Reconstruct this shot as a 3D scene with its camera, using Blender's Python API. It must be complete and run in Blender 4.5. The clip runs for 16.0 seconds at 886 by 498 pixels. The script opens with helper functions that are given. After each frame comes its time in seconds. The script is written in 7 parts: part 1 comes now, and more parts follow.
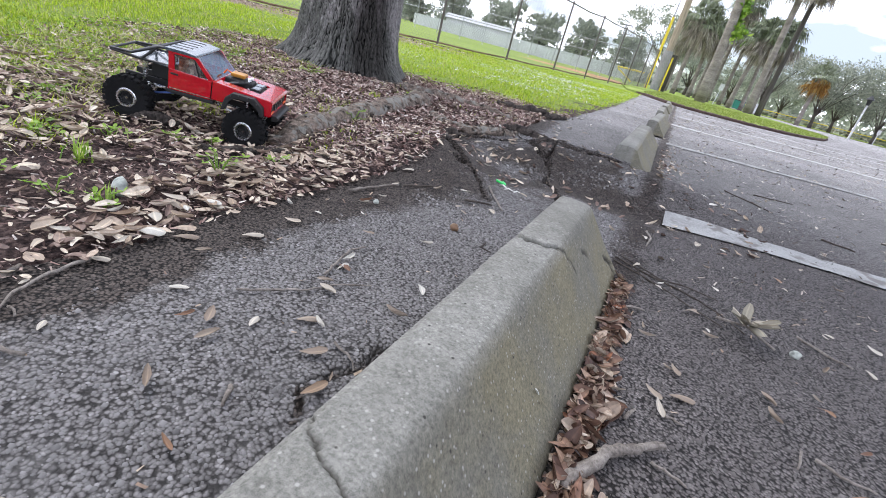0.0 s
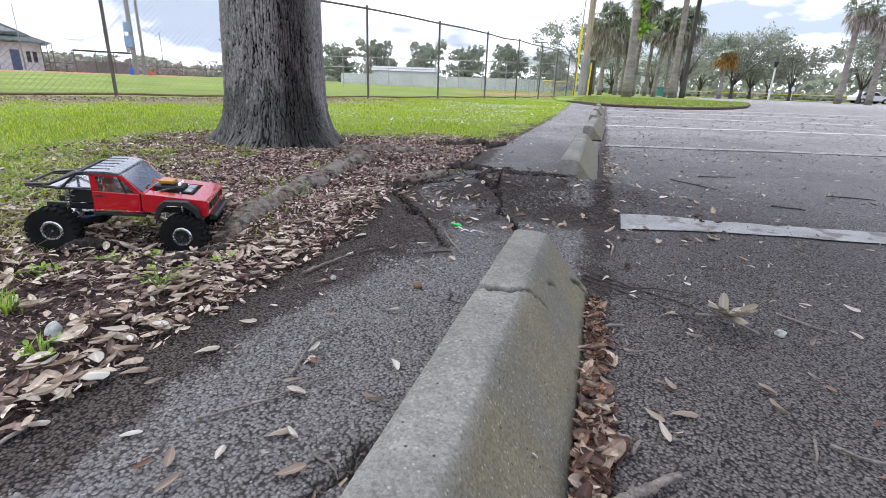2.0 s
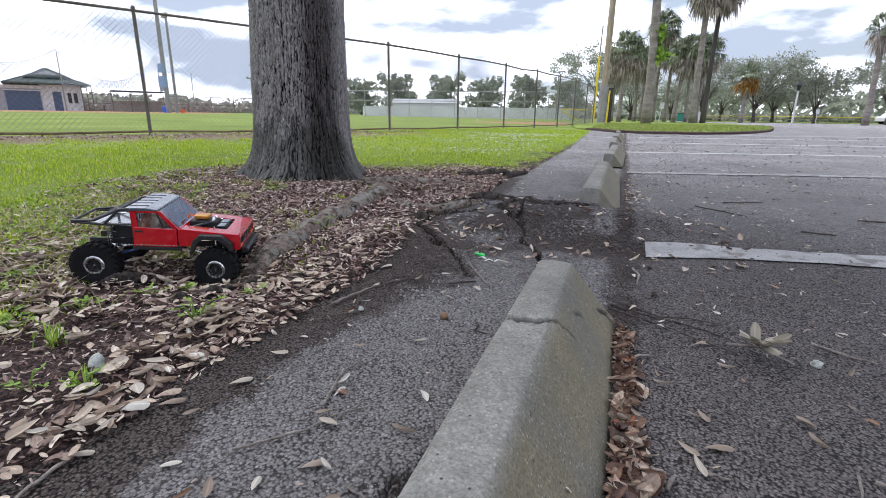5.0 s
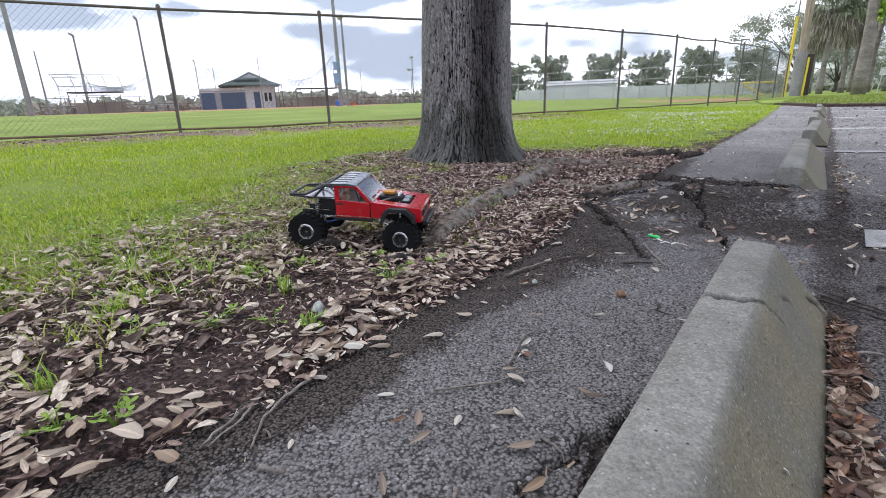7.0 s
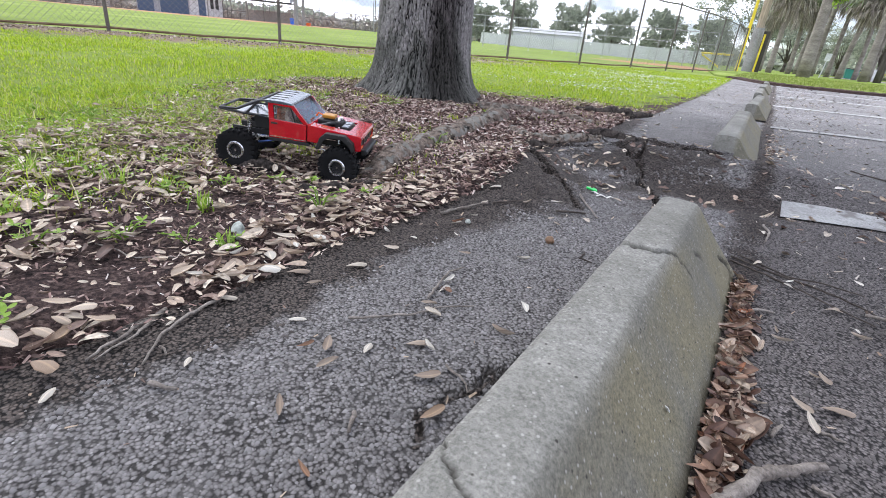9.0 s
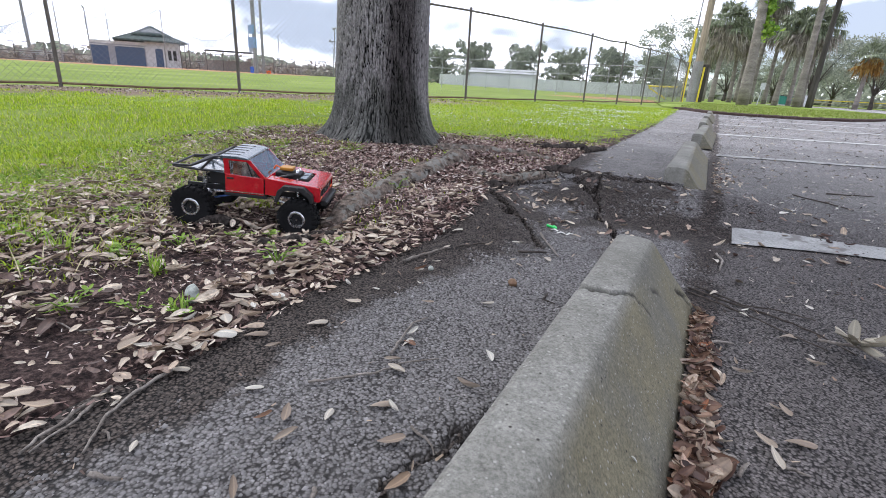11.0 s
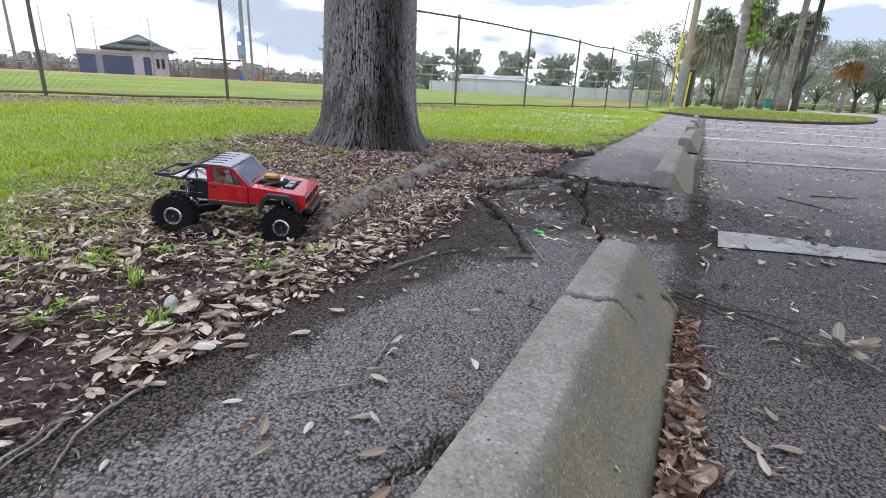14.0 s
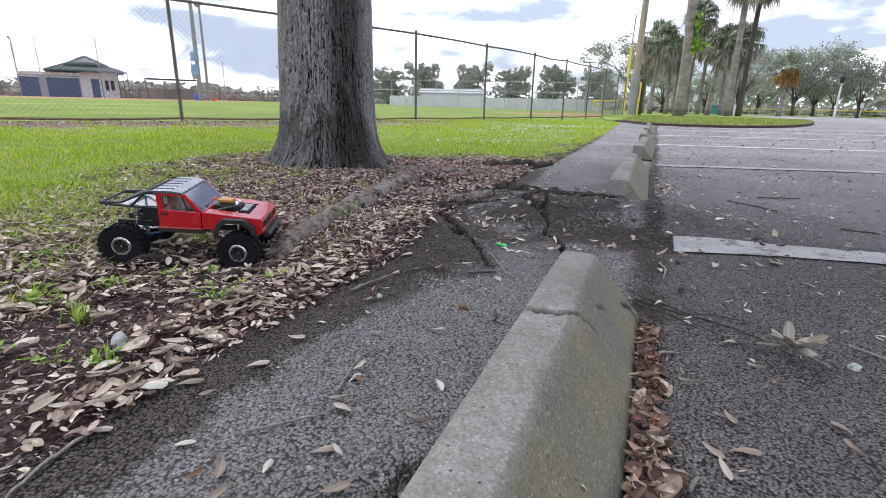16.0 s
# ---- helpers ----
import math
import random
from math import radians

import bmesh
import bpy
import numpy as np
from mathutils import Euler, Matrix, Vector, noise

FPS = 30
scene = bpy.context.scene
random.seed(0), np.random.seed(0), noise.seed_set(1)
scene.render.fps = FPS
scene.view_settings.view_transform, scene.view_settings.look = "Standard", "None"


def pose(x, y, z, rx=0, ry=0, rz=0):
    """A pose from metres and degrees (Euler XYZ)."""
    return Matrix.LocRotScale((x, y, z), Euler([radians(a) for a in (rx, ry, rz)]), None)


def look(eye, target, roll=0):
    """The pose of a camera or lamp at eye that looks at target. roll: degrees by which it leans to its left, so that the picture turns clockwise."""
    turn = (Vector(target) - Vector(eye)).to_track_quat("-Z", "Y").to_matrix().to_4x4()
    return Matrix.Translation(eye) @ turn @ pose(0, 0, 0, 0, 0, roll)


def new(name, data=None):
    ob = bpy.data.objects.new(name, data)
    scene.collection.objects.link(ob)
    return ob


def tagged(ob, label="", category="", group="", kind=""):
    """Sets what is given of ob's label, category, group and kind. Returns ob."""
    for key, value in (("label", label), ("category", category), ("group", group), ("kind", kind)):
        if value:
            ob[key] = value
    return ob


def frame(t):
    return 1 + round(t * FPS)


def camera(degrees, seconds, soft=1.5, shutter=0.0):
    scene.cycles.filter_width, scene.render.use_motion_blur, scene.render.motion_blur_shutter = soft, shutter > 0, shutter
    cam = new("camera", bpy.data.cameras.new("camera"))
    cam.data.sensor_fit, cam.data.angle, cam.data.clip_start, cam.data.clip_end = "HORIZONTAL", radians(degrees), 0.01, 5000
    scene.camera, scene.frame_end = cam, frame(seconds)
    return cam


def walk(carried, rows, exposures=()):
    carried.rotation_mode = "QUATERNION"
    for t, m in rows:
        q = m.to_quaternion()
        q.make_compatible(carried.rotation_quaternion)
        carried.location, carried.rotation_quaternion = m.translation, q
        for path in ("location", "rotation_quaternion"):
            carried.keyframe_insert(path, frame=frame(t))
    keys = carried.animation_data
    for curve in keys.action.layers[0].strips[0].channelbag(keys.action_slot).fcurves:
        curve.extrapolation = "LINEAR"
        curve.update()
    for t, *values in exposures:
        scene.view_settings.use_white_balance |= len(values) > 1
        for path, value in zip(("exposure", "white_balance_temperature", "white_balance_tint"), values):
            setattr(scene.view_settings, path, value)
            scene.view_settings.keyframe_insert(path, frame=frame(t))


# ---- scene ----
cam = camera(84.7, 16.0, soft=0.7)
PATH = [
    (0, (0.047, 0.458, 0.395), (-0.571, 2.183, -0.407), 14.6),
    (0.5, (0.06, 0.483, 0.403), (-0.551, 2.206, -0.407), 10.5),
    (1, (0.055, 0.495, 0.4), (-0.495, 2.228, -0.433), 8.3),
    (1.5, (0.056, 0.506, 0.426), (-0.485, 2.266, -0.354), 3.9),
    (2, (0.052, 0.502, 0.423), (-0.505, 2.313, -0.217), 2.1),
    (2.5, (0.049, 0.5, 0.423), (-0.509, 2.32, -0.192), 2.3),
    (3, (0.049, 0.499, 0.426), (-0.513, 2.316, -0.194), 2.2),
    (5.3, (0.045, 0.485, 0.434), (-0.651, 2.288, -0.082), -0.1),
    (5.5, (0.041, 0.485, 0.43), (-0.713, 2.265, -0.082), -0.6),
    (6, (0.031, 0.474, 0.429), (-0.817, 2.209, -0.094), -0.7),
    (6.5, (0.023, 0.459, 0.428), (-0.896, 2.153, -0.107), -1.0),
    (7, (0.006, 0.418, 0.417), (-1.161, 1.935, -0.164), -1.9),
    (7.5, (0.016, 0.43, 0.413), (-1.166, 1.91, -0.23), -0.5),
    (8, (0.018, 0.437, 0.413), (-1.119, 1.948, -0.237), -0.0),
    (8.5, (0.018, 0.446, 0.381), (-1.0, 1.991, -0.379), 2.5),
    (9, (0.026, 0.452, 0.392), (-0.916, 2.027, -0.403), 5.3),
    (9.5, (0.03, 0.455, 0.399), (-0.897, 2.055, -0.363), 5.0),
    (12, (0.039, 0.479, 0.425), (-0.82, 2.184, -0.171), 2.1),
    (12.5, (0.044, 0.48, 0.428), (-0.816, 2.19, -0.152), 1.8),
    (13, (0.043, 0.484, 0.423), (-0.808, 2.197, -0.16), 2.3),
    (13.5, (0.042, 0.485, 0.417), (-0.81, 2.193, -0.182), 2.5),
    (14, (0.041, 0.487, 0.415), (-0.808, 2.187, -0.209), 2.8),
    (14.5, (0.045, 0.492, 0.42), (-0.797, 2.198, -0.196), 2.3),
    (15, (0.047, 0.498, 0.423), (-0.754, 2.23, -0.174), 1.9),
    (15.5, (0.048, 0.502, 0.423), (-0.693, 2.267, -0.156), 1.4),
    (16, (0.048, 0.502, 0.424), (-0.689, 2.272, -0.145), 1.3),
]
# the clip's camera opens up when it tilts away from the sky
BRIGHT = [(0, 0.47), (1, 0.5), (1.5, 0.42), (2, 0.28), (3, 0.2), (5.5, 0.0), (7, 0.05), (8, 0.12), (8.5, 0.4), (9, 0.45), (9.5, 0.4), (12, 0.12), (14, 0.17), (16, 0.15)]
walk(cam, [(t, look(eye, target, roll)) for t, eye, target, roll in PATH], exposures=[(t, e + 0.1, 6330, 11) for t, e in BRIGHT])

# ---- world and light ----
SUN_EL, SUN_AZ = radians(58), radians(158)      # azimuth counted from +x towards +y
world = bpy.data.worlds.new("overcast_sky")
scene.world = world
world.use_nodes = True
wn, wl = world.node_tree.nodes, world.node_tree.links
wn.clear()
w_out, w_bg = wn.new("ShaderNodeOutputWorld"), wn.new("ShaderNodeBackground")
w_sky = wn.new("ShaderNodeTexSky")
w_sky.sky_type, w_sky.sun_disc = "NISHITA", False
w_sky.sun_elevation, w_sky.sun_rotation = SUN_EL, radians(90) - SUN_AZ
w_co, w_map = wn.new("ShaderNodeTexCoord"), wn.new("ShaderNodeMapping")
w_map.inputs["Scale"].default_value = (1.0, 1.0, 3.2)
w_map.inputs["Rotation"].default_value = (0, 0, radians(-240))
w_noise = wn.new("ShaderNodeTexNoise")
w_noise.inputs["Scale"].default_value, w_noise.inputs["Detail"].default_value, w_noise.inputs["Roughness"].default_value = 3.7, 7, 0.52
w_ramp = wn.new("ShaderNodeValToRGB")
w_ramp.color_ramp.elements[0].position, w_ramp.color_ramp.elements[1].position = 0.435, 0.59
w_dim, w_mix = wn.new("ShaderNodeMix"), wn.new("ShaderNodeMix")
w_dim.data_type, w_dim.blend_type = "RGBA", "MULTIPLY"
w_dim.inputs[0].default_value = 1.0
w_dim.inputs[7].default_value = (0.2, 0.17, 0.15, 1)
w_cap = wn.new("ShaderNodeMix")
w_cap.data_type, w_cap.blend_type = "RGBA", "DARKEN"
w_cap.inputs[0].default_value = 1.0
w_cap.inputs[7].default_value = (0.6, 0.69, 0.86, 1)
w_mix.data_type = "RGBA"
w_mix.inputs[7].default_value = (2.1, 2.14, 2.4, 1)
wl.new(w_co.outputs["Generated"], w_map.inputs["Vector"])
wl.new(w_map.outputs[0], w_noise.inputs["Vector"])
# cloud thickens towards the horizon
w_sep, w_low, w_sum = wn.new("ShaderNodeSeparateXYZ"), wn.new("ShaderNodeMapRange"), wn.new("ShaderNodeMath")
wl.new(w_co.outputs["Generated"], w_sep.inputs[0])
wl.new(w_sep.outputs["Z"], w_low.inputs[0])
w_low.inputs[1].default_value, w_low.inputs[2].default_value, w_low.inputs[3].default_value, w_low.inputs[4].default_value = 0.0, 0.12, 0.1, 0.0
wl.new(w_noise.outputs[0], w_sum.inputs[0]), wl.new(w_low.outputs[0], w_sum.inputs[1])
wl.new(w_sum.outputs[0], w_ramp.inputs[0])
wl.new(w_sky.outputs[0], w_dim.inputs[6])
wl.new(w_dim.outputs[2], w_cap.inputs[6])
wl.new(w_cap.outputs[2], w_mix.inputs[6])
wl.new(w_ramp.outputs[0], w_mix.inputs[0])
wl.new(w_mix.outputs[2], w_bg.inputs[0])
w_bg.inputs[1].default_value = 0.92
wl.new(w_bg.outputs[0], w_out.inputs[0])
sun = new("sun", bpy.data.lights.new("sun", "SUN"))
sun.data.energy, sun.data.angle, sun.data.color = 2.1, radians(18), (1.0, 0.98, 0.97)
sun.matrix_world = look((0, 0, 30), (-30 * math.cos(SUN_AZ) * math.cos(SUN_EL), -30 * math.sin(SUN_AZ) * math.cos(SUN_EL), 30 - 30 * math.sin(SUN_EL)))


# ---- materials ----
def shader(name, rough=0.8, metal=0.0):
    m = bpy.data.materials.new(name)
    m.use_nodes = True
    b = m.node_tree.nodes["Principled BSDF"]
    b.inputs["Roughness"].default_value, b.inputs["Metallic"].default_value = rough, metal
    if rough >= 0.7:
        b.inputs["Specular IOR Level"].default_value = 0.2
    return m, m.node_tree.nodes, m.node_tree.links, b


def node(n, kind, **values):
    k = n.new("ShaderNode" + kind)
    for key, v in values.items():
        k.inputs[key.replace("_", " ")].default_value = v
    return k


def ramp(n, stops):
    r = n.new("ShaderNodeValToRGB")
    e = r.color_ramp.elements
    while len(e) < len(stops):
        e.new(0.5)
    for k, (p, c) in enumerate(stops):
        e[k].position, e[k].color = p, (*c, 1)
    return r


def mixed(n, l, fac, a, b, mode="MIX"):
    x = n.new("ShaderNodeMix")
    x.data_type, x.blend_type = "RGBA", mode
    for slot, v in ((0, fac), (6, a), (7, b)):
        if isinstance(v, (int, float)):
            x.inputs[slot].default_value = v
        elif isinstance(v, tuple):
            x.inputs[slot].default_value = (*v, 1)
        else:
            l.new(v, x.inputs[slot])
    return x.outputs[2]


def place_co(n, l, stretch=(1, 1, 1)):
    c, m = n.new("ShaderNodeTexCoord"), n.new("ShaderNodeMapping")
    m.inputs["Scale"].default_value = stretch
    l.new(c.outputs["Object"], m.inputs["Vector"])
    return m.outputs[0]


def bumped(n, l, b, height, strength, dist):
    u = node(n, "Bump", Strength=strength, Distance=dist)
    l.new(height, u.inputs["Height"])
    l.new(u.outputs[0], b.inputs["Normal"])


def surface(name, a, c, rough=0.8, metal=0.0, coarse=4.0, fine=60.0, bump=0.3, dist=0.002, stretch=(1, 1, 1), spots=None, gloss_var=0.1):
    """Colour from a to c in broad stains and fine grain, with a fine relief."""
    m, n, l, b = shader(name, rough, metal)
    co = place_co(n, l, stretch)
    n1, n2 = node(n, "TexNoise", Scale=coarse, Detail=6.0, Roughness=0.6), node(n, "TexNoise", Scale=fine, Detail=5.0, Roughness=0.65)
    l.new(co, n1.inputs["Vector"]), l.new(co, n2.inputs["Vector"])
    r = ramp(n, [(0.33, a), (0.68, c)])
    l.new(n1.outputs[0], r.inputs[0])
    g = ramp(n, [(0.3, (0.62, 0.62, 0.62)), (0.72, (1.28, 1.28, 1.28))])
    l.new(n2.outputs[0], g.inputs[0])
    col = mixed(n, l, 1.0, r.outputs[0], g.outputs[0], "MULTIPLY")
    if spots:
        n3 = node(n, "TexNoise", Scale=spots[0], Detail=4.0)
        l.new(co, n3.inputs["Vector"])
        s = ramp(n, [(spots[1], (0, 0, 0)), (spots[1] + 0.08, (1, 1, 1))])
        l.new(n3.outputs[0], s.inputs[0])
        col = mixed(n, l, s.outputs[0], col, spots[2])
    l.new(col, b.inputs["Base Color"])
    mr = node(n, "MapRange", To_Min=max(0.02, rough - gloss_var), To_Max=min(1.0, rough + gloss_var))
    l.new(n2.outputs[0], mr.inputs[0]), l.new(mr.outputs[0], b.inputs["Roughness"])
    bumped(n, l, b, n2.outputs[0], bump, dist)
    return m


def plain(name, colour, rough=0.5, metal=0.0, coat=0.0):
    m, n, l, b = shader(name, rough, metal)
    nz = node(n, "TexNoise", Scale=180.0, Detail=3.0)
    l.new(place_co(n, l), nz.inputs["Vector"])
    g = ramp(n, [(0.3, (0.88, 0.88, 0.88)), (0.7, (1.08, 1.08, 1.08))])
    l.new(nz.outputs[0], g.inputs[0])
    l.new(mixed(n, l, 1.0, colour, g.outputs[0], "MULTIPLY"), b.inputs["Base Color"])
    mr = node(n, "MapRange", To_Min=max(0.02, rough - 0.06), To_Max=min(1.0, rough + 0.1))
    l.new(nz.outputs[0], mr.inputs[0]), l.new(mr.outputs[0], b.inputs["Roughness"])
    b.inputs["Coat Weight"].default_value = coat
    return m


def by_random(name, stops, rough=0.7, island=True, fine=120.0, translucent=0.0, bump=0.3, bdist=0.001, rib=False):
    """Each island or each object takes its own colour from the stops."""
    m, n, l, b = shader(name, rough)
    if island:
        src = n.new("ShaderNodeNewGeometry").outputs["Random Per Island"]
    else:
        src = n.new("ShaderNodeObjectInfo").outputs["Random"]
    r = ramp(n, stops)
    l.new(src, r.inputs[0])
    nz = node(n, "TexNoise", Scale=fine, Detail=4.0)
    l.new(place_co(n, l), nz.inputs["Vector"])
    g = ramp(n, [(0.3, (0.7, 0.7, 0.7)), (0.7, (1.2, 1.2, 1.2))])
    l.new(nz.outputs[0], g.inputs[0])
    col = mixed(n, l, 1.0, r.outputs[0], g.outputs[0], "MULTIPLY")
    if rib:
        at = n.new("ShaderNodeAttribute")
        at.attribute_name = "rib"
        vein = ramp(n, [(0.0, (0.72, 0.66, 0.6)), (0.22, (1.0, 1.0, 1.0)), (0.78, (0.97, 0.97, 0.97)), (0.95, (1.3, 1.27, 1.2))])
        l.new(at.outputs["Fac"], vein.inputs[0])
        col = mixed(n, l, 1.0, col, vein.outputs[0], "MULTIPLY")
    l.new(col, b.inputs["Base Color"])
    bumped(n, l, b, nz.outputs[0], bump, bdist)
    if translucent:
        t, x = n.new("ShaderNodeBsdfTranslucent"), n.new("ShaderNodeMixShader")
        l.new(col, t.inputs[0])
        x.inputs[0].default_value = translucent
        l.new(b.outputs[0], x.inputs[1]), l.new(t.outputs[0], x.inputs[2])
        l.new(x.outputs[0], n["Material Output"].inputs[0])
    return m


def make_asphalt():
    m, n, l, b = shader("asphalt", 0.78)
    co = place_co(n, l)
    vor = node(n, "TexVoronoi", Scale=215.0)
    vor2 = node(n, "TexVoronoi", Scale=330.0)
    big, mid = node(n, "TexNoise", Scale=1.3, Detail=6.0, Roughness=0.62), node(n, "TexNoise", Scale=14.0, Detail=6.0, Roughness=0.65)
    wob = node(n, "TexNoise", Scale=60.0, Detail=3.0)
    for k in (big, mid, wob):
        l.new(co, k.inputs["Vector"])
    warp, shift = node(n, "TexNoise", Scale=120.0, Detail=2.0), n.new("ShaderNodeVectorMath")
    l.new(co, warp.inputs["Vector"])
    shift.operation = "MULTIPLY_ADD"
    shift.inputs[1].default_value = (0.005, 0.005, 0.005)
    l.new(warp.outputs["Color"], shift.inputs[0]), l.new(co, shift.inputs[2])
    for k in (vor, vor2):
        l.new(shift.outputs[0], k.inputs["Vector"])
    stone = ramp(n, [(0.0, (0.085, 0.081, 0.08)), (0.4, (0.135, 0.131, 0.129)), (0.85, (0.185, 0.18, 0.178)), (1.0, (0.27, 0.262, 0.258))])
    l.new(vor.outputs["Color"], stone.inputs[0])
    gap = ramp(n, [(0.2, (1.12, 1.12, 1.12)), (0.45, (0.85, 0.85, 0.85)), (0.6, (0.42, 0.41, 0.4)), (0.75, (0.16, 0.155, 0.15))])
    l.new(vor.outputs["Distance"], gap.inputs[0])
    col = mixed(n, l, 1.0, stone.outputs[0], gap.outputs[0], "MULTIPLY")
    worn = ramp(n, [(0.3, (0.95, 0.94, 0.945)), (0.7, (1.7, 1.68, 1.68))])
    l.new(big.outputs[0], worn.inputs[0])
    col = mixed(n, l, 1.0, col, worn.outputs[0], "MULTIPLY")
    dust = ramp(n, [(0.45, (0, 0, 0)), (0.8, (0.35, 0.35, 0.35))])
    l.new(mid.outputs[0], dust.inputs[0])
    col = mixed(n, l, dust.outputs[0], col, (0.2, 0.195, 0.19))
    at = n.new("ShaderNodeAttribute")
    at.attribute_name = "stain_shade"
    grit = node(n, "TexNoise", Scale=42.0, Detail=5.0, Roughness=0.85)
    l.new(co, grit.inputs["Vector"])
    gr = ramp(n, [(0.3, (0.76, 0.76, 0.76)), (0.5, (0.98, 0.98, 0.98)), (0.72, (1.24, 1.24, 1.24))])
    l.new(grit.outputs[0], gr.inputs[0])
    col = mixed(n, l, 1.0, col, gr.outputs[0], "MULTIPLY")
    damp = n.new("ShaderNodeMath")
    damp.operation = "MULTIPLY_ADD"
    sub = n.new("ShaderNodeMath")
    sub.operation = "MULTIPLY_ADD"
    l.new(mid.outputs[0], sub.inputs[0])
    sub.inputs[1].default_value, sub.inputs[2].default_value = 0.8, -0.4
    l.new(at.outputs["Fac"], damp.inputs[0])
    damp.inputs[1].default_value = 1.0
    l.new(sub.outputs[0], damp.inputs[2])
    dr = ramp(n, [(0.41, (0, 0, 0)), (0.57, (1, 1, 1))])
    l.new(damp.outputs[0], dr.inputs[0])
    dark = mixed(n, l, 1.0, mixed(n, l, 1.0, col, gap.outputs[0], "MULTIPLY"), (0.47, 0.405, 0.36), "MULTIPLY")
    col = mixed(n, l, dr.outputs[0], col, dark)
    tn = n.new("ShaderNodeAttribute")
    tn.attribute_name = "tone"
    col = mixed(n, l, tn.outputs["Fac"], col, mixed(n, l, 1.0, mixed(n, l, 1.0, col, gap.outputs[0], "MULTIPLY"), (0.63, 0.57, 0.56), "MULTIPLY"))
    bi = n.new("ShaderNodeAttribute")
    bi.attribute_name = "binder"
    col = mixed(n, l, bi.outputs["Fac"], col, mixed(n, l, 1.0, col, (0.92, 0.91, 0.905), "MULTIPLY"))
    # far asphalt brightened in colour for the sky it reflects at a grazing angle
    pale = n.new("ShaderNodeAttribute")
    pale.attribute_name = "sky_sheen"
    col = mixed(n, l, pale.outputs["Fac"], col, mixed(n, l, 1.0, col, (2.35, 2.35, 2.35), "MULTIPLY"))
    ck = n.new("ShaderNodeAttribute")
    ck.attribute_name = "crack"
    col = mixed(n, l, ck.outputs["Fac"], col, (0.016, 0.013, 0.011))
    l.new(col, b.inputs["Base Color"])
    h1 = n.new("ShaderNodeMath")
    h1.operation = "MULTIPLY_ADD"
    l.new(vor.outputs["Distance"], h1.inputs[0])
    h1.inputs[1].default_value = -0.8
    l.new(wob.outputs[0], h1.inputs[2])
    bumped(n, l, b, h1.outputs[0], 1.0, 0.003)
    return m


def make_soil():
    """Ground: dark soil and mulch where bare, green turf elsewhere, a sandy strip by the fence, clay."""
    m, n, l, b = shader("soil_and_turf", 0.95)
    co = place_co(n, l)
    fine, mid = node(n, "TexNoise", Scale=90.0, Detail=6.0, Roughness=0.7), node(n, "TexNoise", Scale=7.0, Detail=6.0, Roughness=0.65)
    wide = node(n, "TexNoise", Scale=0.35, Detail=5.0)
    for k in (fine, mid, wide):
        l.new(co, k.inputs["Vector"])
    soil = ramp(n, [(0.36, (0.012, 0.008, 0.008)), (0.5, (0.07, 0.045, 0.041)), (0.66, (0.2, 0.14, 0.122))])
    l.new(fine.outputs[0], soil.inputs[0])
    turf = ramp(n, [(0.3, (0.17, 0.235, 0.04)), (0.55, (0.25, 0.33, 0.065)), (0.8, (0.35, 0.4, 0.13))])
    l.new(wide.outputs[0], turf.inputs[0])
    tg = ramp(n, [(0.3, (0.6, 0.62, 0.6)), (0.7, (1.15, 1.15, 1.1))])
    l.new(fine.outputs[0], tg.inputs[0])
    grass = mixed(n, l, 1.0, turf.outputs[0], tg.outputs[0], "MULTIPLY")
    sand = ramp(n, [(0.3, (0.14, 0.085, 0.055)), (0.7, (0.34, 0.27, 0.2))])
    l.new(fine.outputs[0], sand.inputs[0])
    clay = ramp(n, [(0.3, (0.36, 0.18, 0.1)), (0.7, (0.48, 0.27, 0.16))])
    l.new(mid.outputs[0], clay.inputs[0])
    col = grass
    for name, other in (("dirt", sand), ("clay", clay), ("bare", soil)):
        at = n.new("ShaderNodeAttribute")
        at.attribute_name = name
        f = n.new("ShaderNodeMath")
        f.operation = "ADD"
        off = n.new("ShaderNodeMath")
        off.operation = "MULTIPLY_ADD"
        l.new(mid.outputs[0], off.inputs[0])
        off.inputs[1].default_value, off.inputs[2].default_value = 1.6, -0.8
        l.new(at.outputs["Fac"], f.inputs[0]), l.new(off.outputs[0], f.inputs[1])
        r = ramp(n, [(0.4, (0, 0, 0)), (0.6, (1, 1, 1))])
        l.new(f.outputs[0], r.inputs[0])
        lim = mixed(n, l, at.outputs["Fac"], (0, 0, 0), r.outputs[0])
        col = mixed(n, l, lim if name == "clay" else r.outputs[0], col, other.outputs[0])
    l.new(col, b.inputs["Base Color"])
    bumped(n, l, b, fine.outputs[0], 1.0, 0.02)
    return m


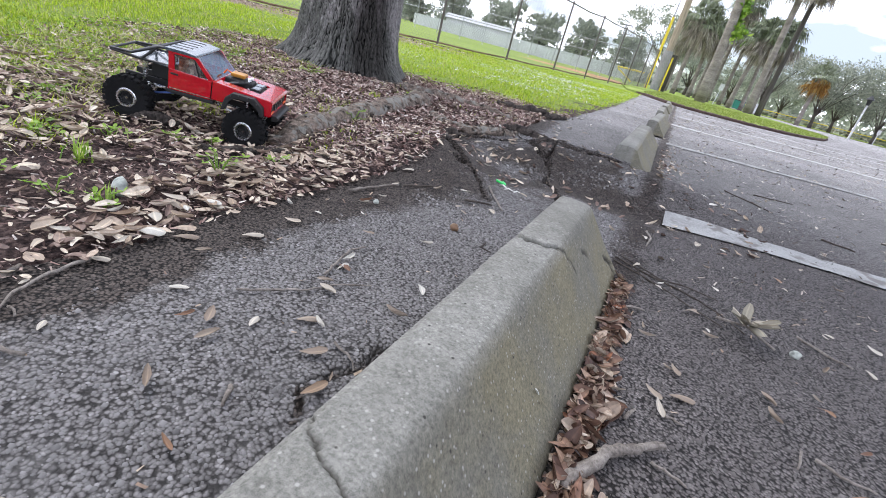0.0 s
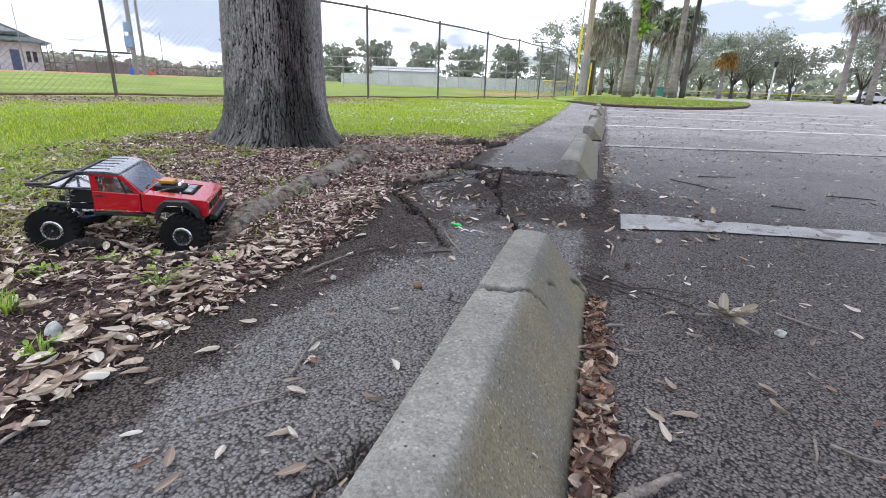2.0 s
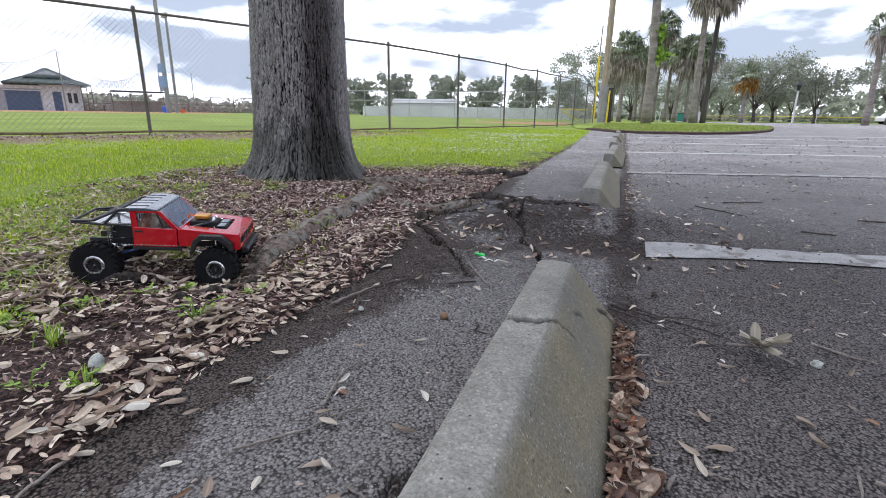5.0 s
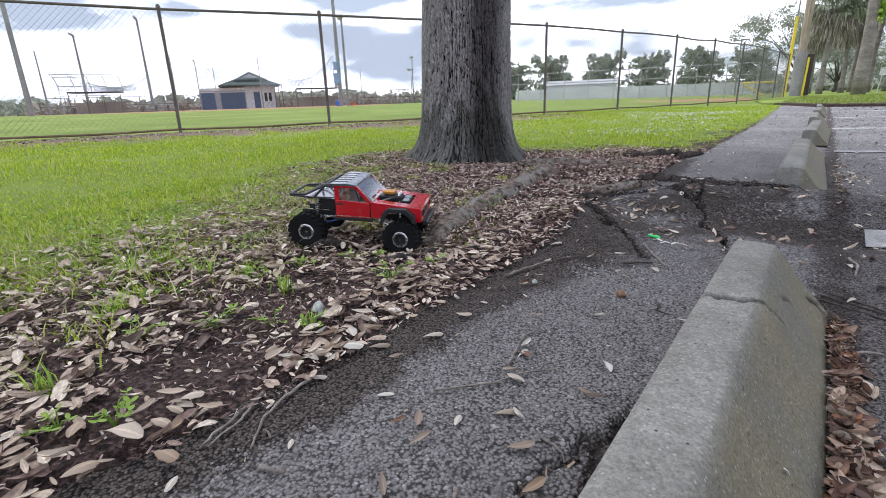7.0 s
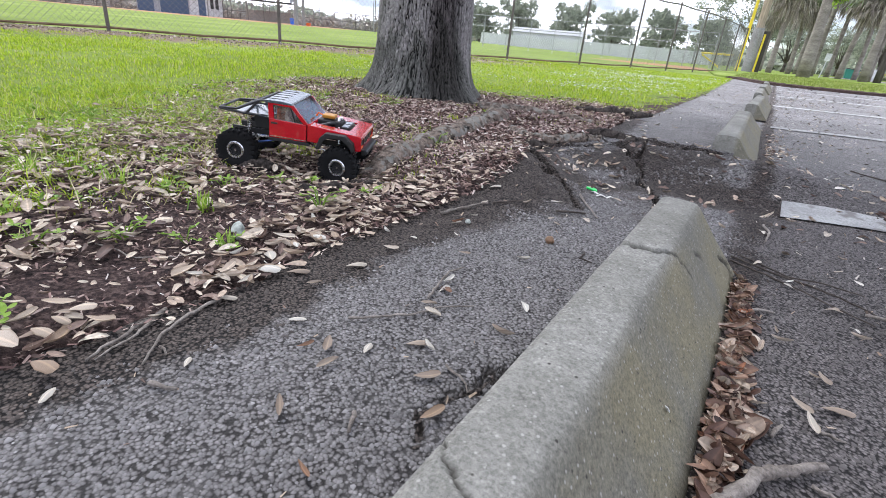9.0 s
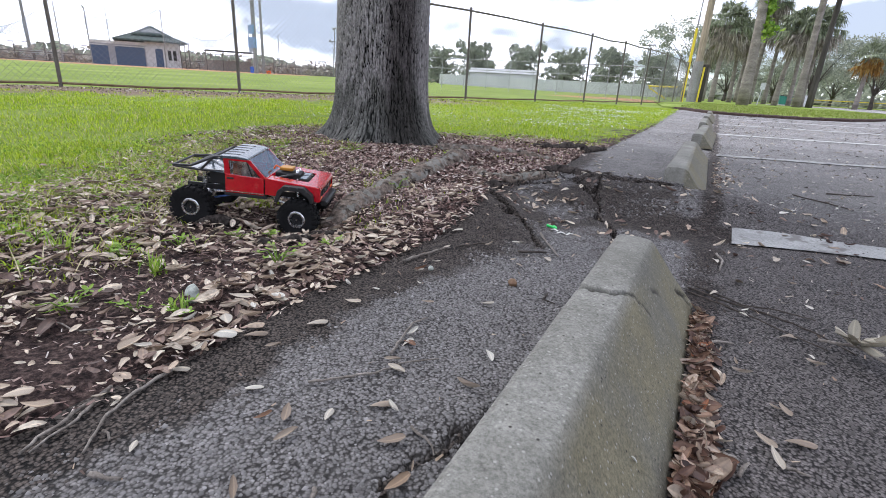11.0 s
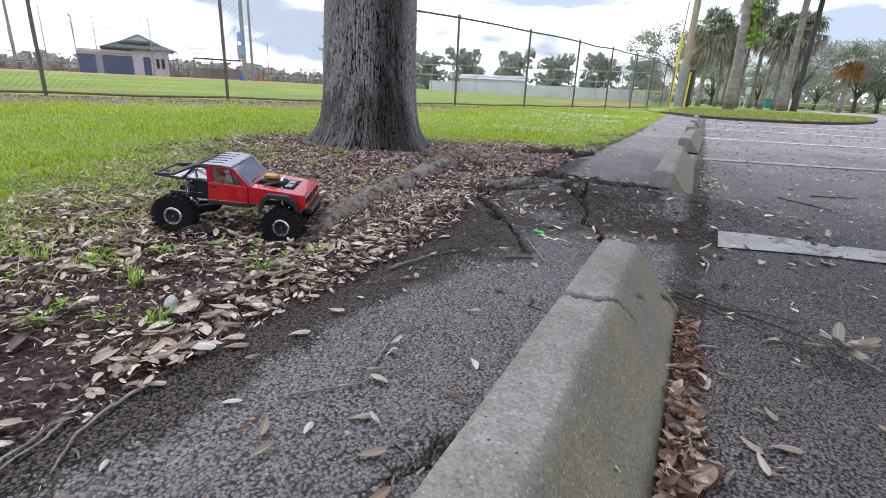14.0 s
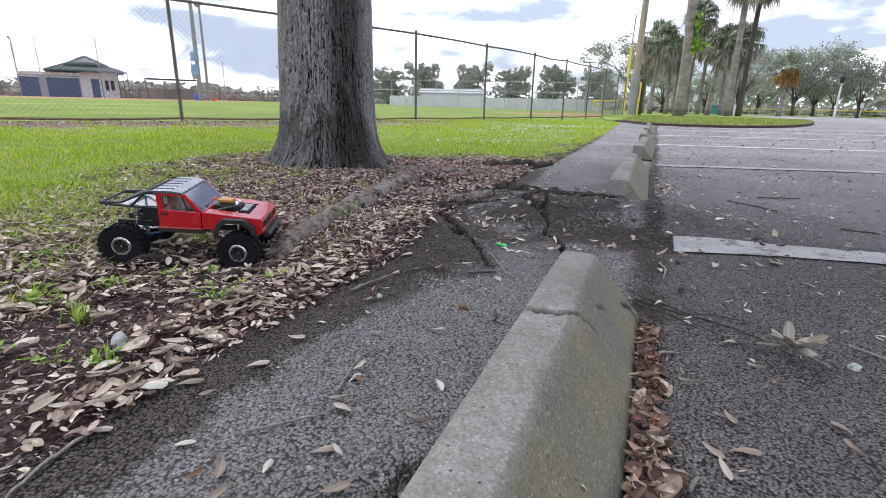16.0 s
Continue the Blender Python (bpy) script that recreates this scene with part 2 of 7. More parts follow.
def make_bark(name, lo, hi, lichen, scale=1.0, cover=0.3, patch=2.6):
    m, n, l, b = shader(name, 0.92)
    co = place_co(n, l, (1, 1, 0.42))
    fine, mid = node(n, "TexNoise", Scale=95.0 * scale, Detail=7.0, Roughness=0.7), node(n, "TexNoise", Scale=22.0 * scale, Detail=6.0, Roughness=0.7)
    broad = node(n, "TexNoise", Scale=patch, Detail=5.0)
    co2 = place_co(n, l)
    l.new(co, fine.inputs["Vector"]), l.new(co, mid.inputs["Vector"]), l.new(co2, broad.inputs["Vector"])
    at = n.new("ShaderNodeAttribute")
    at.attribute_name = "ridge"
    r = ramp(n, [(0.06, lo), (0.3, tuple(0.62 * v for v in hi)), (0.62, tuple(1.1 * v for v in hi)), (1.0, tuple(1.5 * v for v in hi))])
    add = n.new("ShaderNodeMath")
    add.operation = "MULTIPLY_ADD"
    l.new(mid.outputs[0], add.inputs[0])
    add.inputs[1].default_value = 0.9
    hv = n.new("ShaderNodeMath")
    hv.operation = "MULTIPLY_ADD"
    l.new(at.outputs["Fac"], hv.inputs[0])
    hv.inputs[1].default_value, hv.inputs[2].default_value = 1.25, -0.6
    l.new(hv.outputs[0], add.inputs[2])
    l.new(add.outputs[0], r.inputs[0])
    g = ramp(n, [(0.3, (0.36, 0.36, 0.36)), (0.48, (0.85, 0.85, 0.85)), (0.7, (1.5, 1.5, 1.5))])
    l.new(fine.outputs[0], g.inputs[0])
    col = mixed(n, l, 1.0, r.outputs[0], g.outputs[0], "MULTIPLY")
    s = ramp(n, [(0.52, (0, 0, 0)), (0.72 if patch < 5 else 0.58, (cover, cover, cover))])
    l.new(broad.outputs[0], s.inputs[0])
    col = mixed(n, l, s.outputs[0], col, lichen)
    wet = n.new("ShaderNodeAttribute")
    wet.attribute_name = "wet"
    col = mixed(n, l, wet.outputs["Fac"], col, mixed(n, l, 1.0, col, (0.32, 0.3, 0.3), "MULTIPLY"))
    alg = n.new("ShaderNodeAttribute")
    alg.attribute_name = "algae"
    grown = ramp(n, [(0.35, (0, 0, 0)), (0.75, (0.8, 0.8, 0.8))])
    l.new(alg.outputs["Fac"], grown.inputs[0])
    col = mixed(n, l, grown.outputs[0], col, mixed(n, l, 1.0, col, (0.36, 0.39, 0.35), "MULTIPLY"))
    l.new(col, b.inputs["Base Color"])
    bumped(n, l, b, mid.outputs[0], 0.9, 0.010)
    return m


def make_glass(name, tint=(1, 1, 1), keep=0.3):
    m, n, l, b = shader(name, 0.05)
    t, g, x = n.new("ShaderNodeBsdfTransparent"), n.new("ShaderNodeBsdfGlossy"), n.new("ShaderNodeMixShader")
    t.inputs[0].default_value = (*tint, 1)
    g.inputs["Roughness"].default_value = 0.06
    x.inputs[0].default_value = keep
    l.new(t.outputs[0], x.inputs[1]), l.new(g.outputs[0], x.inputs[2])
    l.new(x.outputs[0], n["Material Output"].inputs[0])
    return m


def make_concrete():
    m, n, l, b = shader("worn_concrete", 0.85)
    co = place_co(n, l)
    broad, mid, grain = node(n, "TexNoise", Scale=5.5, Detail=8.0, Roughness=0.65), node(n, "TexNoise", Scale=46.0, Detail=6.0, Roughness=0.75), node(n, "TexNoise", Scale=230.0, Detail=5.0, Roughness=0.8)
    pits = node(n, "TexVoronoi", Scale=75.0)
    for k in (broad, mid, grain, pits):
        l.new(co, k.inputs["Vector"])
    r = ramp(n, [(0.32, (0.14, 0.136, 0.119)), (0.5, (0.192, 0.188, 0.168)), (0.68, (0.255, 0.25, 0.228))])
    l.new(broad.outputs[0], r.inputs[0])
    g = ramp(n, [(0.3, (0.86, 0.855, 0.84)), (0.5, (1.0, 1.0, 1.0)), (0.72, (1.14, 1.14, 1.13))])
    l.new(mid.outputs[0], g.inputs[0])
    col = mixed(n, l, 1.0, r.outputs[0], g.outputs[0], "MULTIPLY")
    g2 = ramp(n, [(0.3, (0.5, 0.5, 0.48)), (0.5, (1.0, 1.0, 1.0)), (0.7, (1.5, 1.5, 1.47))])
    l.new(grain.outputs[0], g2.inputs[0])
    col = mixed(n, l, 1.0, col, g2.outputs[0], "MULTIPLY")
    # green-brown growth on the sloping side, its shade below the top edge tinted in too
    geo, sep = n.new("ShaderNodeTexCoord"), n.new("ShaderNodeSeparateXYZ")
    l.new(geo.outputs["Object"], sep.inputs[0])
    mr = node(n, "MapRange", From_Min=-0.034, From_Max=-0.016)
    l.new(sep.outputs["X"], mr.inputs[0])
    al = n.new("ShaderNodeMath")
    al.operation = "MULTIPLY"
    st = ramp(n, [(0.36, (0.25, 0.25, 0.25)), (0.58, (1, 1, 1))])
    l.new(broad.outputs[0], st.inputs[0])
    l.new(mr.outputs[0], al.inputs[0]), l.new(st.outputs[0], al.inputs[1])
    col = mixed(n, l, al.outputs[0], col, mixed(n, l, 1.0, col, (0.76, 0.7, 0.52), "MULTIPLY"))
    pit = ramp(n, [(0.07, (1, 1, 1)), (0.15, (0, 0, 0))])
    l.new(pits.outputs["Distance"], pit.inputs[0])
    pr = ramp(n, [(0.55, (0, 0, 0)), (0.6, (1, 1, 1))])
    l.new(pits.outputs["Color"], pr.inputs[0])
    pm = n.new("ShaderNodeMath")
    pm.operation = "MULTIPLY"
    l.new(pit.outputs[0], pm.inputs[0]), l.new(pr.outputs[0], pm.inputs[1])
    col = mixed(n, l, pm.outputs[0], col, (0.045, 0.042, 0.036))
    fleck = node(n, "TexVoronoi", Scale=170.0)
    l.new(co, fleck.inputs["Vector"])
    near = ramp(n, [(0.16, (1, 1, 1)), (0.3, (0, 0, 0))])
    l.new(fleck.outputs["Distance"], near.inputs[0])
    few = ramp(n, [(0.62, (0, 0, 0)), (0.66, (0.6, 0.6, 0.6))])
    l.new(fleck.outputs["Color"], few.inputs[0])
    fm = n.new("ShaderNodeMath")
    fm.operation = "MULTIPLY"
    l.new(near.outputs[0], fm.inputs[0]), l.new(few.outputs[0], fm.inputs[1])
    col = mixed(n, l, fm.outputs[0], col, (0.4, 0.39, 0.355))
    ck = n.new("ShaderNodeAttribute")
    ck.attribute_name = "crack"
    col = mixed(n, l, ck.outputs["Fac"], col, (0.05, 0.047, 0.04))
    l.new(col, b.inputs["Base Color"])
    hh = n.new("ShaderNodeMath")
    hh.operation = "MULTIPLY_ADD"
    l.new(mid.outputs[0], hh.inputs[0])
    hh.inputs[1].default_value = 1.2
    l.new(grain.outputs[0], hh.inputs[2])
    bumped(n, l, b, hh.outputs[0], 0.5, 0.0012)
    return m


ASPHALT, SOIL = make_asphalt(), make_soil()
CONCRETE = make_concrete()
PAINT = surface("worn_road_paint", (0.27, 0.27, 0.262), (0.37, 0.37, 0.36), 0.8, coarse=9, fine=170, bump=0.5, dist=0.002, spots=(13.0, 0.54, (0.17, 0.16, 0.152)))
WHITEPAINT = surface("white_road_paint", (0.42, 0.42, 0.41), (0.56, 0.56, 0.55), 0.8, coarse=3, fine=40, bump=0.3, dist=0.002)
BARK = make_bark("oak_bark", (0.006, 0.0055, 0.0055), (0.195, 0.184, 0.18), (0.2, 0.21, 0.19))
ROOT = make_bark("root_bark", (0.012, 0.009, 0.007), (0.16, 0.128, 0.105), (0.25, 0.25, 0.225), 1.7, 0.65, 26.0)
DARKROOT = make_bark("dark_root_bark", (0.012, 0.01, 0.009), (0.06, 0.05, 0.044), (0.05, 0.045, 0.04), 2.0)
TWIG = surface("dry_twig", (0.13, 0.11, 0.095), (0.3, 0.27, 0.24), 0.9, coarse=30, fine=240, bump=0.5)
TAN = [(0.0, (0.07, 0.04, 0.033)), (0.22, (0.2, 0.132, 0.105)), (0.45, (0.375, 0.29, 0.22)), (0.7, (0.52, 0.43, 0.335)), (1.0, (0.63, 0.56, 0.46))]
LITTER = by_random("dry_leaf_litter", TAN, 0.62, True, 160, 0.1, rib=True)
LEAF = by_random("dry_leaf", [(0.0, (0.24, 0.185, 0.14)), (0.3, (0.36, 0.305, 0.245)), (0.6, (0.46, 0.42, 0.355)), (1.0, (0.54, 0.52, 0.47))], 0.6, False, 160, 0.1, rib=True)
CHIPS = by_random("mulch_chips", [(0.0, (0.055, 0.034, 0.03)), (0.35, (0.19, 0.118, 0.104)), (0.68, (0.33, 0.232, 0.2)), (0.92, (0.46, 0.38, 0.335)), (1.0, (0.64, 0.58, 0.53))], 0.85)
BLADE = by_random("grass_blades", [(0.0, (0.19, 0.3, 0.012)), (0.45, (0.36, 0.5, 0.02)), (0.8, (0.5, 0.6, 0.04)), (0.92, (0.5, 0.52, 0.14)), (1.0, (0.55, 0.48, 0.27))], 0.6, True, 60, 0.35)
MOWNBLADE = by_random("mown_grass_blades", [(0.0, (0.12, 0.17, 0.02)), (0.45, (0.2, 0.27, 0.035)), (0.85, (0.3, 0.35, 0.07)), (1.0, (0.42, 0.4, 0.2))], 0.6, True, 60, 0.35)
STRAW = by_random("dry_grass_blades", [(0.0, (0.24, 0.28, 0.07)), (0.5, (0.42, 0.38, 0.2)), (1.0, (0.58, 0.51, 0.35))], 0.7, True, 60, 0.2)
WEEDLEAF = by_random("weed_leaves", [(0.0, (0.12, 0.24, 0.025)), (0.5, (0.24, 0.4, 0.045)), (1.0, (0.42, 0.56, 0.09))], 0.5, True, 80, 0.35)
# foliage paled and greyed: the haze of distance is put into the leaf colour
HAZEPARKLEAF = by_random("hazed_park_foliage", [(0.0, (0.17, 0.19, 0.155)), (0.5, (0.32, 0.35, 0.27)), (1.0, (0.48, 0.5, 0.4))], 0.6, True, 3.0, 0.6)


def make_grit():
    """Aggregate in the asphalt: each stone its own grey, darker where damp, with its relief shading in the colour."""
    m, n, l, b = shader("asphalt_stones", 0.7)
    r = ramp(n, [(0.0, (0.13, 0.126, 0.125)), (0.25, (0.175, 0.17, 0.169)), (0.9, (0.225, 0.219, 0.218)), (1.0, (0.32, 0.312, 0.31))])
    l.new(n.new("ShaderNodeNewGeometry").outputs["Random Per Island"], r.inputs[0])
    worn = n.new("ShaderNodeAttribute")
    worn.attribute_name = "painted_relief"
    # rounded shading painted on each stone: crevice-dark foot, lighter tip
    tops = ramp(n, [(0.0, (0.4, 0.39, 0.385)), (0.4, (0.85, 0.84, 0.84)), (1.0, (1.05, 1.05, 1.05))])
    l.new(worn.outputs["Fac"], tops.inputs[0])
    stone = mixed(n, l, 1.0, r.outputs[0], tops.outputs[0], "MULTIPLY")
    at = n.new("ShaderNodeAttribute")
    at.attribute_name = "stain_shade"
    dark = mixed(n, l, 1.0, stone, (0.36, 0.315, 0.285), "MULTIPLY")
    l.new(mixed(n, l, at.outputs["Fac"], stone, dark), b.inputs["Base Color"])
    return m


GRIT = make_grit()
PALEBITS = by_random("pale_leaf_bits", [(0.0, (0.2, 0.16, 0.12)), (0.35, (0.36, 0.31, 0.25)), (0.7, (0.5, 0.46, 0.4)), (1.0, (0.62, 0.6, 0.55))], 0.7, True, 160, rib=True)
PETAL = by_random("pale_petals", [(0.0, (0.5, 0.5, 0.46)), (1.0, (0.75, 0.75, 0.74))], 0.6)
FOLIAGE = by_random("oak_foliage", [(0.0, (0.085, 0.11, 0.06)), (0.5, (0.15, 0.19, 0.095)), (1.0, (0.27, 0.31, 0.16))], 0.6, True, 3.0, 0.45)
# trees past the field, lighter than real leaves to stand for haze
HAZELEAF = by_random("hazed_far_foliage", [(0.0, (0.22, 0.245, 0.2)), (0.5, (0.34, 0.38, 0.29)), (1.0, (0.5, 0.54, 0.42))], 0.6, True, 3.0, 0.55)
FROND = by_random("palm_fronds", [(0.0, (0.12, 0.145, 0.09)), (0.6, (0.22, 0.26, 0.15)), (1.0, (0.36, 0.4, 0.25))], 0.5, True, 3.0, 0.2)
DEADFROND = by_random("dead_palm_fronds", [(0.0, (0.22, 0.189, 0.165)), (0.6, (0.403, 0.36, 0.311)), (1.0, (0.573, 0.525, 0.464))], 0.85, True, 3.0, 0.1)
RUSTFROND = by_random("rusty_palm_fronds", [(0.0, (0.2, 0.1, 0.03)), (0.6, (0.36, 0.19, 0.05)), (1.0, (0.4, 0.3, 0.1))], 0.85, True, 3.0, 0.2)
PALMBARK = surface("palm_bark", (0.16, 0.14, 0.125), (0.33, 0.3, 0.27), 0.95, coarse=1.5, fine=14, bump=0.6, dist=0.02, stretch=(1, 1, 2.5))
TREEBARK = surface("far_tree_bark", (0.07, 0.06, 0.05), (0.17, 0.15, 0.13), 0.95, coarse=2, fine=20, bump=0.5, dist=0.02)
STEEL = surface("weathered_galvanised_steel", (0.1, 0.088, 0.078), (0.2, 0.178, 0.16), 0.6, 0.4, coarse=3, fine=60, bump=0.2)
GREYPOLE = surface("pale_grey_steel", (0.22, 0.22, 0.22), (0.33, 0.33, 0.33), 0.6, 0.3, coarse=1, fine=20, bump=0.1)
RUSTYSTEEL = surface("rusty_steel_rail", (0.13, 0.085, 0.055), (0.27, 0.19, 0.125), 0.85, coarse=5, fine=60, bump=0.3)
WIRE = plain("chain_link_wire", (0.2, 0.2, 0.205), 0.55, 0.4)
PALEWIRE = plain("pale_steel", (0.4, 0.41, 0.42), 0.6, 0.3)
YELLOW = plain("yellow_paint", (0.72, 0.56, 0.03), 0.5)
WOODPOLE = surface("wooden_pole", (0.3, 0.25, 0.19), (0.45, 0.39, 0.3), 0.9, coarse=1, fine=14, bump=0.3, stretch=(1, 1, 0.1))
DARKWOOD = surface("dark_wooden_pole", (0.05, 0.045, 0.04), (0.11, 0.1, 0.09), 0.9, coarse=1, fine=14, bump=0.3, stretch=(1, 1, 0.1))
WHITEWALL = surface("pale_painted_wall", (0.55, 0.56, 0.58), (0.7, 0.71, 0.72), 0.8, coarse=0.5, fine=8, bump=0.1)
BLUEDOOR = plain("blue_painted_metal", (0.05, 0.085, 0.16), 0.5)
ROOFING = surface("green_grey_roof", (0.06, 0.085, 0.08), (0.11, 0.135, 0.125), 0.9, coarse=1, fine=12, bump=0.2)
BLUEPLASTIC = plain("blue_plastic", (0.03, 0.13, 0.6), 0.45)
GREENBOX = plain("green_painted_steel", (0.02, 0.2, 0.13), 0.5)
BLACKMETAL = plain("black_metal", (0.03, 0.03, 0.032), 0.45, 0.4)
NETTING = plain("grey_netting", (0.32, 0.36, 0.4), 0.8)
GREENPLASTIC = plain("bright_green_plastic", (0.02, 0.55, 0.1), 0.4)
PALEPAPER = plain("pale_paper", (0.6, 0.6, 0.56), 0.8)
STONE = surface("pale_stone", (0.3, 0.33, 0.3), (0.5, 0.52, 0.47), 0.8, coarse=12, fine=90, bump=0.4)
RED = plain("glossy_red_paint", (0.42, 0.002, 0.012), 0.2, 0.0, 0.8)
RUBBER = surface("black_rubber", (0.006, 0.006, 0.0065), (0.012, 0.012, 0.013), 0.9, coarse=20, fine=300, bump=0.3)
BLACKPLASTIC = plain("black_plastic", (0.009, 0.009, 0.010), 0.55)
CHROME = plain("bright_metal", (0.62, 0.62, 0.64), 0.25, 1.0)
ROOFGREY = plain("grey_brushed_roof", (0.07, 0.09, 0.11), 0.25, 0.3, 0.6)
GOLD = plain("gold_anodised_metal", (0.42, 0.2, 0.03), 0.4, 0.5)
ORANGE = plain("orange_plastic", (0.75, 0.13, 0.02), 0.4)
SCREEN = make_glass("clear_screen", (0.72, 0.74, 0.8), 0.26)
BLUEMETAL = plain("blue_anodised_metal", (0.06, 0.11, 0.3), 0.35, 0.8)
DOLL = plain("pale_vinyl", (0.6, 0.5, 0.42), 0.6)


# ---- building helpers ----
def solid(name, bm, material, smooth=False):
    me = bpy.data.meshes.new(name)
    bmesh.ops.recalc_face_normals(bm, faces=bm.faces)
    bm.to_mesh(me)
    bm.free()
    me.materials.append(material)
    if smooth:
        me.shade_smooth()
    return me


def thing(name, bm, material, label, category, group="", kind="", smooth=False, at=None):
    ob = new(name, solid(name, bm, material, smooth))
    if at is not None:
        ob.matrix_basis = at
    return tagged(ob, label, category, group, kind)


def holder(name, label, category, group="", kind="", at=None):
    ob = new(name)
    if at is not None:
        ob.matrix_basis = at
    return tagged(ob, label, category, group, kind)


def part(name, bm, material, parent, label="", smooth=False, at=None):
    ob = new(name, bm if isinstance(bm, bpy.types.Mesh) else solid(name, bm, material, smooth))
    ob.parent = parent
    if at is not None:
        ob.matrix_basis = at
    return tagged(ob, label)


def cloud(name, verts, faces, material, smooth=False):
    """A mesh out of arrays; faces all with the same number of corners."""
    me = bpy.data.meshes.new(name)
    verts, faces = np.asarray(verts, np.float32), np.asarray(faces, np.int32)
    me.vertices.add(len(verts))
    me.vertices.foreach_set("co", verts.ravel())
    k = faces.shape[1]
    me.loops.add(faces.size)
    me.loops.foreach_set("vertex_index", faces.ravel())
    me.polygons.add(len(faces))
    me.polygons.foreach_set("loop_start", np.arange(0, faces.size, k, dtype=np.int32))
    me.polygons.foreach_set("loop_total", np.full(len(faces), k, np.int32))
    me.update(calc_edges=True)
    me.materials.append(material)
    if smooth:
        me.shade_smooth()
    return me


def box(bm, c, s, m=None, bevel=0.0):
    r = bmesh.ops.create_cube(bm, size=1.0, matrix=(m or Matrix()) @ Matrix.Translation(c) @ Matrix.Diagonal((*s, 1)))
    if bevel:
        e = list({e for v in r["verts"] for e in v.link_edges})
        bmesh.ops.bevel(bm, geom=e, offset=bevel, segments=2, affect="EDGES", profile=0.5)
    return bm


def rod(bm, a, b, r0, r1=None, n=8, caps=True):
    a, b = Vector(a), Vector(b)
    d = b - a
    m = Matrix.Translation((a + b) / 2) @ d.to_track_quat("Z", "Y").to_matrix().to_4x4()
    bmesh.ops.create_cone(bm, cap_ends=caps, segments=n, radius1=r0, radius2=r0 if r1 is None else r1, depth=d.length, matrix=m)
    return bm


def tube(bm, pts, radii, n=8, wob=0.0, flat=1.0):
    """A round bar along points, with closed ends. flat squeezes it upwards."""
    rings = []
    pts = [Vector(p) for p in pts]
    for k, p in enumerate(pts):
        d = (pts[min(k + 1, len(pts) - 1)] - pts[max(k - 1, 0)]).normalized()
        q = d.to_track_quat("Z", "Y")
        ring = []
        for j in range(n):
            a = 2 * math.pi * j / n
            rr = radii[k] * (1 + wob * noise.noise(Vector((p.x * 40 + 3 * math.cos(a), p.y * 40 + 3 * math.sin(a), p.z * 40 + k))))
            o = q @ Vector((math.cos(a) * rr, math.sin(a) * rr, 0))
            ring.append(bm.verts.new(p + Vector((o.x, o.y, o.z * flat))))
        rings.append(ring)
    for u, v in zip(rings, rings[1:]):
        for j in range(n):
            bm.faces.new((u[j], u[(j + 1) % n], v[(j + 1) % n], v[j]))
    bm.faces.new(rings[0][::-1])
    bm.faces.new(rings[-1])
    return bm


def prism(bm, outline, thick, m=None, bevel=0.0):
    """An outline in x and z, pulled along y by thick, centred on y = 0."""
    m = m or Matrix()
    a = [bm.verts.new(m @ Vector((x, -thick / 2, z))) for x, z in outline]
    b = [bm.verts.new(m @ Vector((x, thick / 2, z))) for x, z in outline]
    fs = [bm.faces.new(a[::-1]), bm.faces.new(b)]
    for k in range(len(a)):
        fs.append(bm.faces.new((a[k], a[(k + 1) % len(a)], b[(k + 1) % len(a)], b[k])))
    if bevel:
        e = list({e for f in fs for e in f.edges})
        bmesh.ops.bevel(bm, geom=e, offset=bevel, segments=2, affect="EDGES", profile=0.5)
    return bm


def lathe(bm, profile, n=24, m=None):
    """Profile of (radius, along y) turned round the y axis."""
    m = m or Matrix()
    rings = [[bm.verts.new(m @ Vector((r * math.cos(2 * math.pi * j / n), y, r * math.sin(2 * math.pi * j / n)))) for j in range(n)] for r, y in profile]
    for u, v in zip(rings, rings[1:]):
        for j in range(n):
            bm.faces.new((u[j], u[(j + 1) % n], v[(j + 1) % n], v[j]))
    return bm


def B():
    return bmesh.new()


def step(a, b, v):
    t = min(1.0, max(0.0, (v - a) / (b - a)))
    return t * t * (3 - 2 * t)


def nz(x, y, s, k=0.0):
    return noise.noise(Vector((x * s, y * s, 7.3 * k + 0.5)))


# ---- the lay of the land ----
EDGE = [(-9.0, -0.75), (0.3, -0.69), (0.75, -0.60), (1.2, -0.62), (1.5, -0.60), (1.75, -0.575), (1.95, -0.605), (2.1, -0.68), (2.35, -0.76), (2.7, -0.72), (3.0, -0.66), (3.9, -0.74), (4.7, -0.66), (7.7, -0.68), (20.0, -1.05), (34.0, -0.9), (140.0, -0.9)]
CRACK_A = [(-0.66, 2.06), (-0.57, 1.965), (-0.50, 1.91), (-0.44, 1.87), (-0.37, 1.80), (-0.31, 1.72)]
CRACK_B = [(-0.56, 2.76), (-0.47, 2.62), (-0.40, 2.52), (-0.32, 2.40), (-0.285, 2.30), (-0.25, 2.20), (-0.20, 2.10), (-0.175, 2.00), (-0.155, 1.91)]
CRACK_C = [(-0.32, 2.40), (-0.33, 2.50), (-0.345, 2.62)]
CRACK_D = [(-0.62, 2.80), (-0.55, 2.81), (-0.44, 2.83), (-0.33, 2.83)]
CRACK_E = [(-0.42, 2.57), (-0.30, 2.56), (-0.20, 2.565), (-0.13, 2.57), (-0.06, 2.60)]
CRACK_G = [(-0.74, 2.36), (-0.62, 2.46), (-0.54, 2.56), (-0.50, 2.68)]
CRACK_F = [(-0.135, 0.60), (-0.128, 0.78), (-0.15, 0.92), (-0.13, 1.08)]
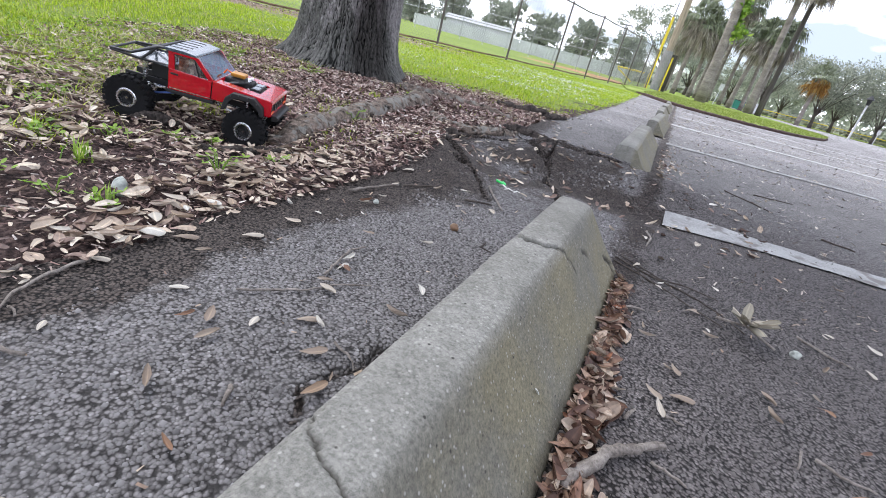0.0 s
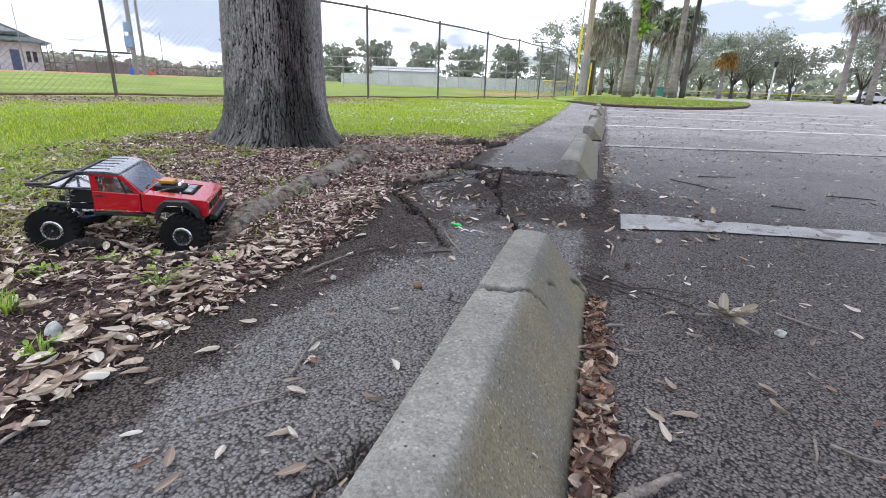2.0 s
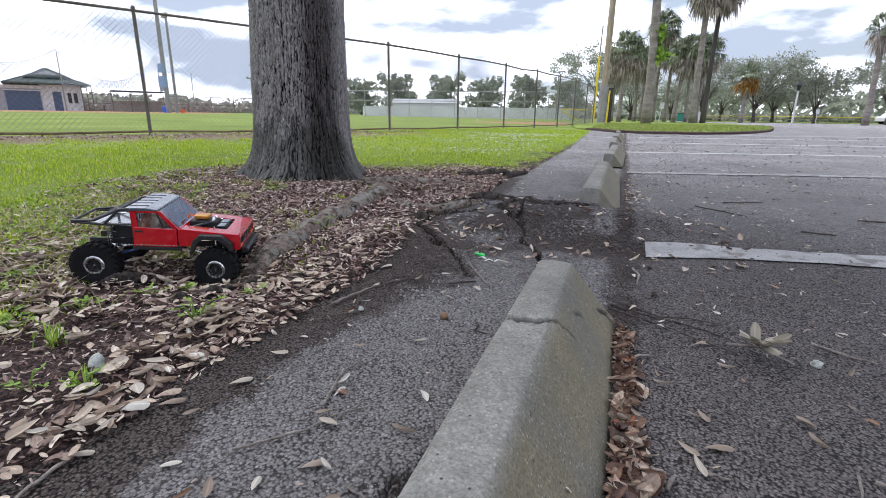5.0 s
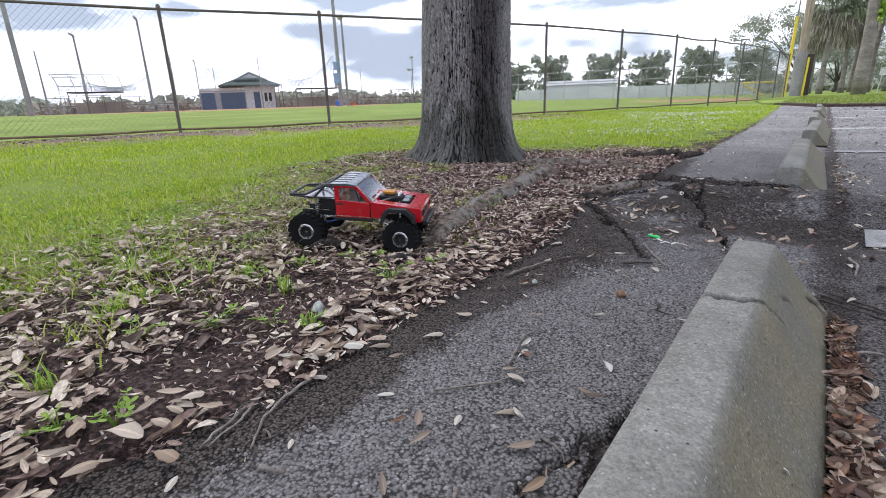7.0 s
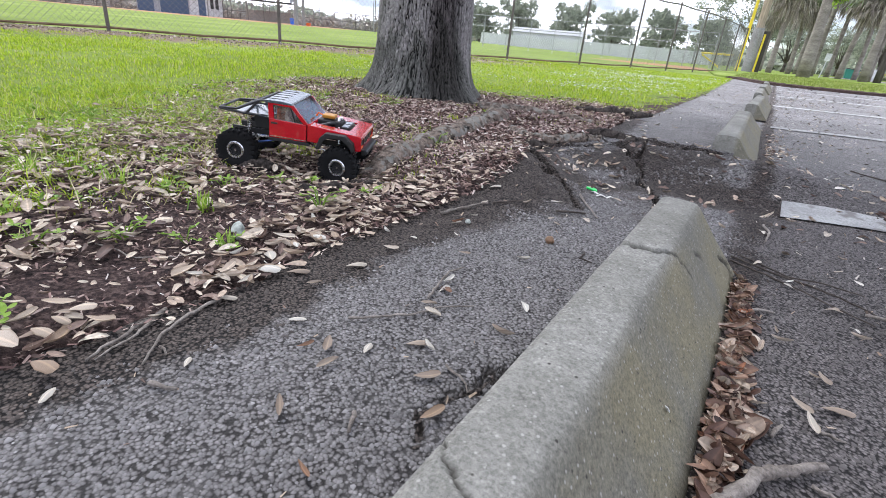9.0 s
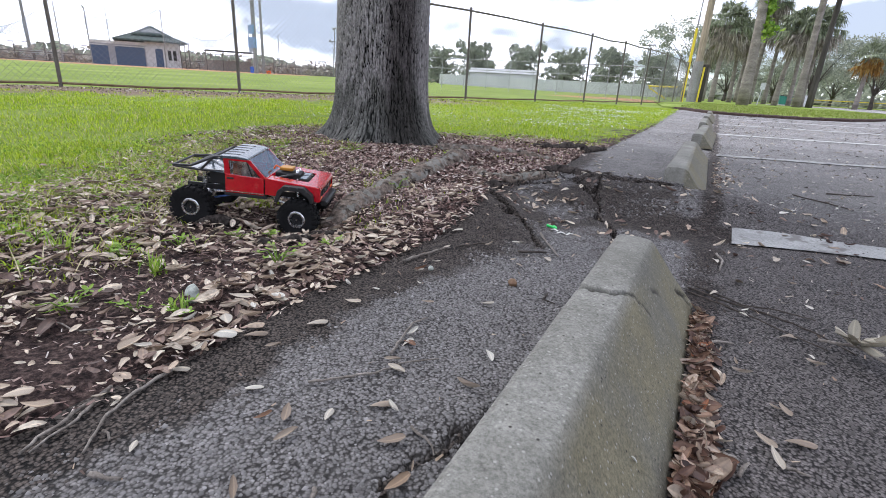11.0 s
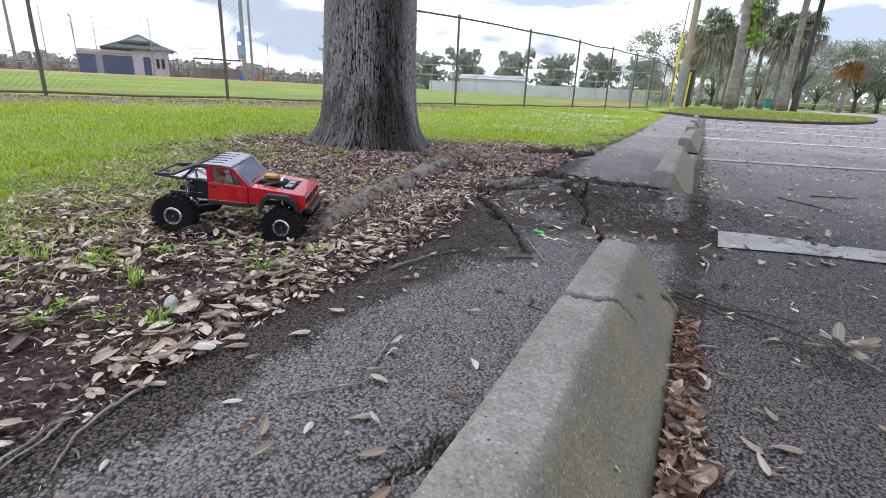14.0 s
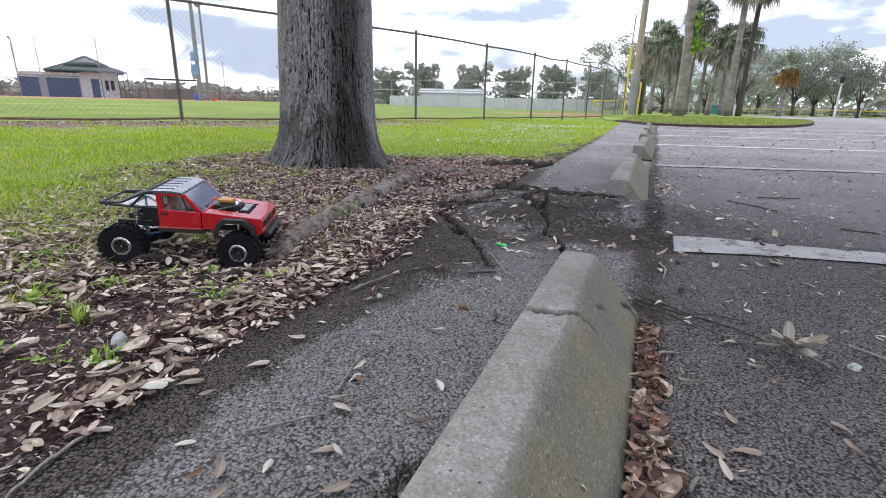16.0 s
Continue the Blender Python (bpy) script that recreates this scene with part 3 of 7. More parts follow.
CRACK_H = [(-0.175, 0.772), (-0.189, 0.797), (-0.207, 0.817), (-0.195, 0.832), (-0.188, 0.859), (-0.18, 0.879), (-0.172, 0.894), (-0.169, 0.929), (-0.169, 0.939)]
CRACKS = [(CRACK_H, 0.003, 0.012), (CRACK_A[:4], 0.008, 0.06), (CRACK_A[3:], 0.005, 0.025), (CRACK_B, 0.0042, 0.045), (CRACK_C, 0.0042, 0.04), (CRACK_D, 0.012, 0.05), (CRACK_E, 0.005, 0.04), (CRACK_F, 0.010, 0.015), (CRACK_G, 0.007, 0.04)]


def edge_x(y):
    for (y0, x0), (y1, x1) in zip(EDGE, EDGE[1:]):
        if y <= y1:
            return x0 + (x1 - x0) * max(0.0, (y - y0) / (y1 - y0))
    return EDGE[-1][1]


def to_line(x, y, line):
    """Distance to a line of points, and on which side of it (x, y) lies."""
    best, side = 9.0, 1.0
    for (x0, y0), (x1, y1) in zip(line, line[1:]):
        dx, dy = x1 - x0, y1 - y0
        t = min(1.0, max(0.0, ((x - x0) * dx + (y - y0) * dy) / (dx * dx + dy * dy)))
        d = math.hypot(x - x0 - t * dx, y - y0 - t * dy)
        if d < best:
            best, side = d, 1.0 if dx * (y - y0) - dy * (x - x0) > 0 else -1.0
    return best, side


def hump(x, y, cx, cy, sx, sy):
    return math.exp(-((x - cx) / sx) ** 2 - ((y - cy) / sy) ** 2)


def swell(x, y):
    """Asphalt and soil lifted by the roots: a mound split along one crack, and a plate that rises to a lip before the second wheel stop."""
    z = 0.0
    if 1.0 < y < 4.2 and -1.6 < x < 1.0:
        da, sa = to_line(x, y, CRACK_A)
        lift = 0.5 + 0.5 * max(-1.0, min(1.0, -sa * da / 0.018))
        z += 0.082 * math.exp(-((x + 0.60) / 0.21) ** 2 - ((y - 1.98) / (0.30 if y < 1.98 else 0.2)) ** 2) * (0.86 * lift + (1 - lift) * (0.25 + 0.75 * math.exp(-(da / 0.09) ** 2)))
        db, sb = to_line(x, y, CRACK_B)
        liftb = 0.5 + 0.5 * max(-1.0, min(1.0, sb * db / 0.05))
        lip = 2.56 + 0.03 * x
        z += 0.068 * math.exp(-((y - lip) / (0.11 if y > lip else 0.21)) ** 2) * math.exp(-((x + 0.06) / 0.42) ** 4) * (0.5 + 0.5 * liftb)
        z += 0.012 * liftb * math.exp(-(db / 0.12) ** 2) * step(1.9, 2.15, y)
        de, se = to_line(x, y, CRACK_E)
        z += 0.022 * (0.5 + 0.5 * max(-1.0, min(1.0, se * de / 0.015))) * math.exp(-(de / 0.16) ** 2) * step(0.25, 0.0, x) * step(-0.55, -0.4, x)
        z += 0.04 * hump(x, y, -0.70, 2.62, 0.2, 0.24)
        z += 0.03 * hump(x, y, -0.05, 3.0, 0.5, 0.4)
        z -= 0.022 * hump(x, y, -0.36, 2.02, 0.13, 0.18) + 0.020 * hump(x, y, 0.0, 2.2, 0.26, 0.12)
        z += 0.012 * nz(x, y, 5.5, 13) * hump(x, y, -0.3, 2.25, 0.4, 0.4)
    return z


def lot_z(x, y):
    z = swell(x, y) + 0.004 * nz(x, y, 1.7) + (0.0022 * nz(x, y, 11, 2) if y < 6 else 0)
    if 0.4 < y < 3.2 and x < 0.3:
        wx, wy = x + 0.026 * nz(x, y, 15, 3) + 0.014 * nz(x, y, 50, 5), y + 0.026 * nz(x, y, 15, 4) + 0.014 * nz(x, y, 50, 6)
        for line, w, deep in CRACKS:
            d, _ = to_line(wx, wy, line)
            if d < 3 * w:
                z -= deep * math.exp(-(d / w) ** 2)
    return z


TREE = Vector((-1.99, 3.34, 0.0))


def soil_z(x, y):
    """Height of the bare and grassy ground beside the asphalt."""
    d = math.hypot(x - TREE.x, y - TREE.y)
    z = 0.004 + swell(x, y) * 0.8 + 0.022 * math.exp(-(d / 1.1) ** 2) - 0.02 * hump(x, y, -0.95, 1.46, 0.16, 0.14)
    if d < 7:
        z += 0.012 * nz(x, y, 2.3, 8) + 0.010 * nz(x, y, 7, 9) + 0.006 * nz(x, y, 23, 10)
    z += 0.04 * step(1.5, 4.0, edge_x(y) - x) + 0.3 * step(-12, -55, x)
    return z


def lines_fine(stretches):
    out = []
    for a, b, n in stretches:
        out += list(np.linspace(a, b, n, endpoint=False))
    return out + [stretches[-1][1]]


def sheet(name, xs, ys, height, material, attrs):
    """A grid over xs(y) and ys with named values at its corners."""
    nx, ny = len(xs(0.0)), len(ys)
    co, vals = [], {k: [] for k in attrs}
    for y in ys:
        for x in xs(y):
            co.append((x, y, height(x, y)))
            for k, f in attrs.items():
                vals[k].append(f(x, y))
    i = np.arange(nx * ny).reshape(ny, nx)
    fc = np.stack([i[:-1, :-1], i[:-1, 1:], i[1:, 1:], i[1:, :-1]], -1).reshape(-1, 4)
    me = cloud(name, co, fc, material, True)
    for k, v in vals.items():
        me.attributes.new(k, "FLOAT", "POINT").data.foreach_set("value", np.array(v, np.float32))
    return new(name, me)


MULCH = [(0.2, -1.55), (0.95, -1.6), (1.2, -1.65), (1.9, -2.05), (2.4, -2.5), (3.1, -2.75), (3.6, -2.6), (3.85, -1.75), (4.1, -1.2), (4.6, -0.9), (6.3, -0.75), (9.0, -0.7)]


def mulch_x(y):
    for (y0, x0), (y1, x1) in zip(MULCH, MULCH[1:]):
        if y <= y1:
            return x0 + (x1 - x0) * max(0.0, (y - y0) / (y1 - y0))
    return -0.7


FENCE = [(-13.6, -7.6), (-12.75, -5.2), (-11.8, -2.7), (-10.75, -0.25), (-9.76, 2.25), (-8.78, 4.55), (-7.53, 6.78), (-6.38, 9.08), (-5.29, 11.42), (-4.45, 14.1), (-3.69, 16.6), (-3.06, 18.8), (-2.56, 21.3), (-2.18, 23.8), (-1.90, 27.0), (-1.68, 29.7)]


def bare(x, y):
    return 0.5 + max(-0.5, min(0.5, (x - mulch_x(y)) / 1.3)) if y < 9 else 0.0


def fence_gap(x, y):
    return to_line(x, y, FENCE)


def dirt(x, y):
    if not (-16 < x < 0 and -9 < y < 30):
        return 0.0
    d, side = fence_gap(x, y)
    return math.exp(-(d / (2.3 if side < 0 else 0.3)) ** 2) * step(15.0, 9.0, y)


def clay(x, y):
    d = math.hypot(x + 62, y - 34)
    band = step(26, 21, d) if x < -30 else 0.0
    warn = step(6.5, 3.5, math.hypot(x + 4.2, y - 31)) if y > 22 else 0.0
    return max(band, warn)


gx = lines_fine([(-420, -60, 10), (-60, -14, 16), (-14, -3.2, 40), (-3.2, -0.4, 160), (-0.4, 2, 6), (2, 420, 16)])
gy = lines_fine([(-400, -12, 10), (-12, 0.3, 14), (0.3, 4.2, 190), (4.2, 34, 60), (34, 100, 16), (100, 600, 8)])
ground = sheet("ground", lambda y: gx, gy, lambda x, y: soil_z(x, y) - 0.055 * step(-0.01, 0.06, x - edge_x(y)) - (0.03 if x > 3 else 0.0), SOIL, {"bare": bare, "dirt": dirt, "clay": clay})
tagged(ground, "dark leaf-strewn soil turning to green turf and mown field", "ground", kind="structure")

ly = lines_fine([(-9, 0.35, 12), (0.35, 1.5, 120), (1.5, 2.9, 300), (2.9, 3.1, 20), (3.1, 6, 60), (6, 20, 30), (20, 140, 20)])


def lot_xs(y):
    e = edge_x(y) + (0.03 * nz(0, y, 6, 11) + 0.02 * nz(0, y, 25, 12) if y < 20 else 0)
    return [e - 0.012, e + 0.004] + lines_fine([(e + 0.012, 0.35, 180), (0.35, 1.3, 50), (1.3, 6, 20), (6, 70, 14)])


def stain_shade(x, y):
    e = x - edge_x(y)
    s = 1.05 - e / (0.235 + 0.20 * hump(x, y, x, 1.8, 1, 0.4)) if y < 4 else 0.5 - e / 0.5
    if 0.4 < y < 3.2 and x < 0.3:
        for line, w, deep in CRACKS:
            s = max(s, 1.3 * math.exp(-(to_line(x, y, line)[0] / (w * 1.2)) ** 2))
    # heaved ground: dirt, and the shade of its slopes darkened in with it
    s = max(s, 0.85 * hump(x, y, -0.02, 2.2, 0.34, 0.2), 0.72 * hump(x, y, -0.5, 2.0, 0.28, 0.3), 0.68 * hump(x, y, -0.3, 2.4, 0.5, 0.35), 0.5 * hump(x, y, -0.25, 2.1, 0.55, 0.6))
    # darker strip along the bay-side foot of the wheel stops
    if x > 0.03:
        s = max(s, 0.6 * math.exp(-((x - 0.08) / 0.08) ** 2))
    return max(0.0, min(1.0, s))


def tone(x, y):
    """Browner, dirtier asphalt on the bay side of the wheel stop."""
    return 0.7 * step(0.0, 0.1, x) * (1 - 0.75 * step(0.6, 1.8, x)) * step(3.2, 2.2, y) * step(-1.2, 0.3, y)


def binder(x, y):
    """Where the stones stand out of the dark binder, close to the eye."""
    return max(step(3.25, 2.5, y) * step(1.05, 0.55, x), 0.2 * step(6.0, 3.0, y) * step(3.0, 0.8, x)) * step(0.0, 0.45, y)


def sky_sheen(x, y):
    """Grazing sky sheen put into the colour of the road past the bays, and a little of it on the far bays."""
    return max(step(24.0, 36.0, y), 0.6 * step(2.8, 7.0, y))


def cracked(x, y):
    if not (0.5 < y < 3.1 and x < 0.1):
        return 0.0
    wx, wy = x + 0.026 * nz(x, y, 15, 3) + 0.014 * nz(x, y, 50, 5), y + 0.026 * nz(x, y, 15, 4) + 0.014 * nz(x, y, 50, 6)
    return max([min(1.0, 1.15 * math.exp(-(to_line(wx, wy, line)[0] / (0.95 * w)) ** 2)) for line, w, deep in CRACKS])


lot = sheet("parking_lot", lot_xs, ly, lot_z, ASPHALT, {"stain_shade": stain_shade, "crack": cracked, "binder": binder, "tone": tone, "sky_sheen": sky_sheen})
# the broken edge turns down into the soil
me = lot.data
for i in range(len(ly)):
    k = i * len(lot_xs(0.0))
    me.vertices[k].co.z -= 0.05
tagged(lot, "worn grey asphalt parking lot heaved and cracked by tree roots", "parking lot", kind="structure")


# stall lines, each a thin worn coat of paint that follows the asphalt
def stall_line(x0, y0, x1, w, sl=0.31):
    n = max(8, int((x1 - x0) / 0.04)) if y0 < 6 else 12
    vs, fs = [], []
    for k in range(n + 1):
        x = x0 + (x1 - x0) * k / n
        for s in (-1, 1):
            y = y0 + sl * (x - x0) + s * w / 2 + (0.006 * nz(x, s, 9, 20) if y0 < 6 else 0)
            vs.append((x, y, lot_z(x, y) + 0.005))
    for k in range(n):
        fs.append((2 * k, 2 * k + 2, 2 * k + 3, 2 * k + 1))
    ob = new("stall_line", cloud("stall_line", vs, fs, PAINT if y0 < 6 else WHITEPAINT))
    return tagged(ob, "worn white painted stall line on the asphalt", "road marking", "stall lines", "structure")


stall_line(0.155, 2.225, 5.0, 0.145, 0.17)
for k, y0 in enumerate((4.72, 7.25, 9.8, 12.35, 14.9)):
    stall_line(0.10, y0, 5.2 + 1.3 * k, 0.15 if k else 0.13)

# grass island at the far end of the lot
ISLAND = [(-1.6, 19.0), (-0.85, 17.6), (-0.2, 15.7), (0.7, 15.1), (1.9, 15.5), (3.0, 16.7), (3.9, 18.4), (4.9, 21.0), (6.0, 25.2), (6.9, 31.0), (6.6, 44.0), (2.0, 54.0), (-3.0, 54.0), (-3.0, 30.0)]
bm = B()
low = [bm.verts.new((x, y, -0.02)) for x, y in ISLAND]
mid = [bm.verts.new((x, y, 0.06)) for x, y in ISLAND]
top = [bm.verts.new((x * 0.97 + 0.06, y * 0.985 + 0.5, 0.10)) for x, y in ISLAND]
for u, v in ((low, mid), (mid, top)):
    for k in range(len(u)):
        bm.faces.new((u[k], u[(k + 1) % len(u)], v[(k + 1) % len(u)], v[k]))
bm.faces.new(top)
isle = thing("grass_island", bm, SOIL, "raised grassy island at the end of the lot", "verge", kind="structure")
isle.data.attributes.new("bare", "FLOAT", "POINT").data.foreach_set("value", np.array([1.0 if v.co.z < 0.09 and v.co.x > -1.0 else 0.0 for v in isle.data.vertices], np.float32))
# grass beyond the lot and the road
bm = B()
VERGE = [(6, 80), (14, 78), (60, 74), (300, 80), (300, 300), (-20, 300), (-20, 56), (-3, 55), (2, 66)]
low = [bm.verts.new((x, y, -0.02)) for x, y in VERGE]
top = [bm.verts.new((x, y, 0.05)) for x, y in VERGE]
for k in range(len(low)):
    bm.faces.new((low[k], low[(k + 1) % len(low)], top[(k + 1) % len(low)], top[k]))
bm.faces.new(top)
thing("grass_verge", bm, SOIL, "grassy verge under the park trees beyond the road", "verge", kind="structure")


# ---- concrete wheel stops ----
def wheel_stop(length, high, tl, tr, bl, br, at):
    """Bevelled concrete bar along y from 0 to length; tl..br: its cross-section."""
    n = 12
    bm = B()
    prof = [(bl, 0.0), (bl * 0.9 + tl * 0.1, high * 0.25), (tl - 0.004, high * 0.9), (tl + 0.006, high - 0.001), ((tl + tr) / 2, high + 0.001), (tr - 0.008, high - 0.0015), (tr + 0.006, high * 0.93), (tr * 0.55 + br * 0.45, high * 0.53), (br - 0.006, high * 0.1), (br, 0.0)]
    rings = []
    for k in range(n + 1):
        y = length * k / n
        ring = []
        for j, (x, z) in enumerate(prof):
            lean = 0.045 * (1 - z / high) if k == n else (-0.02 * (1 - z / high) if k == 0 else 0.0)
            w = 0.0016
            ring.append(bm.verts.new((x + w * nz(y * 3, j, 3.0, 31), y + lean + w * nz(y, j * 5, 9, 33), z + w * nz(y * 3, j, 4.0, 32))))
        rings.append(ring)
    for u, v in zip(rings, rings[1:]):
        for j in range(len(prof) - 1):
            bm.faces.new((u[j], v[j], v[j + 1], u[j + 1]))
    bm.faces.new(rings[0])
    bm.faces.new(rings[-1][::-1])
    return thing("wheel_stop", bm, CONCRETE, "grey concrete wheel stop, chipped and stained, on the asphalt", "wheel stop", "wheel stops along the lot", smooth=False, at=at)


def cracked_stop():
    """The near wheel stop: the same bar on a fine grid, with real cracks and chips in its surface."""
    high, y0, length = 0.138, -0.25, 1.75
    prof = [(-0.112, 0.0), (-0.108, 0.04), (-0.100, 0.124), (-0.097, 0.133), (-0.089, 0.1375), (-0.063, 0.1385), (-0.040, 0.1372), (-0.031, 0.135), (-0.024, 0.128), (0.020, 0.066), (0.060, 0.014), (0.067, 0.006), (0.070, 0.0)]
    fine = []
    for (x0_, z0_), (x1_, z1_) in zip(prof, prof[1:]):
        n = max(1, int(math.hypot(x1_ - x0_, z1_ - z0_) / 0.003))
        fine += [(x0_ + (x1_ - x0_) * k / n, z0_ + (z1_ - z0_) * k / n) for k in range(n)]
    fine.append(prof[-1])
    rows = lines_fine([(y0, 0.45, 24), (0.45, 0.54, 10), (0.54, 0.70, 76), (0.70, 1.12, 84), (1.12, 1.26, 66), (1.26, 1.44, 24), (1.44, 1.5, 22)])
    cracks = [([(-0.11, 1.160), (-0.093, 1.172), (-0.075, 1.166), (-0.05, 1.172), (-0.03, 1.19)], 0.0058, 0.014), ([(-0.03, 1.19), (-0.012, 1.225), (0.004, 1.238)], 0.0018, 0.003),
              ([(-0.11, 0.69), (-0.092, 0.675), (-0.07, 0.655), (-0.045, 0.645), (-0.03, 0.638), (-0.008, 0.60), (0.02, 0.56)], 0.0018, 0.004), ([(0.035, 1.455), (0.052, 1.488), (0.066, 1.478)], 0.005, 0.008), ([(-0.004, 1.315), (0.008, 1.35)], 0.003, 0.004)]
    co, cr = [], []
    for y in rows:
        for k, (x, z) in enumerate(fine):
            a, b = fine[max(0, k - 1)], fine[min(len(fine) - 1, k + 1)]
            nx, nzz = -(b[1] - a[1]), b[0] - a[0]
            q = math.hypot(nx, nzz)
            wx, wy = x + 0.004 * noise.noise(Vector((x * 60, y * 60, z * 60 + 9))), y + 0.007 * noise.noise(Vector((x * 75, y * 75, z * 75))) + 0.003 * noise.noise(Vector((x * 190, y * 190, z * 190)))
            deep, dark = 0.0, 0.0
            for line, w, d in cracks:
                t, _ = to_line(wx, wy, line)
                ww = w * (0.7 + 0.9 * abs(nz(x, y, 45, 43)))
                if t < 3 * ww:
                    f = math.exp(-(t / ww) ** 2)
                    deep, dark = max(deep, d * f), max(dark, min(1.0, 1.25 * f))
            deep += 0.0012 * noise.noise(Vector((x * 9, y * 9, z * 9 + 40)))
            end = 0.045 * (1 - z / high) * step(1.30, 1.5, y)
            co.append((x - nx / q * deep, y + end, max(0.0, z - nzz / q * deep)))
            cr.append(dark)
    m, n = len(rows), len(fine)
    i = np.arange(m * n).reshape(m, n)
    quads = np.stack([i[:-1, :-1], i[1:, :-1], i[1:, 1:], i[:-1, 1:]], -1).reshape(-1, 4)
    stop = holder("wheel_stop", "cracked grey concrete wheel stop with leaves packed along its side", "wheel stop", "wheel stops along the lot")
    co, cr = np.array(co), np.array(cr, np.float32)
    mid = co[quads].mean(1)
    beyond = mid[:, 1] > np.interp(mid[:, 0], [-0.11, -0.075, -0.05, -0.03, 0.004, 0.07], [1.160, 1.168, 1.172, 1.19, 1.238, 1.27])
    for name, mask, row in (("bar", ~beyond, i[0]), ("broken_end", beyond, i[-1][::-1])):
        used = np.unique(quads[mask])
        index = np.zeros(len(co), int)
        index[used] = np.arange(len(used))
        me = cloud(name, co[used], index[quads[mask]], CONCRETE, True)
        bm = B()
        bm.from_mesh(me)
        bm.verts.ensure_lookup_table()
        bm.faces.new([bm.verts[index[k]] for k in row])
        bmesh.ops.recalc_face_normals(bm, faces=bm.faces)
        bm.to_mesh(me)
        bm.free()
        me.attributes.new("crack", "FLOAT", "POINT").data.foreach_set("value", cr[used])
        part(name, me, CONCRETE, stop, "end block cracked away from the bar" if name == "broken_end" else "")
    return stop


cracked_stop()
for k, (y, z, dx) in enumerate(((2.63, 0.032, 0.0), (5.08, 0.012, 0.0), (7.45, 0.006, -0.02), (9.85, 0.004, -0.03), (12.4, 0.0, -0.03))):
    wheel_stop(1.6, 0.110, -0.097, -0.024, -0.103, 0.066, pose(dx, y, z, -0.6 if k == 0 else 0, 0, (0.6, -0.8, 0.5, -0.6, 0.3)[k]))


# ---- the oak beside the lot ----
def oak_trunk(tall=5.2, nth=600, nzr=340):
    vs, ridge, wet, algae = [], [], [], []
    for i in range(nzr + 1):
        z = -0.06 + 1.5 * i / nzr if i < 0.9 * nzr else 1.29 + (tall - 1.29) * (i / nzr - 0.9) * 10
        zz = max(0.0, z)
        for j in range(nth):
            a = 2 * math.pi * j / nth
            r = 0.283 - 0.003 * zz + 0.045 * math.exp(-zz / 0.4) + 0.17 * math.exp(-zz / 0.10) * (0.8 + 0.5 * math.cos(5 * a + 0.7) * 0.75 + 0.35 * nz(math.cos(a), math.sin(a), 1.3, 50))
            ca, sa = math.cos(a), math.sin(a)
            # long plates between narrow furrows that fork and close, cut across by finer cracks
            w = 1.1 * noise.noise(Vector((ca * 2.0, sa * 2.0, z * 1.3)))
            jg = 0.2 * noise.noise(Vector((ca * 30.0, sa * 30.0, z * 24.0)))
            u = noise.voronoi(Vector((ca * 16.0 + w * 0.9 + jg, sa * 16.0 + w * 0.6 - jg, z * 3.6 + jg * 2.0)))[0]
            v = noise.voronoi(Vector((ca * 34.0 + w + jg, sa * 34.0 + jg, z * 17.0 + 4 + jg)))[0]
            f = min(1.0, 7.5 * (u[1] - u[0])) * (0.55 + 0.45 * min(1.0, 7.0 * (v[1] - v[0])))
            g = noise.noise(Vector((ca * 40.0, sa * 40.0, z * 34.0)))
            r += 0.015 * (f - 0.6) + 0.004 * g + 0.02 * noise.noise(Vector((ca * 1.4, sa * 1.4, z * 0.8)))
            sx, sy = 0.012 * zz * 0.81, 0.012 * zz * 0.58
            vs.append((r * ca + sx, r * sa + sy, z))
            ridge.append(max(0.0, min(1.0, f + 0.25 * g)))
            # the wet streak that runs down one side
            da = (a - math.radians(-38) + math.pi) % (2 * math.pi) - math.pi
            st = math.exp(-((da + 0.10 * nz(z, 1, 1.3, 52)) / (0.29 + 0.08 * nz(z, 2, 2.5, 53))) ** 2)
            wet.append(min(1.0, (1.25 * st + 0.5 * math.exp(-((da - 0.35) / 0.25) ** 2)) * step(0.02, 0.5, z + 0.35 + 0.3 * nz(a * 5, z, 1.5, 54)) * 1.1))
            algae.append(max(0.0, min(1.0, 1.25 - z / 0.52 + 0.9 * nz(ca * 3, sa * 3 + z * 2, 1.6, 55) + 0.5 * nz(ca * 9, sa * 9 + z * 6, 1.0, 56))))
    i = np.arange((nzr + 1) * nth).reshape(nzr + 1, nth)
    k = np.roll(i, -1, 1)
    fc = np.stack([i[:-1], k[:-1], k[1:], i[1:]], -1).reshape(-1, 4)
    me = cloud("trunk", vs, fc, BARK, True)
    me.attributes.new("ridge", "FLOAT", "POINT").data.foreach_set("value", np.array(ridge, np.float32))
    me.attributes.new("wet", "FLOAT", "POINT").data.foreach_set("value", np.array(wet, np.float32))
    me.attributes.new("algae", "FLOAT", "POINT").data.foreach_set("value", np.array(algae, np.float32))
    return me


rng = np.random.default_rng(5)


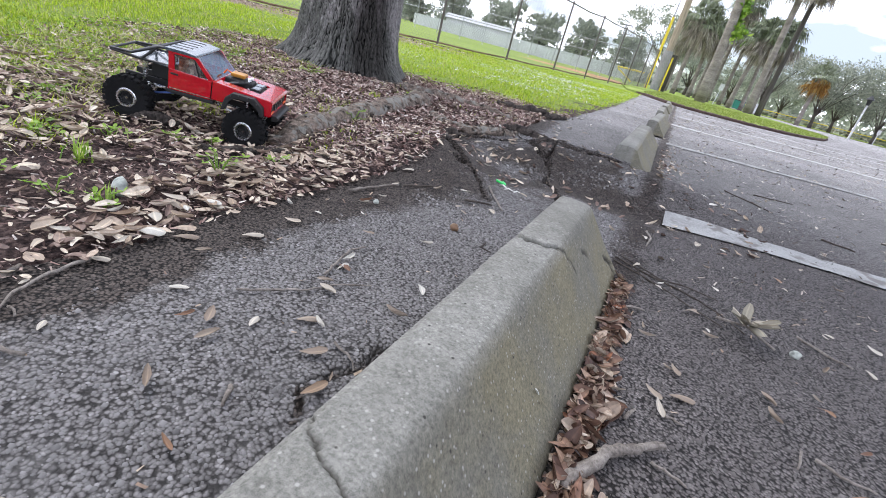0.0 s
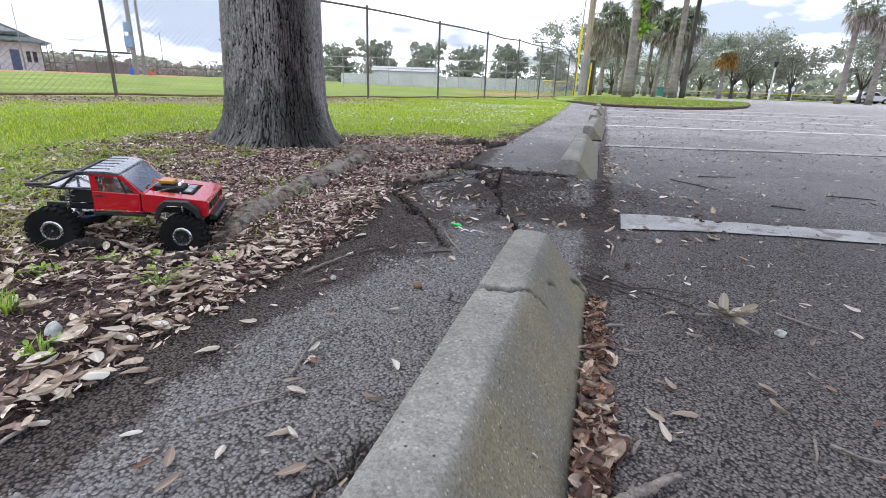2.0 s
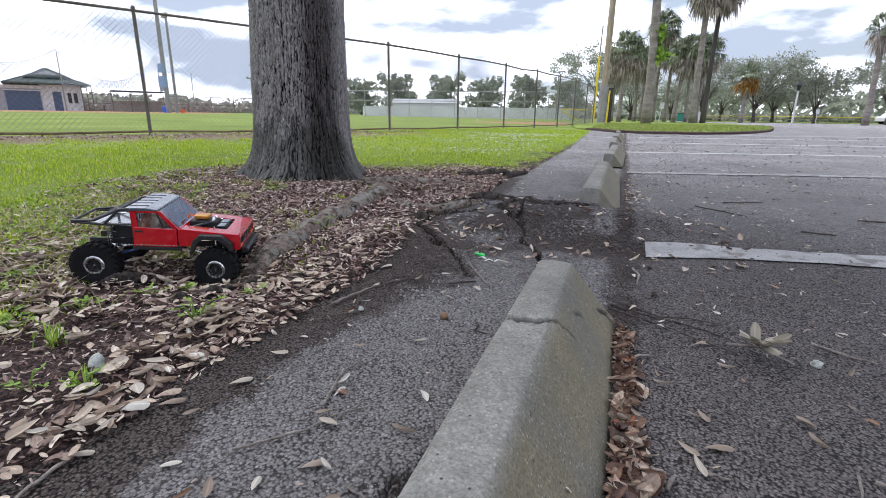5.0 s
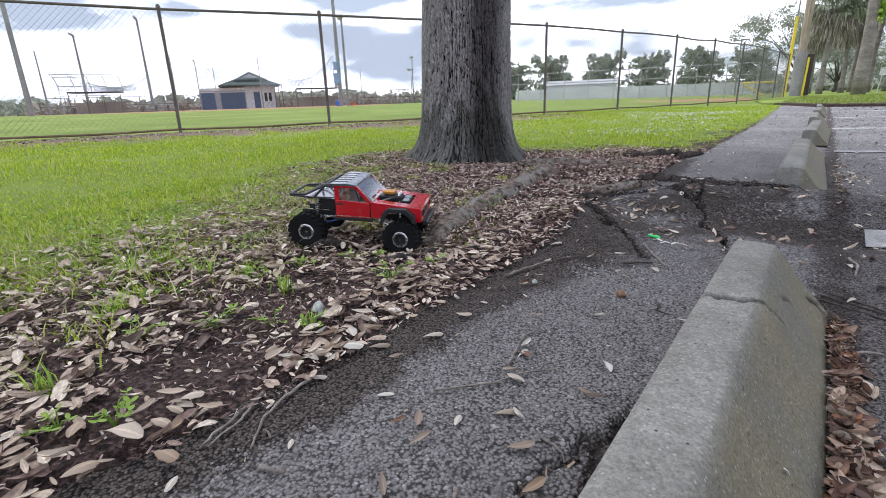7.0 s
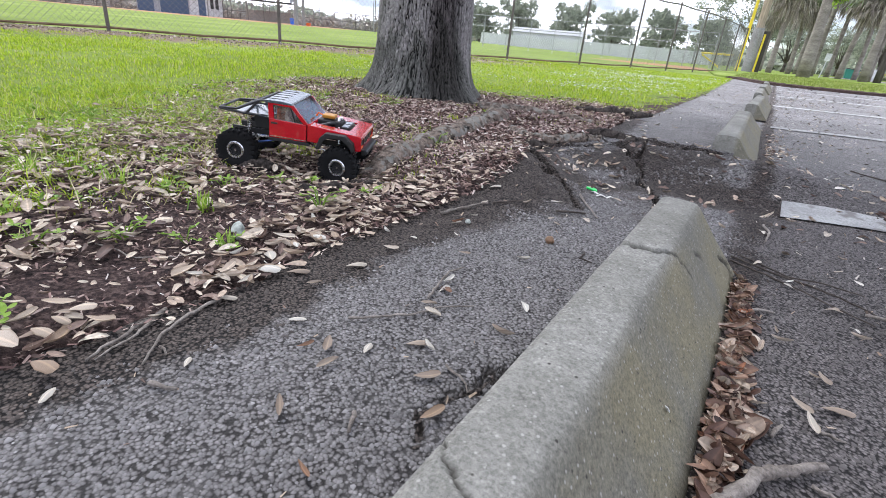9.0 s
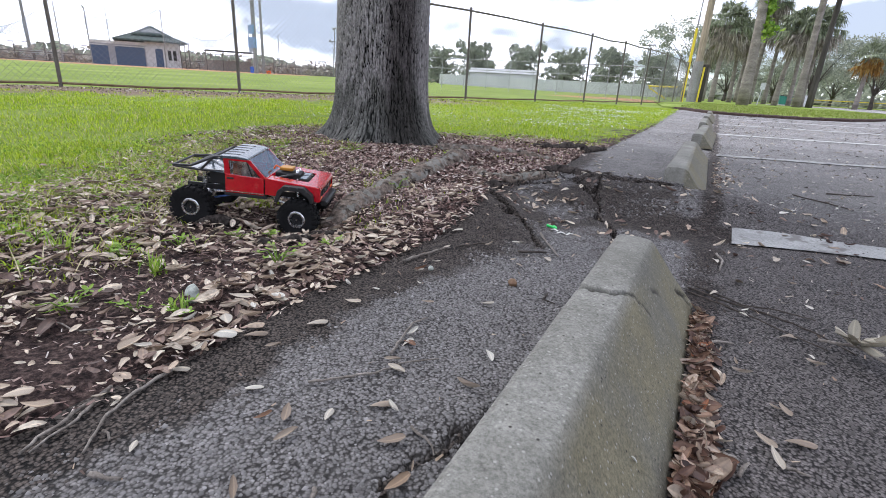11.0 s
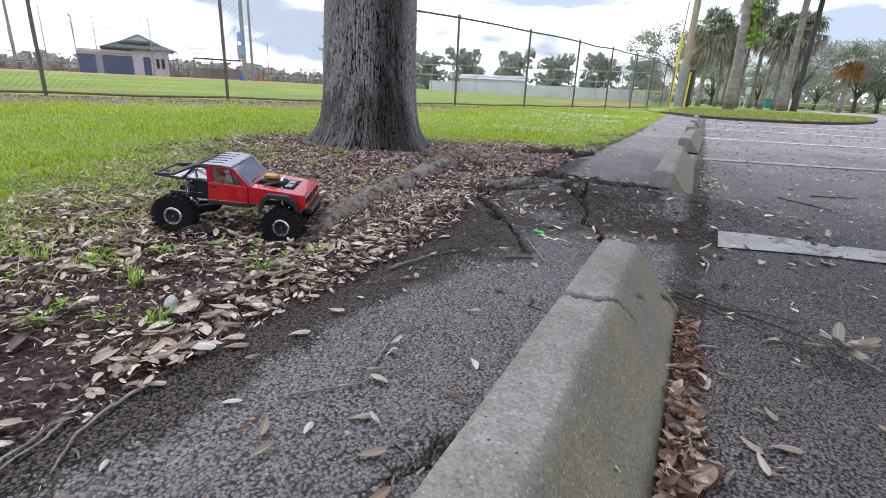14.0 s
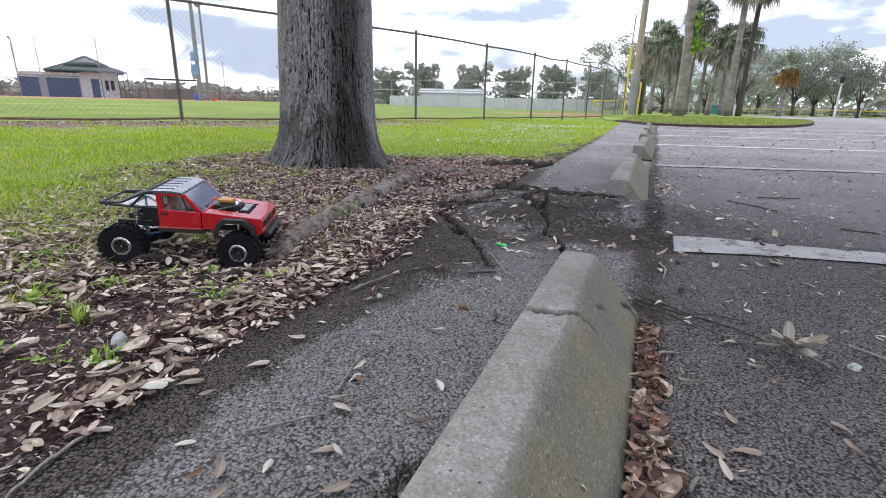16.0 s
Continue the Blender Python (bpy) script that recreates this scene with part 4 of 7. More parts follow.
def leaf_cards(centres, size, stretch=1.8):
    """Small bent leaves, two triangles each, at the centres, turned at random."""
    n = len(centres)
    ax = rng.normal(size=(n, 3))
    ax /= np.linalg.norm(ax, axis=1)[:, None]
    bx = np.cross(ax, rng.normal(size=(n, 3)))
    bx /= np.linalg.norm(bx, axis=1)[:, None]
    s = size * rng.uniform(0.6, 1.3, (n, 1))
    up = np.cross(ax, bx) * s * 0.25
    v = np.stack([centres - ax * s * stretch / 2, centres + bx * s * 0.5 + up, centres + ax * s * stretch / 2, centres - bx * s * 0.5 + up], 1).reshape(-1, 3)
    i = np.arange(n)[:, None] * 4
    return v, np.concatenate([i + [0, 1, 2], i + [0, 2, 3]], 0)


def crown_points(blobs, n):
    """Points near the shells of blobs (x, y, z, rx, rz), with clumps and gaps."""
    out = []
    vol = np.array([b[3] ** 2 * b[4] for b in blobs])
    for b, m in zip(blobs, (n * vol / vol.sum()).astype(int)):
        clumps = rng.normal(size=(max(6, m // 26), 3))
        clumps /= np.linalg.norm(clumps, axis=1)[:, None]
        clumps *= rng.uniform(0.55, 1.05, (len(clumps), 1))
        c = clumps[rng.integers(0, len(clumps), m)] + rng.normal(size=(m, 3)) * 0.16
        out.append(c * [b[3], b[3], b[4]] + [b[0], b[1], b[2]])
    return np.concatenate(out)


oak = holder("oak_tree", "large oak with deeply furrowed grey bark and flared roots", "tree", at=Matrix.Translation(TREE))
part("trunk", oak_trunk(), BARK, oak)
limbs = []
for k in range(11):
    a = 2.4 * k
    q = 0.6 + 4.6 * ((k + 0.5) / 11) ** 0.5
    z = 8.6 - 0.35 * q
    limbs.append(((0.05, 0.03, 4.9), (0.45 * q * math.cos(a), 0.45 * q * math.sin(a), 6.3 + 0.1 * (k % 4)), (q * math.cos(a), q * math.sin(a), z)))
for p in limbs:
    part("limb", tube(B(), p, (0.17, 0.11, 0.04), 10, 0.2), TREEBARK, oak, smooth=True)
pts = crown_points([(p[2][0], p[2][1], p[2][2], 2.2, 1.1) for p in limbs], 7000)
part("crown", cloud("crown", *leaf_cards(pts, 0.11), FOLIAGE), FOLIAGE, oak)


# ---- roots that break the surface ----
def ground_at(x, y):
    return lot_z(x, y) if x > edge_x(y) else soil_z(x, y)


def root(pts, radii, label, mat, sink=0.3, flat=0.9, lift=0.0):
    """A root along ground points (x, y); half buried."""
    line, rad = [], []
    n = 30
    for k in range(len(pts) - 1):
        for j in range(n):
            t = j / n
            x, y = pts[k][0] + (pts[k + 1][0] - pts[k][0]) * t, pts[k][1] + (pts[k + 1][1] - pts[k][1]) * t
            r = (radii[k] + (radii[k + 1] - radii[k]) * t) * (1 + 0.22 * nz(x, y, 17, 60))
            x += 0.012 * nz(x, y, 12, 61)
            y += 0.012 * nz(x, y, 12, 62)
            line.append((x, y, ground_at(x, y) + r * sink + lift))
            rad.append(r)
    bm = tube(B(), line, rad, 28, 0.0, flat)
    for v in bm.verts:
        q = v.co
        k = noise.noise(q * 24) * 0.7 + noise.noise(q * 60 + Vector((3, 1, 2))) * 0.3
        k += 0.45 * noise.noise(q * 140)
        v.co += Vector((k * 0.010, -k * 0.006, k * 0.014))
    me = solid("root", bm, mat, True)
    me.attributes.new("ridge", "FLOAT", "POINT").data.foreach_set("value", np.array([0.55 + 0.5 * noise.noise(v.co * 38) + 0.5 * noise.noise(v.co * 110) for v in me.vertices], np.float32))
    return tagged(new("root", me), label, "root", "roots of the oak")


root([(-0.90, 1.52), (-0.94, 1.66), (-1.0, 1.90), (-1.06, 2.2), (-1.10, 2.55), (-1.13, 2.82), (-1.2, 2.95)], [0.028, 0.042, 0.043, 0.05, 0.058, 0.062, 0.03], "thick grey mossy root lying across the mulch", ROOT, 0.0)
root([(-0.95, 2.60), (-0.82, 2.48), (-0.70, 2.46), (-0.60, 2.60), (-0.56, 2.74)], [0.02, 0.022, 0.026, 0.026, 0.014], "brown surface root crossing the broken asphalt edge", ROOT, 0.1)
root([(-0.68, 2.90), (-0.58, 2.87), (-0.46, 2.89), (-0.38, 2.88), (-0.27, 2.90)], [0.014, 0.025, 0.024, 0.02, 0.006], "dark root lifting the asphalt", DARKROOT, 0.4)
root([(-1.02, 3.75), (-0.86, 3.85), (-0.72, 4.0), (-0.64, 4.3)], [0.02, 0.036, 0.034, 0.015], "dark mossy root at the grass edge", DARKROOT, 0.4)
root([(-1.4, 3.1), (-1.15, 3.3), (-0.9, 3.35), (-0.72, 3.3)], [0.04, 0.03, 0.03, 0.015], "thin root among the mulch", ROOT, 0.2)
root([(-0.92, 1.42), (-0.8, 1.46), (-0.70, 1.50)], [0.010, 0.014, 0.008], "dark thin root half buried in leaves", DARKROOT, 0.5)
root([(-0.92, 1.28), (-0.86, 1.36), (-0.85, 1.45)], [0.012, 0.018, 0.008], "dark stub of root in the soil", DARKROOT, 0.4)
root([(-1.18, 1.30), (-1.13, 1.34), (-1.09, 1.36)], [0.014, 0.028, 0.012], "knobbly root stub in the soil", DARKROOT, 0.4)
root([(-0.735, 2.28), (-0.70, 2.31), (-0.68, 2.33)], [0.016, 0.028, 0.014], "knobbly dark root stub at the asphalt edge", DARKROOT, 0.5)


# ---- the chain-link fence round the ball field ----
FZ0, FZ1 = 0.05, 1.98
fence = holder("chain_link_fence", "tall weathered steel chain-link fence round a ball field", "fence")
post_me = solid("post", rod(B(), (0, 0, -0.2), (0, 0, FZ1 - FZ0 + 0.03), 0.027, n=10), STEEL)
cap_me = solid("cap", lathe(B(), [(0.0, 0.045), (0.02, 0.04), (0.034, 0.015), (0.034, -0.02)], 10, pose(0, 0, 0, 90)), STEEL)
for k, (x, y) in enumerate(FENCE):
    p = part("post", post_me, STEEL, fence, at=Matrix.Translation((x, y, FZ0)))
    part("cap", cap_me, STEEL, p, at=Matrix.Translation((0, 0, FZ1 - FZ0 + 0.03)))


def chain_mesh(a, b, z0, z1, pitch, r):
    """Two crossing sets of slanted wires between posts a and b."""
    a, b = Vector((*a, 0)), Vector((*b, 0))
    length, h = (b - a).length, z1 - z0
    d = (b - a) / length
    nrm = Vector((-d.y, d.x, 0))
    vs, fs = [], []
    for s in (1, -1):
        u = -h
        while u < length:
            t0, t1 = max(0.0, -u), min(h, length - u)
            if t1 > t0 + 0.01:
                e0, e1 = (u + t0, t0), (u + t1, t1)
                if s < 0:
                    e0, e1 = (length - e0[0], e0[1]), (length - e1[0], e1[1])
                p, q = a + d * e0[0] + Vector((0, 0, z0 + e0[1])), a + d * e1[0] + Vector((0, 0, z0 + e1[1]))
                side = Vector((-d.x * s, -d.y * s, 1)).normalized()
                k = len(vs)
                for c in (p, q):
                    vs += [c + side * r, c - side * r * 0.5 + nrm * r * 0.87, c - side * r * 0.5 - nrm * r * 0.87]
                fs += [(k, k + 1, k + 4, k + 3), (k + 1, k + 2, k + 5, k + 4), (k + 2, k, k + 3, k + 5)]
            u += pitch
    return vs, fs


for k, (a, b) in enumerate(zip(FENCE, FENCE[1:])):
    vs, fs = chain_mesh(a, b, FZ0 + 0.05, FZ1, 0.088, 0.0027)
    part("mesh", cloud("mesh", vs, fs, WIRE), WIRE, fence)
    mid = ((a[0] + b[0]) / 2, (a[1] + b[1]) / 2)
    sag = (0, 0.0, 0.0, 0.0, 0.0, 0.0, 0.0, 0.0, 0.01, 0.015, -0.04, -0.02, 0.01, 0.0, 0.0)[k]
    part("top_rail", tube(B(), [(a[0], a[1], FZ1), (mid[0], mid[1], FZ1 + sag), (b[0], b[1], FZ1)], [0.021] * 3, 8), STEEL, fence)
    part("bottom_rail", tube(B(), [(a[0], a[1], FZ0 + 0.05), (mid[0], mid[1], FZ0 + 0.03), (b[0], b[1], FZ0 + 0.05)], [0.02] * 3, 6), RUSTYSTEEL, fence, "rust-brown bottom rail")

# inner fence of the next field, paler with distance
inner = holder("inner_fence", "pale steel fence with two rails across the field", "fence")
IN = [(-22 + 18.6 * k / 12, 31.2 + 4.2 * k / 12) for k in range(13)]
for x, y in IN:
    part("post", rod(B(), (x, y, 0), (x, y, 2.0), 0.03, n=6), PALEWIRE, inner)
for (a, b) in zip(IN, IN[1:]):
    for z in (1.35, 2.0):
        part("rail", rod(B(), (*a, z), (*b, z), 0.022, n=6), PALEWIRE, inner)


# ---- the ball field and its buildings ----
u = Vector((0.516, 0.856, 0))
club = holder("clubhouse", "low pale concrete clubhouse with blue doors and a green hip roof", "building", at=Matrix(((u.x, -u.y, 0, -57.6), (u.y, u.x, 0, 30.5), (0, 0, 1, 0.25), (0, 0, 0, 1))))
GREYBLOCK = surface("grey_block_wall", (0.3, 0.31, 0.34), (0.4, 0.41, 0.44), 0.85, coarse=0.6, fine=9, bump=0.2)
part("wall", box(B(), (2.4, 1.2, 1.2), (4.9, 2.6, 2.4)), GREYBLOCK, club, "grey block dugout wall")
part("wall", box(B(), (6.5, 2.4, 1.3), (3.3, 5.0, 2.6)), WHITEWALL, club)
part("parapet", box(B(), (2.4, -0.13, 2.32), (4.94, 0.1, 0.3)), WHITEWALL, club, "pale band along the dugout top")
for x0, x1, z in ((0.02, 1.5, 1.95), (2.1, 4.75, 1.95), (5.75, 6.45, 1.95)):
    d = part("door", box(B(), ((x0 + x1) / 2, -0.14, z / 2), (x1 - x0, 0.08, z), None, 0.01), BLUEDOOR, club)
    part("door_frame", box(B(), ((x0 + x1) / 2, -0.12, z + 0.05), (x1 - x0 + 0.16, 0.1, 0.1)), WHITEWALL, d)
for x in (7.1, 7.6):
    part("window", box(B(), (x, -0.14, 1.35), (0.32, 0.06, 1.0), None, 0.01), BLACKMETAL, club)
for x in (8.15, 8.6, 9.0):
    part("porch_post", rod(B(), (x, -0.6, 0), (x, -0.6, 2.75), 0.05, n=6), STEEL, club)
for tier, ((x0, x1, y0, y1, z0), (X0, X1, Y0, Y1, z1)) in enumerate((((2.0, 8.9, -0.8, 6.0, 2.75), (3.8, 7.1, 2.2, 3.0, 3.55)), ((3.7, 7.5, 0.7, 4.5, 3.4), (5.5, 5.7, 2.4, 2.6, 4.3)))):
    bm = B()
    a0 = [bm.verts.new(p) for p in ((x0, y0, z0 - 0.14), (x1, y0, z0 - 0.14), (x1, y1, z0 - 0.14), (x0, y1, z0 - 0.14))]
    a = [bm.verts.new(p) for p in ((x0, y0, z0), (x1, y0, z0), (x1, y1, z0), (x0, y1, z0))]
    b = [bm.verts.new(p) for p in ((X0, Y0, z1), (X1, Y0, z1), (X1, Y1, z1), (X0, Y1, z1))]
    for k in range(4):
        bm.faces.new((a0[k], a0[(k + 1) % 4], a[(k + 1) % 4], a[k]))
        bm.faces.new((a[k], a[(k + 1) % 4], b[(k + 1) % 4], b[k]))
    bm.faces.new(b)
    bm.faces.new(a0[::-1])
    roof = part("roof", bm, ROOFING, club)
    for k in range(9):
        t = (k + 0.5) / 9
        e0, e1 = Vector((x0 + (x1 - x0) * t, y0 - 0.02, z0 + 0.03)), Vector((X0 + (X1 - X0) * t, Y0, z1 + 0.03))
        part("seam", rod(B(), e0, e1, 0.035, n=4), ROOFING, roof)
part("gable_vent", prism(B(), [(-1.0, 0.0), (1.0, 0.0), (0.0, 0.42)], 0.1, Matrix.Translation((5.6, 1.05, 3.62))), WHITEWALL, club, "pale triangular gable")


def bleacher(x, y, length, rows):
    h = holder("bleacher", "grey aluminium bleacher rows beside the field", "bleacher", "bleachers", at=Matrix.Translation((x, y, 0.3)) @ Matrix.Rotation(math.atan2(u.y, u.x), 4, "Z"))
    for k in range(rows):
        part("plank", box(B(), (length / 2, 0.45 * k, 0.18 + 0.2 * k), (length, 0.28, 0.05)), PALEWIRE, h)
    for j in range(4):
        part("support", prism(B(), [(0, 0), (0.06, 0), (0.06, 0.2), (0, 0.2)], 0.06, Matrix.Translation((length * j / 3, 0.3, 0)) @ Matrix.Diagonal((1, 20, 3.6, 1))), STEEL, h)


bleacher(-62.2, 19.2, 4.0, 5)
bleacher(-60.1, 25.1, 3.6, 5)
bleacher(-52.2, 38.8, 3.4, 5)


def shelter(x, y, length):
    h = holder("dugout_shelter", "open dugout shelter with a thin dark roof", "shelter", "dugout shelters", at=Matrix.Translation((x, y, 0.3)) @ Matrix.Rotation(math.atan2(u.y, u.x), 4, "Z"))
    part("roof", box(B(), (length / 2, 1.0, 2.08), (length, 2.4, 0.12)), BLACKMETAL, h)
    for k in range(4):
        part("post", rod(B(), (length * k / 3, 0, 0), (length * k / 3, 0, 2.05), 0.04, n=6), STEEL, h)
    part("screen", box(B(), (length / 2, 2.0, 0.6), (length, 0.05, 1.1)), surface("brown_screen", (0.26, 0.23, 0.21), (0.36, 0.33, 0.3), 0.95, coarse=0.6, fine=8, bump=0.2), h, "brown wind screen")


shelter(-59.4, 18.2, 4.4)
shelter(-49.5, 37.8, 4.9)


def light_pole(x, y, top, r, lamps, label="tall steel floodlight pole at the ball field"):
    h = holder("light_pole", label, "light pole", "poles round the field", at=Matrix.Translation((x, y, 0)))
    part("pole", rod(B(), (0, 0, 0), (0, 0, top), r, r * 0.6, 8), GREYPOLE, h)
    if lamps:
        arm = part("crossarm", rod(B(), (-0.7, 0.4, top - 0.1), (0.7, -0.4, top - 0.1), 0.06, n=6), STEEL, h)
        for k in range(lamps):
            t = -0.65 + 1.3 * k / max(1, lamps - 1)
            part("lamp", rod(B(), (t, -0.57 * t - 0.1, top - 0.05), (t + 0.1, -0.57 * t - 0.3, top + 0.12), 0.16, 0.1, 8), PALEWIRE, arm)
    return h


for x, y, top, r, n in ((-58.3, 14.7, 14, 0.26, 0), (-58.0, 16.0, 6.0, 0.1, 0), (-76.0, 25.2, 9.8, 0.2, 4), (-73.6, 32.0, 12.1, 0.22, 4), (-79.8, 42.0, 7.7, 0.12, 3), (-78.7, 44.2, 8.2, 0.08, 0), (-41.1, 37.0, 14.5, 0.22, 0), (-42.8, 39.5, 9.35, 0.16, 4), (-57.6, 56.0, 5.6, 0.08, 0), (-64.7, 76.7, 8.7, 0.12, 3), (-51.7, 34.6, 5.9, 0.07, 0), (-56.0, 27.0, 6.0, 0.07, 0), (-7.6, 60.0, 5.4, 0.09, 1), (-44.0, 52.0, 4.6, 0.06, 1)):
    light_pole(x, y, top, r, n)
box_pole = thing("transformer_box", box(box(B(), (-41.1, 36.75, 3.1), (0.9, 0.3, 1.0), None, 0.03), (-41.1, 36.7, 4.3), (0.5, 0.3, 0.8), None, 0.03), plain("blue_grey_enamel", (0.2, 0.32, 0.5), 0.5), "blue-grey electrical boxes fixed high on a pole", "electrical box")


def net_curtain(name, a, b, z0, z1, sag, n=16, m=16):
    """Sagging netting drawn as crossing cords between two poles."""
    a, b = Vector((*a, 0)), Vector((*b, 0))
    bm = B()

    def p(s, t):
        top = z1 - sag * 4 * s * (1 - s)
        q = a.lerp(b, s)
        return (q.x, q.y, z0 + (top - z0) * t)
    for k in range(n + 1):
        for j in range(4):
            rod(bm, p(k / n, j / 4), p(k / n, (j + 1) / 4), 0.016, n=3, caps=False)
    for j in range(m + 1):
        for k in range(0, n, 3):
            rod(bm, p(k / n, j / m), p(min(n, k + 3) / n, j / m), 0.035 if j == m else 0.016, n=3, caps=False)
    thing(name, bm, NETTING, "grey sagging safety netting hung between poles", "net", "safety nets")


net_curtain("safety_net", (-58.0, 16.0), (-56.0, 27.0), 2.4, 6.0, 3.2, 66)
net_curtain("safety_net", (-56.0, 27.0), (-51.7, 34.6), 3.6, 6.0, 1.5, 54)
net_curtain("safety_net", (-51.7, 34.6), (-46.5, 41.0), 2.6, 5.9, 2.6, 54)
net_curtain("safety_net", (-46.5, 41.0), (-41.1, 37.2), 2.4, 4.6, 1.6, 42)


def backstop(x, y, turn):
    """Bent pipes that carry the overhang of a backstop."""
    h = holder("backstop", "bent pale pipe backstop with an overhang", "backstop", at=pose(x, y, 0.3, 0, 0, turn))
    for k in range(5):
        q = -3 + 1.5 * k
        part("pipe", tube(B(), [(q, 0, 0), (q, 0, 3.0), (q, -1.2, 3.9), (q, -2.6, 4.1)], [0.05] * 4, 6), PALEWIRE, h)
    for yy, z in ((0, 1.0), (0, 2.0), (0, 3.0), (-1.2, 3.9), (-2.6, 4.1)):
        part("pipe", rod(B(), (-3, yy, z), (3, yy, z), 0.045, n=6), PALEWIRE, h)


backstop(-66.0, 22.5, 62)
back = holder("backstop_fence", "high brownish chain-link backstop fence", "fence")
for k in range(22):
    t = k / 21
    x, y = -70 + 32 * t, 18.5 + 42 * t
    part("post", rod(B(), (x, y, 0), (x, y, 2.1), 0.04, n=5), STEEL, back)
for z in (0.4, 1.2, 2.1):
    part("rail", rod(B(), (-70, 18.5, z), (-38, 60.5, z), 0.035, n=5), STEEL, back)
vs, fs = chain_mesh((-70, 18.5), (-38, 60.5), 0.3, 2.1, 0.28, 0.011)
part("mesh", cloud("mesh", vs, fs, WIRE), WIRE, back)
bm = rod(B(), (-45.0, 40.0, 0.15), (-45.0, 40.0, 0.85), 0.25, 0.3, 14)
lathe(bm, [(0.32, 0.0), (0.33, 0.03), (0.3, 0.06), (0.0, 0.09)], 14, Matrix.Translation((-45.0, 40.0, 0.85)) @ pose(0, 0, 0, 90))
thing("trash_can", bm, BLUEPLASTIC, "blue plastic trash can by the field fence", "trash can", smooth=False)
bm = rod(B(), (-43.9, 41.2, 0.15), (-43.9, 41.2, 0.6), 0.22, 0.25, 12)
thing("trash_can", bm, ORANGE, "small orange bin by the field fence", "trash can")
wall = holder("boundary_wall", "long low pale wall beyond the field", "wall")
for k in range(12):
    t0, t1 = k / 12, (k + 1) / 12
    a, b = Vector((-34 + 27 * t0, 62 + 8.3 * t0, 0)), Vector((-34 + 27 * t1, 62 + 8.3 * t1, 0))
    m = Matrix.Translation((a + b) / 2) @ Matrix.Rotation(math.atan2(8.3, 27), 4, "Z")
    part("panel", box(B(), (0, 0, 0.75), ((b - a).length - 0.04, 0.12, 1.45), m, 0.02), WHITEWALL, wall)
shed = holder("long_shed", "long white shed with a pale metal roof", "shed", at=Matrix.Translation((-27, 68, 0)) @ Matrix.Rotation(0.3, 4, "Z"))
part("wall", box(B(), (0, 0, 1.0), (9, 4, 2.0)), WHITEWALL, shed)
part("roof", prism(B(), [(-2.3, 2.0), (2.3, 2.0), (0, 2.6)], 9.4, pose(0, 0, 0, 0, 0, 90)), PALEWIRE, shed)

# yellow foul pole and the timber pole at the fence corner
foul = holder("foul_pole", "thin bright yellow foul pole at the fence corner", "foul pole")
part("pole", rod(B(), (-1.72, 30.4, 0), (-1.66, 30.4, 3.7), 0.085, 0.06, 10), YELLOW, foul)
part("mast", rod(B(), (-1.66, 30.4, 3.65), (-1.62, 30.4, 5.2), 0.035, 0.03, 8), GREYPOLE, foul, "thin grey upper mast")
thing("gate_post", rod(B(), (-1.08, 33.4, 0), (-1.04, 33.4, 2.0), 0.05, n=8), YELLOW, "short yellow padded gate post", "post")
pole = holder("utility_pole", "tall weathered timber utility pole", "utility pole")
part("pole", rod(B(), (-1.4, 33.6, 0), (-1.35, 33.6, 12), 0.2, 0.16, 12), WOODPOLE, pole)
part("sleeve", rod(B(), (-1.4, 33.6, 0), (-1.4, 33.6, 2.3), 0.27, n=14), GREYPOLE, pole, "grey pad round the foot")
thing("dark_cabinet", box(B(), (-1.0, 34.4, 1.1), (0.3, 0.3, 2.2), None, 0.02), DARKWOOD, "dark timber post beside the utility pole", "post")


# ---- palms, oaks and distant woods ----
def fan_frond(bm, base, d, length, droop, rr, n=23, ragged=0.15):
    """A fan leaf: a stalk, and leaflets that spread, bend at the knee and hang from there."""
    d = Vector(d).normalized()
    side = d.cross(Vector((0, 0, 1)))
    side = side.normalized() if side.length > 0.05 else Vector((1, 0, 0))
    mid = Vector(base) + d * length * 0.48 + Vector((0, 0, -0.06 * droop * length))
    s = side * 0.014
    bm.faces.new([bm.verts.new(p) for p in (Vector(base) + s, Vector(base) - s, mid - s, mid + s)])
    for k in range(n):
        t = -1 + 2 * k / (n - 1) + rr.uniform(-0.05, 0.05)
        w = d * math.cos(t * 1.5) + side * math.sin(t * 1.5)
        q = length * rr.uniform(1 - 2 * ragged, 1 + ragged)
        knee = mid + w * q * 0.27 + Vector((0, 0, -droop * q * 0.05))
        tip = knee + w * q * 0.2 * (1 - 0.5 * droop) + Vector((rr.uniform(-0.04, 0.04), rr.uniform(-0.04, 0.04), -droop * q * (0.22 + 0.2 * abs(t))))
        o = w.cross(Vector((0, 0, 1)))
        o = (o.normalized() if o.length > 0.05 else side) * 0.02 * length
        v = [bm.verts.new(p) for p in (mid, knee - o, tip, knee + o)]
        bm.faces.new(v)


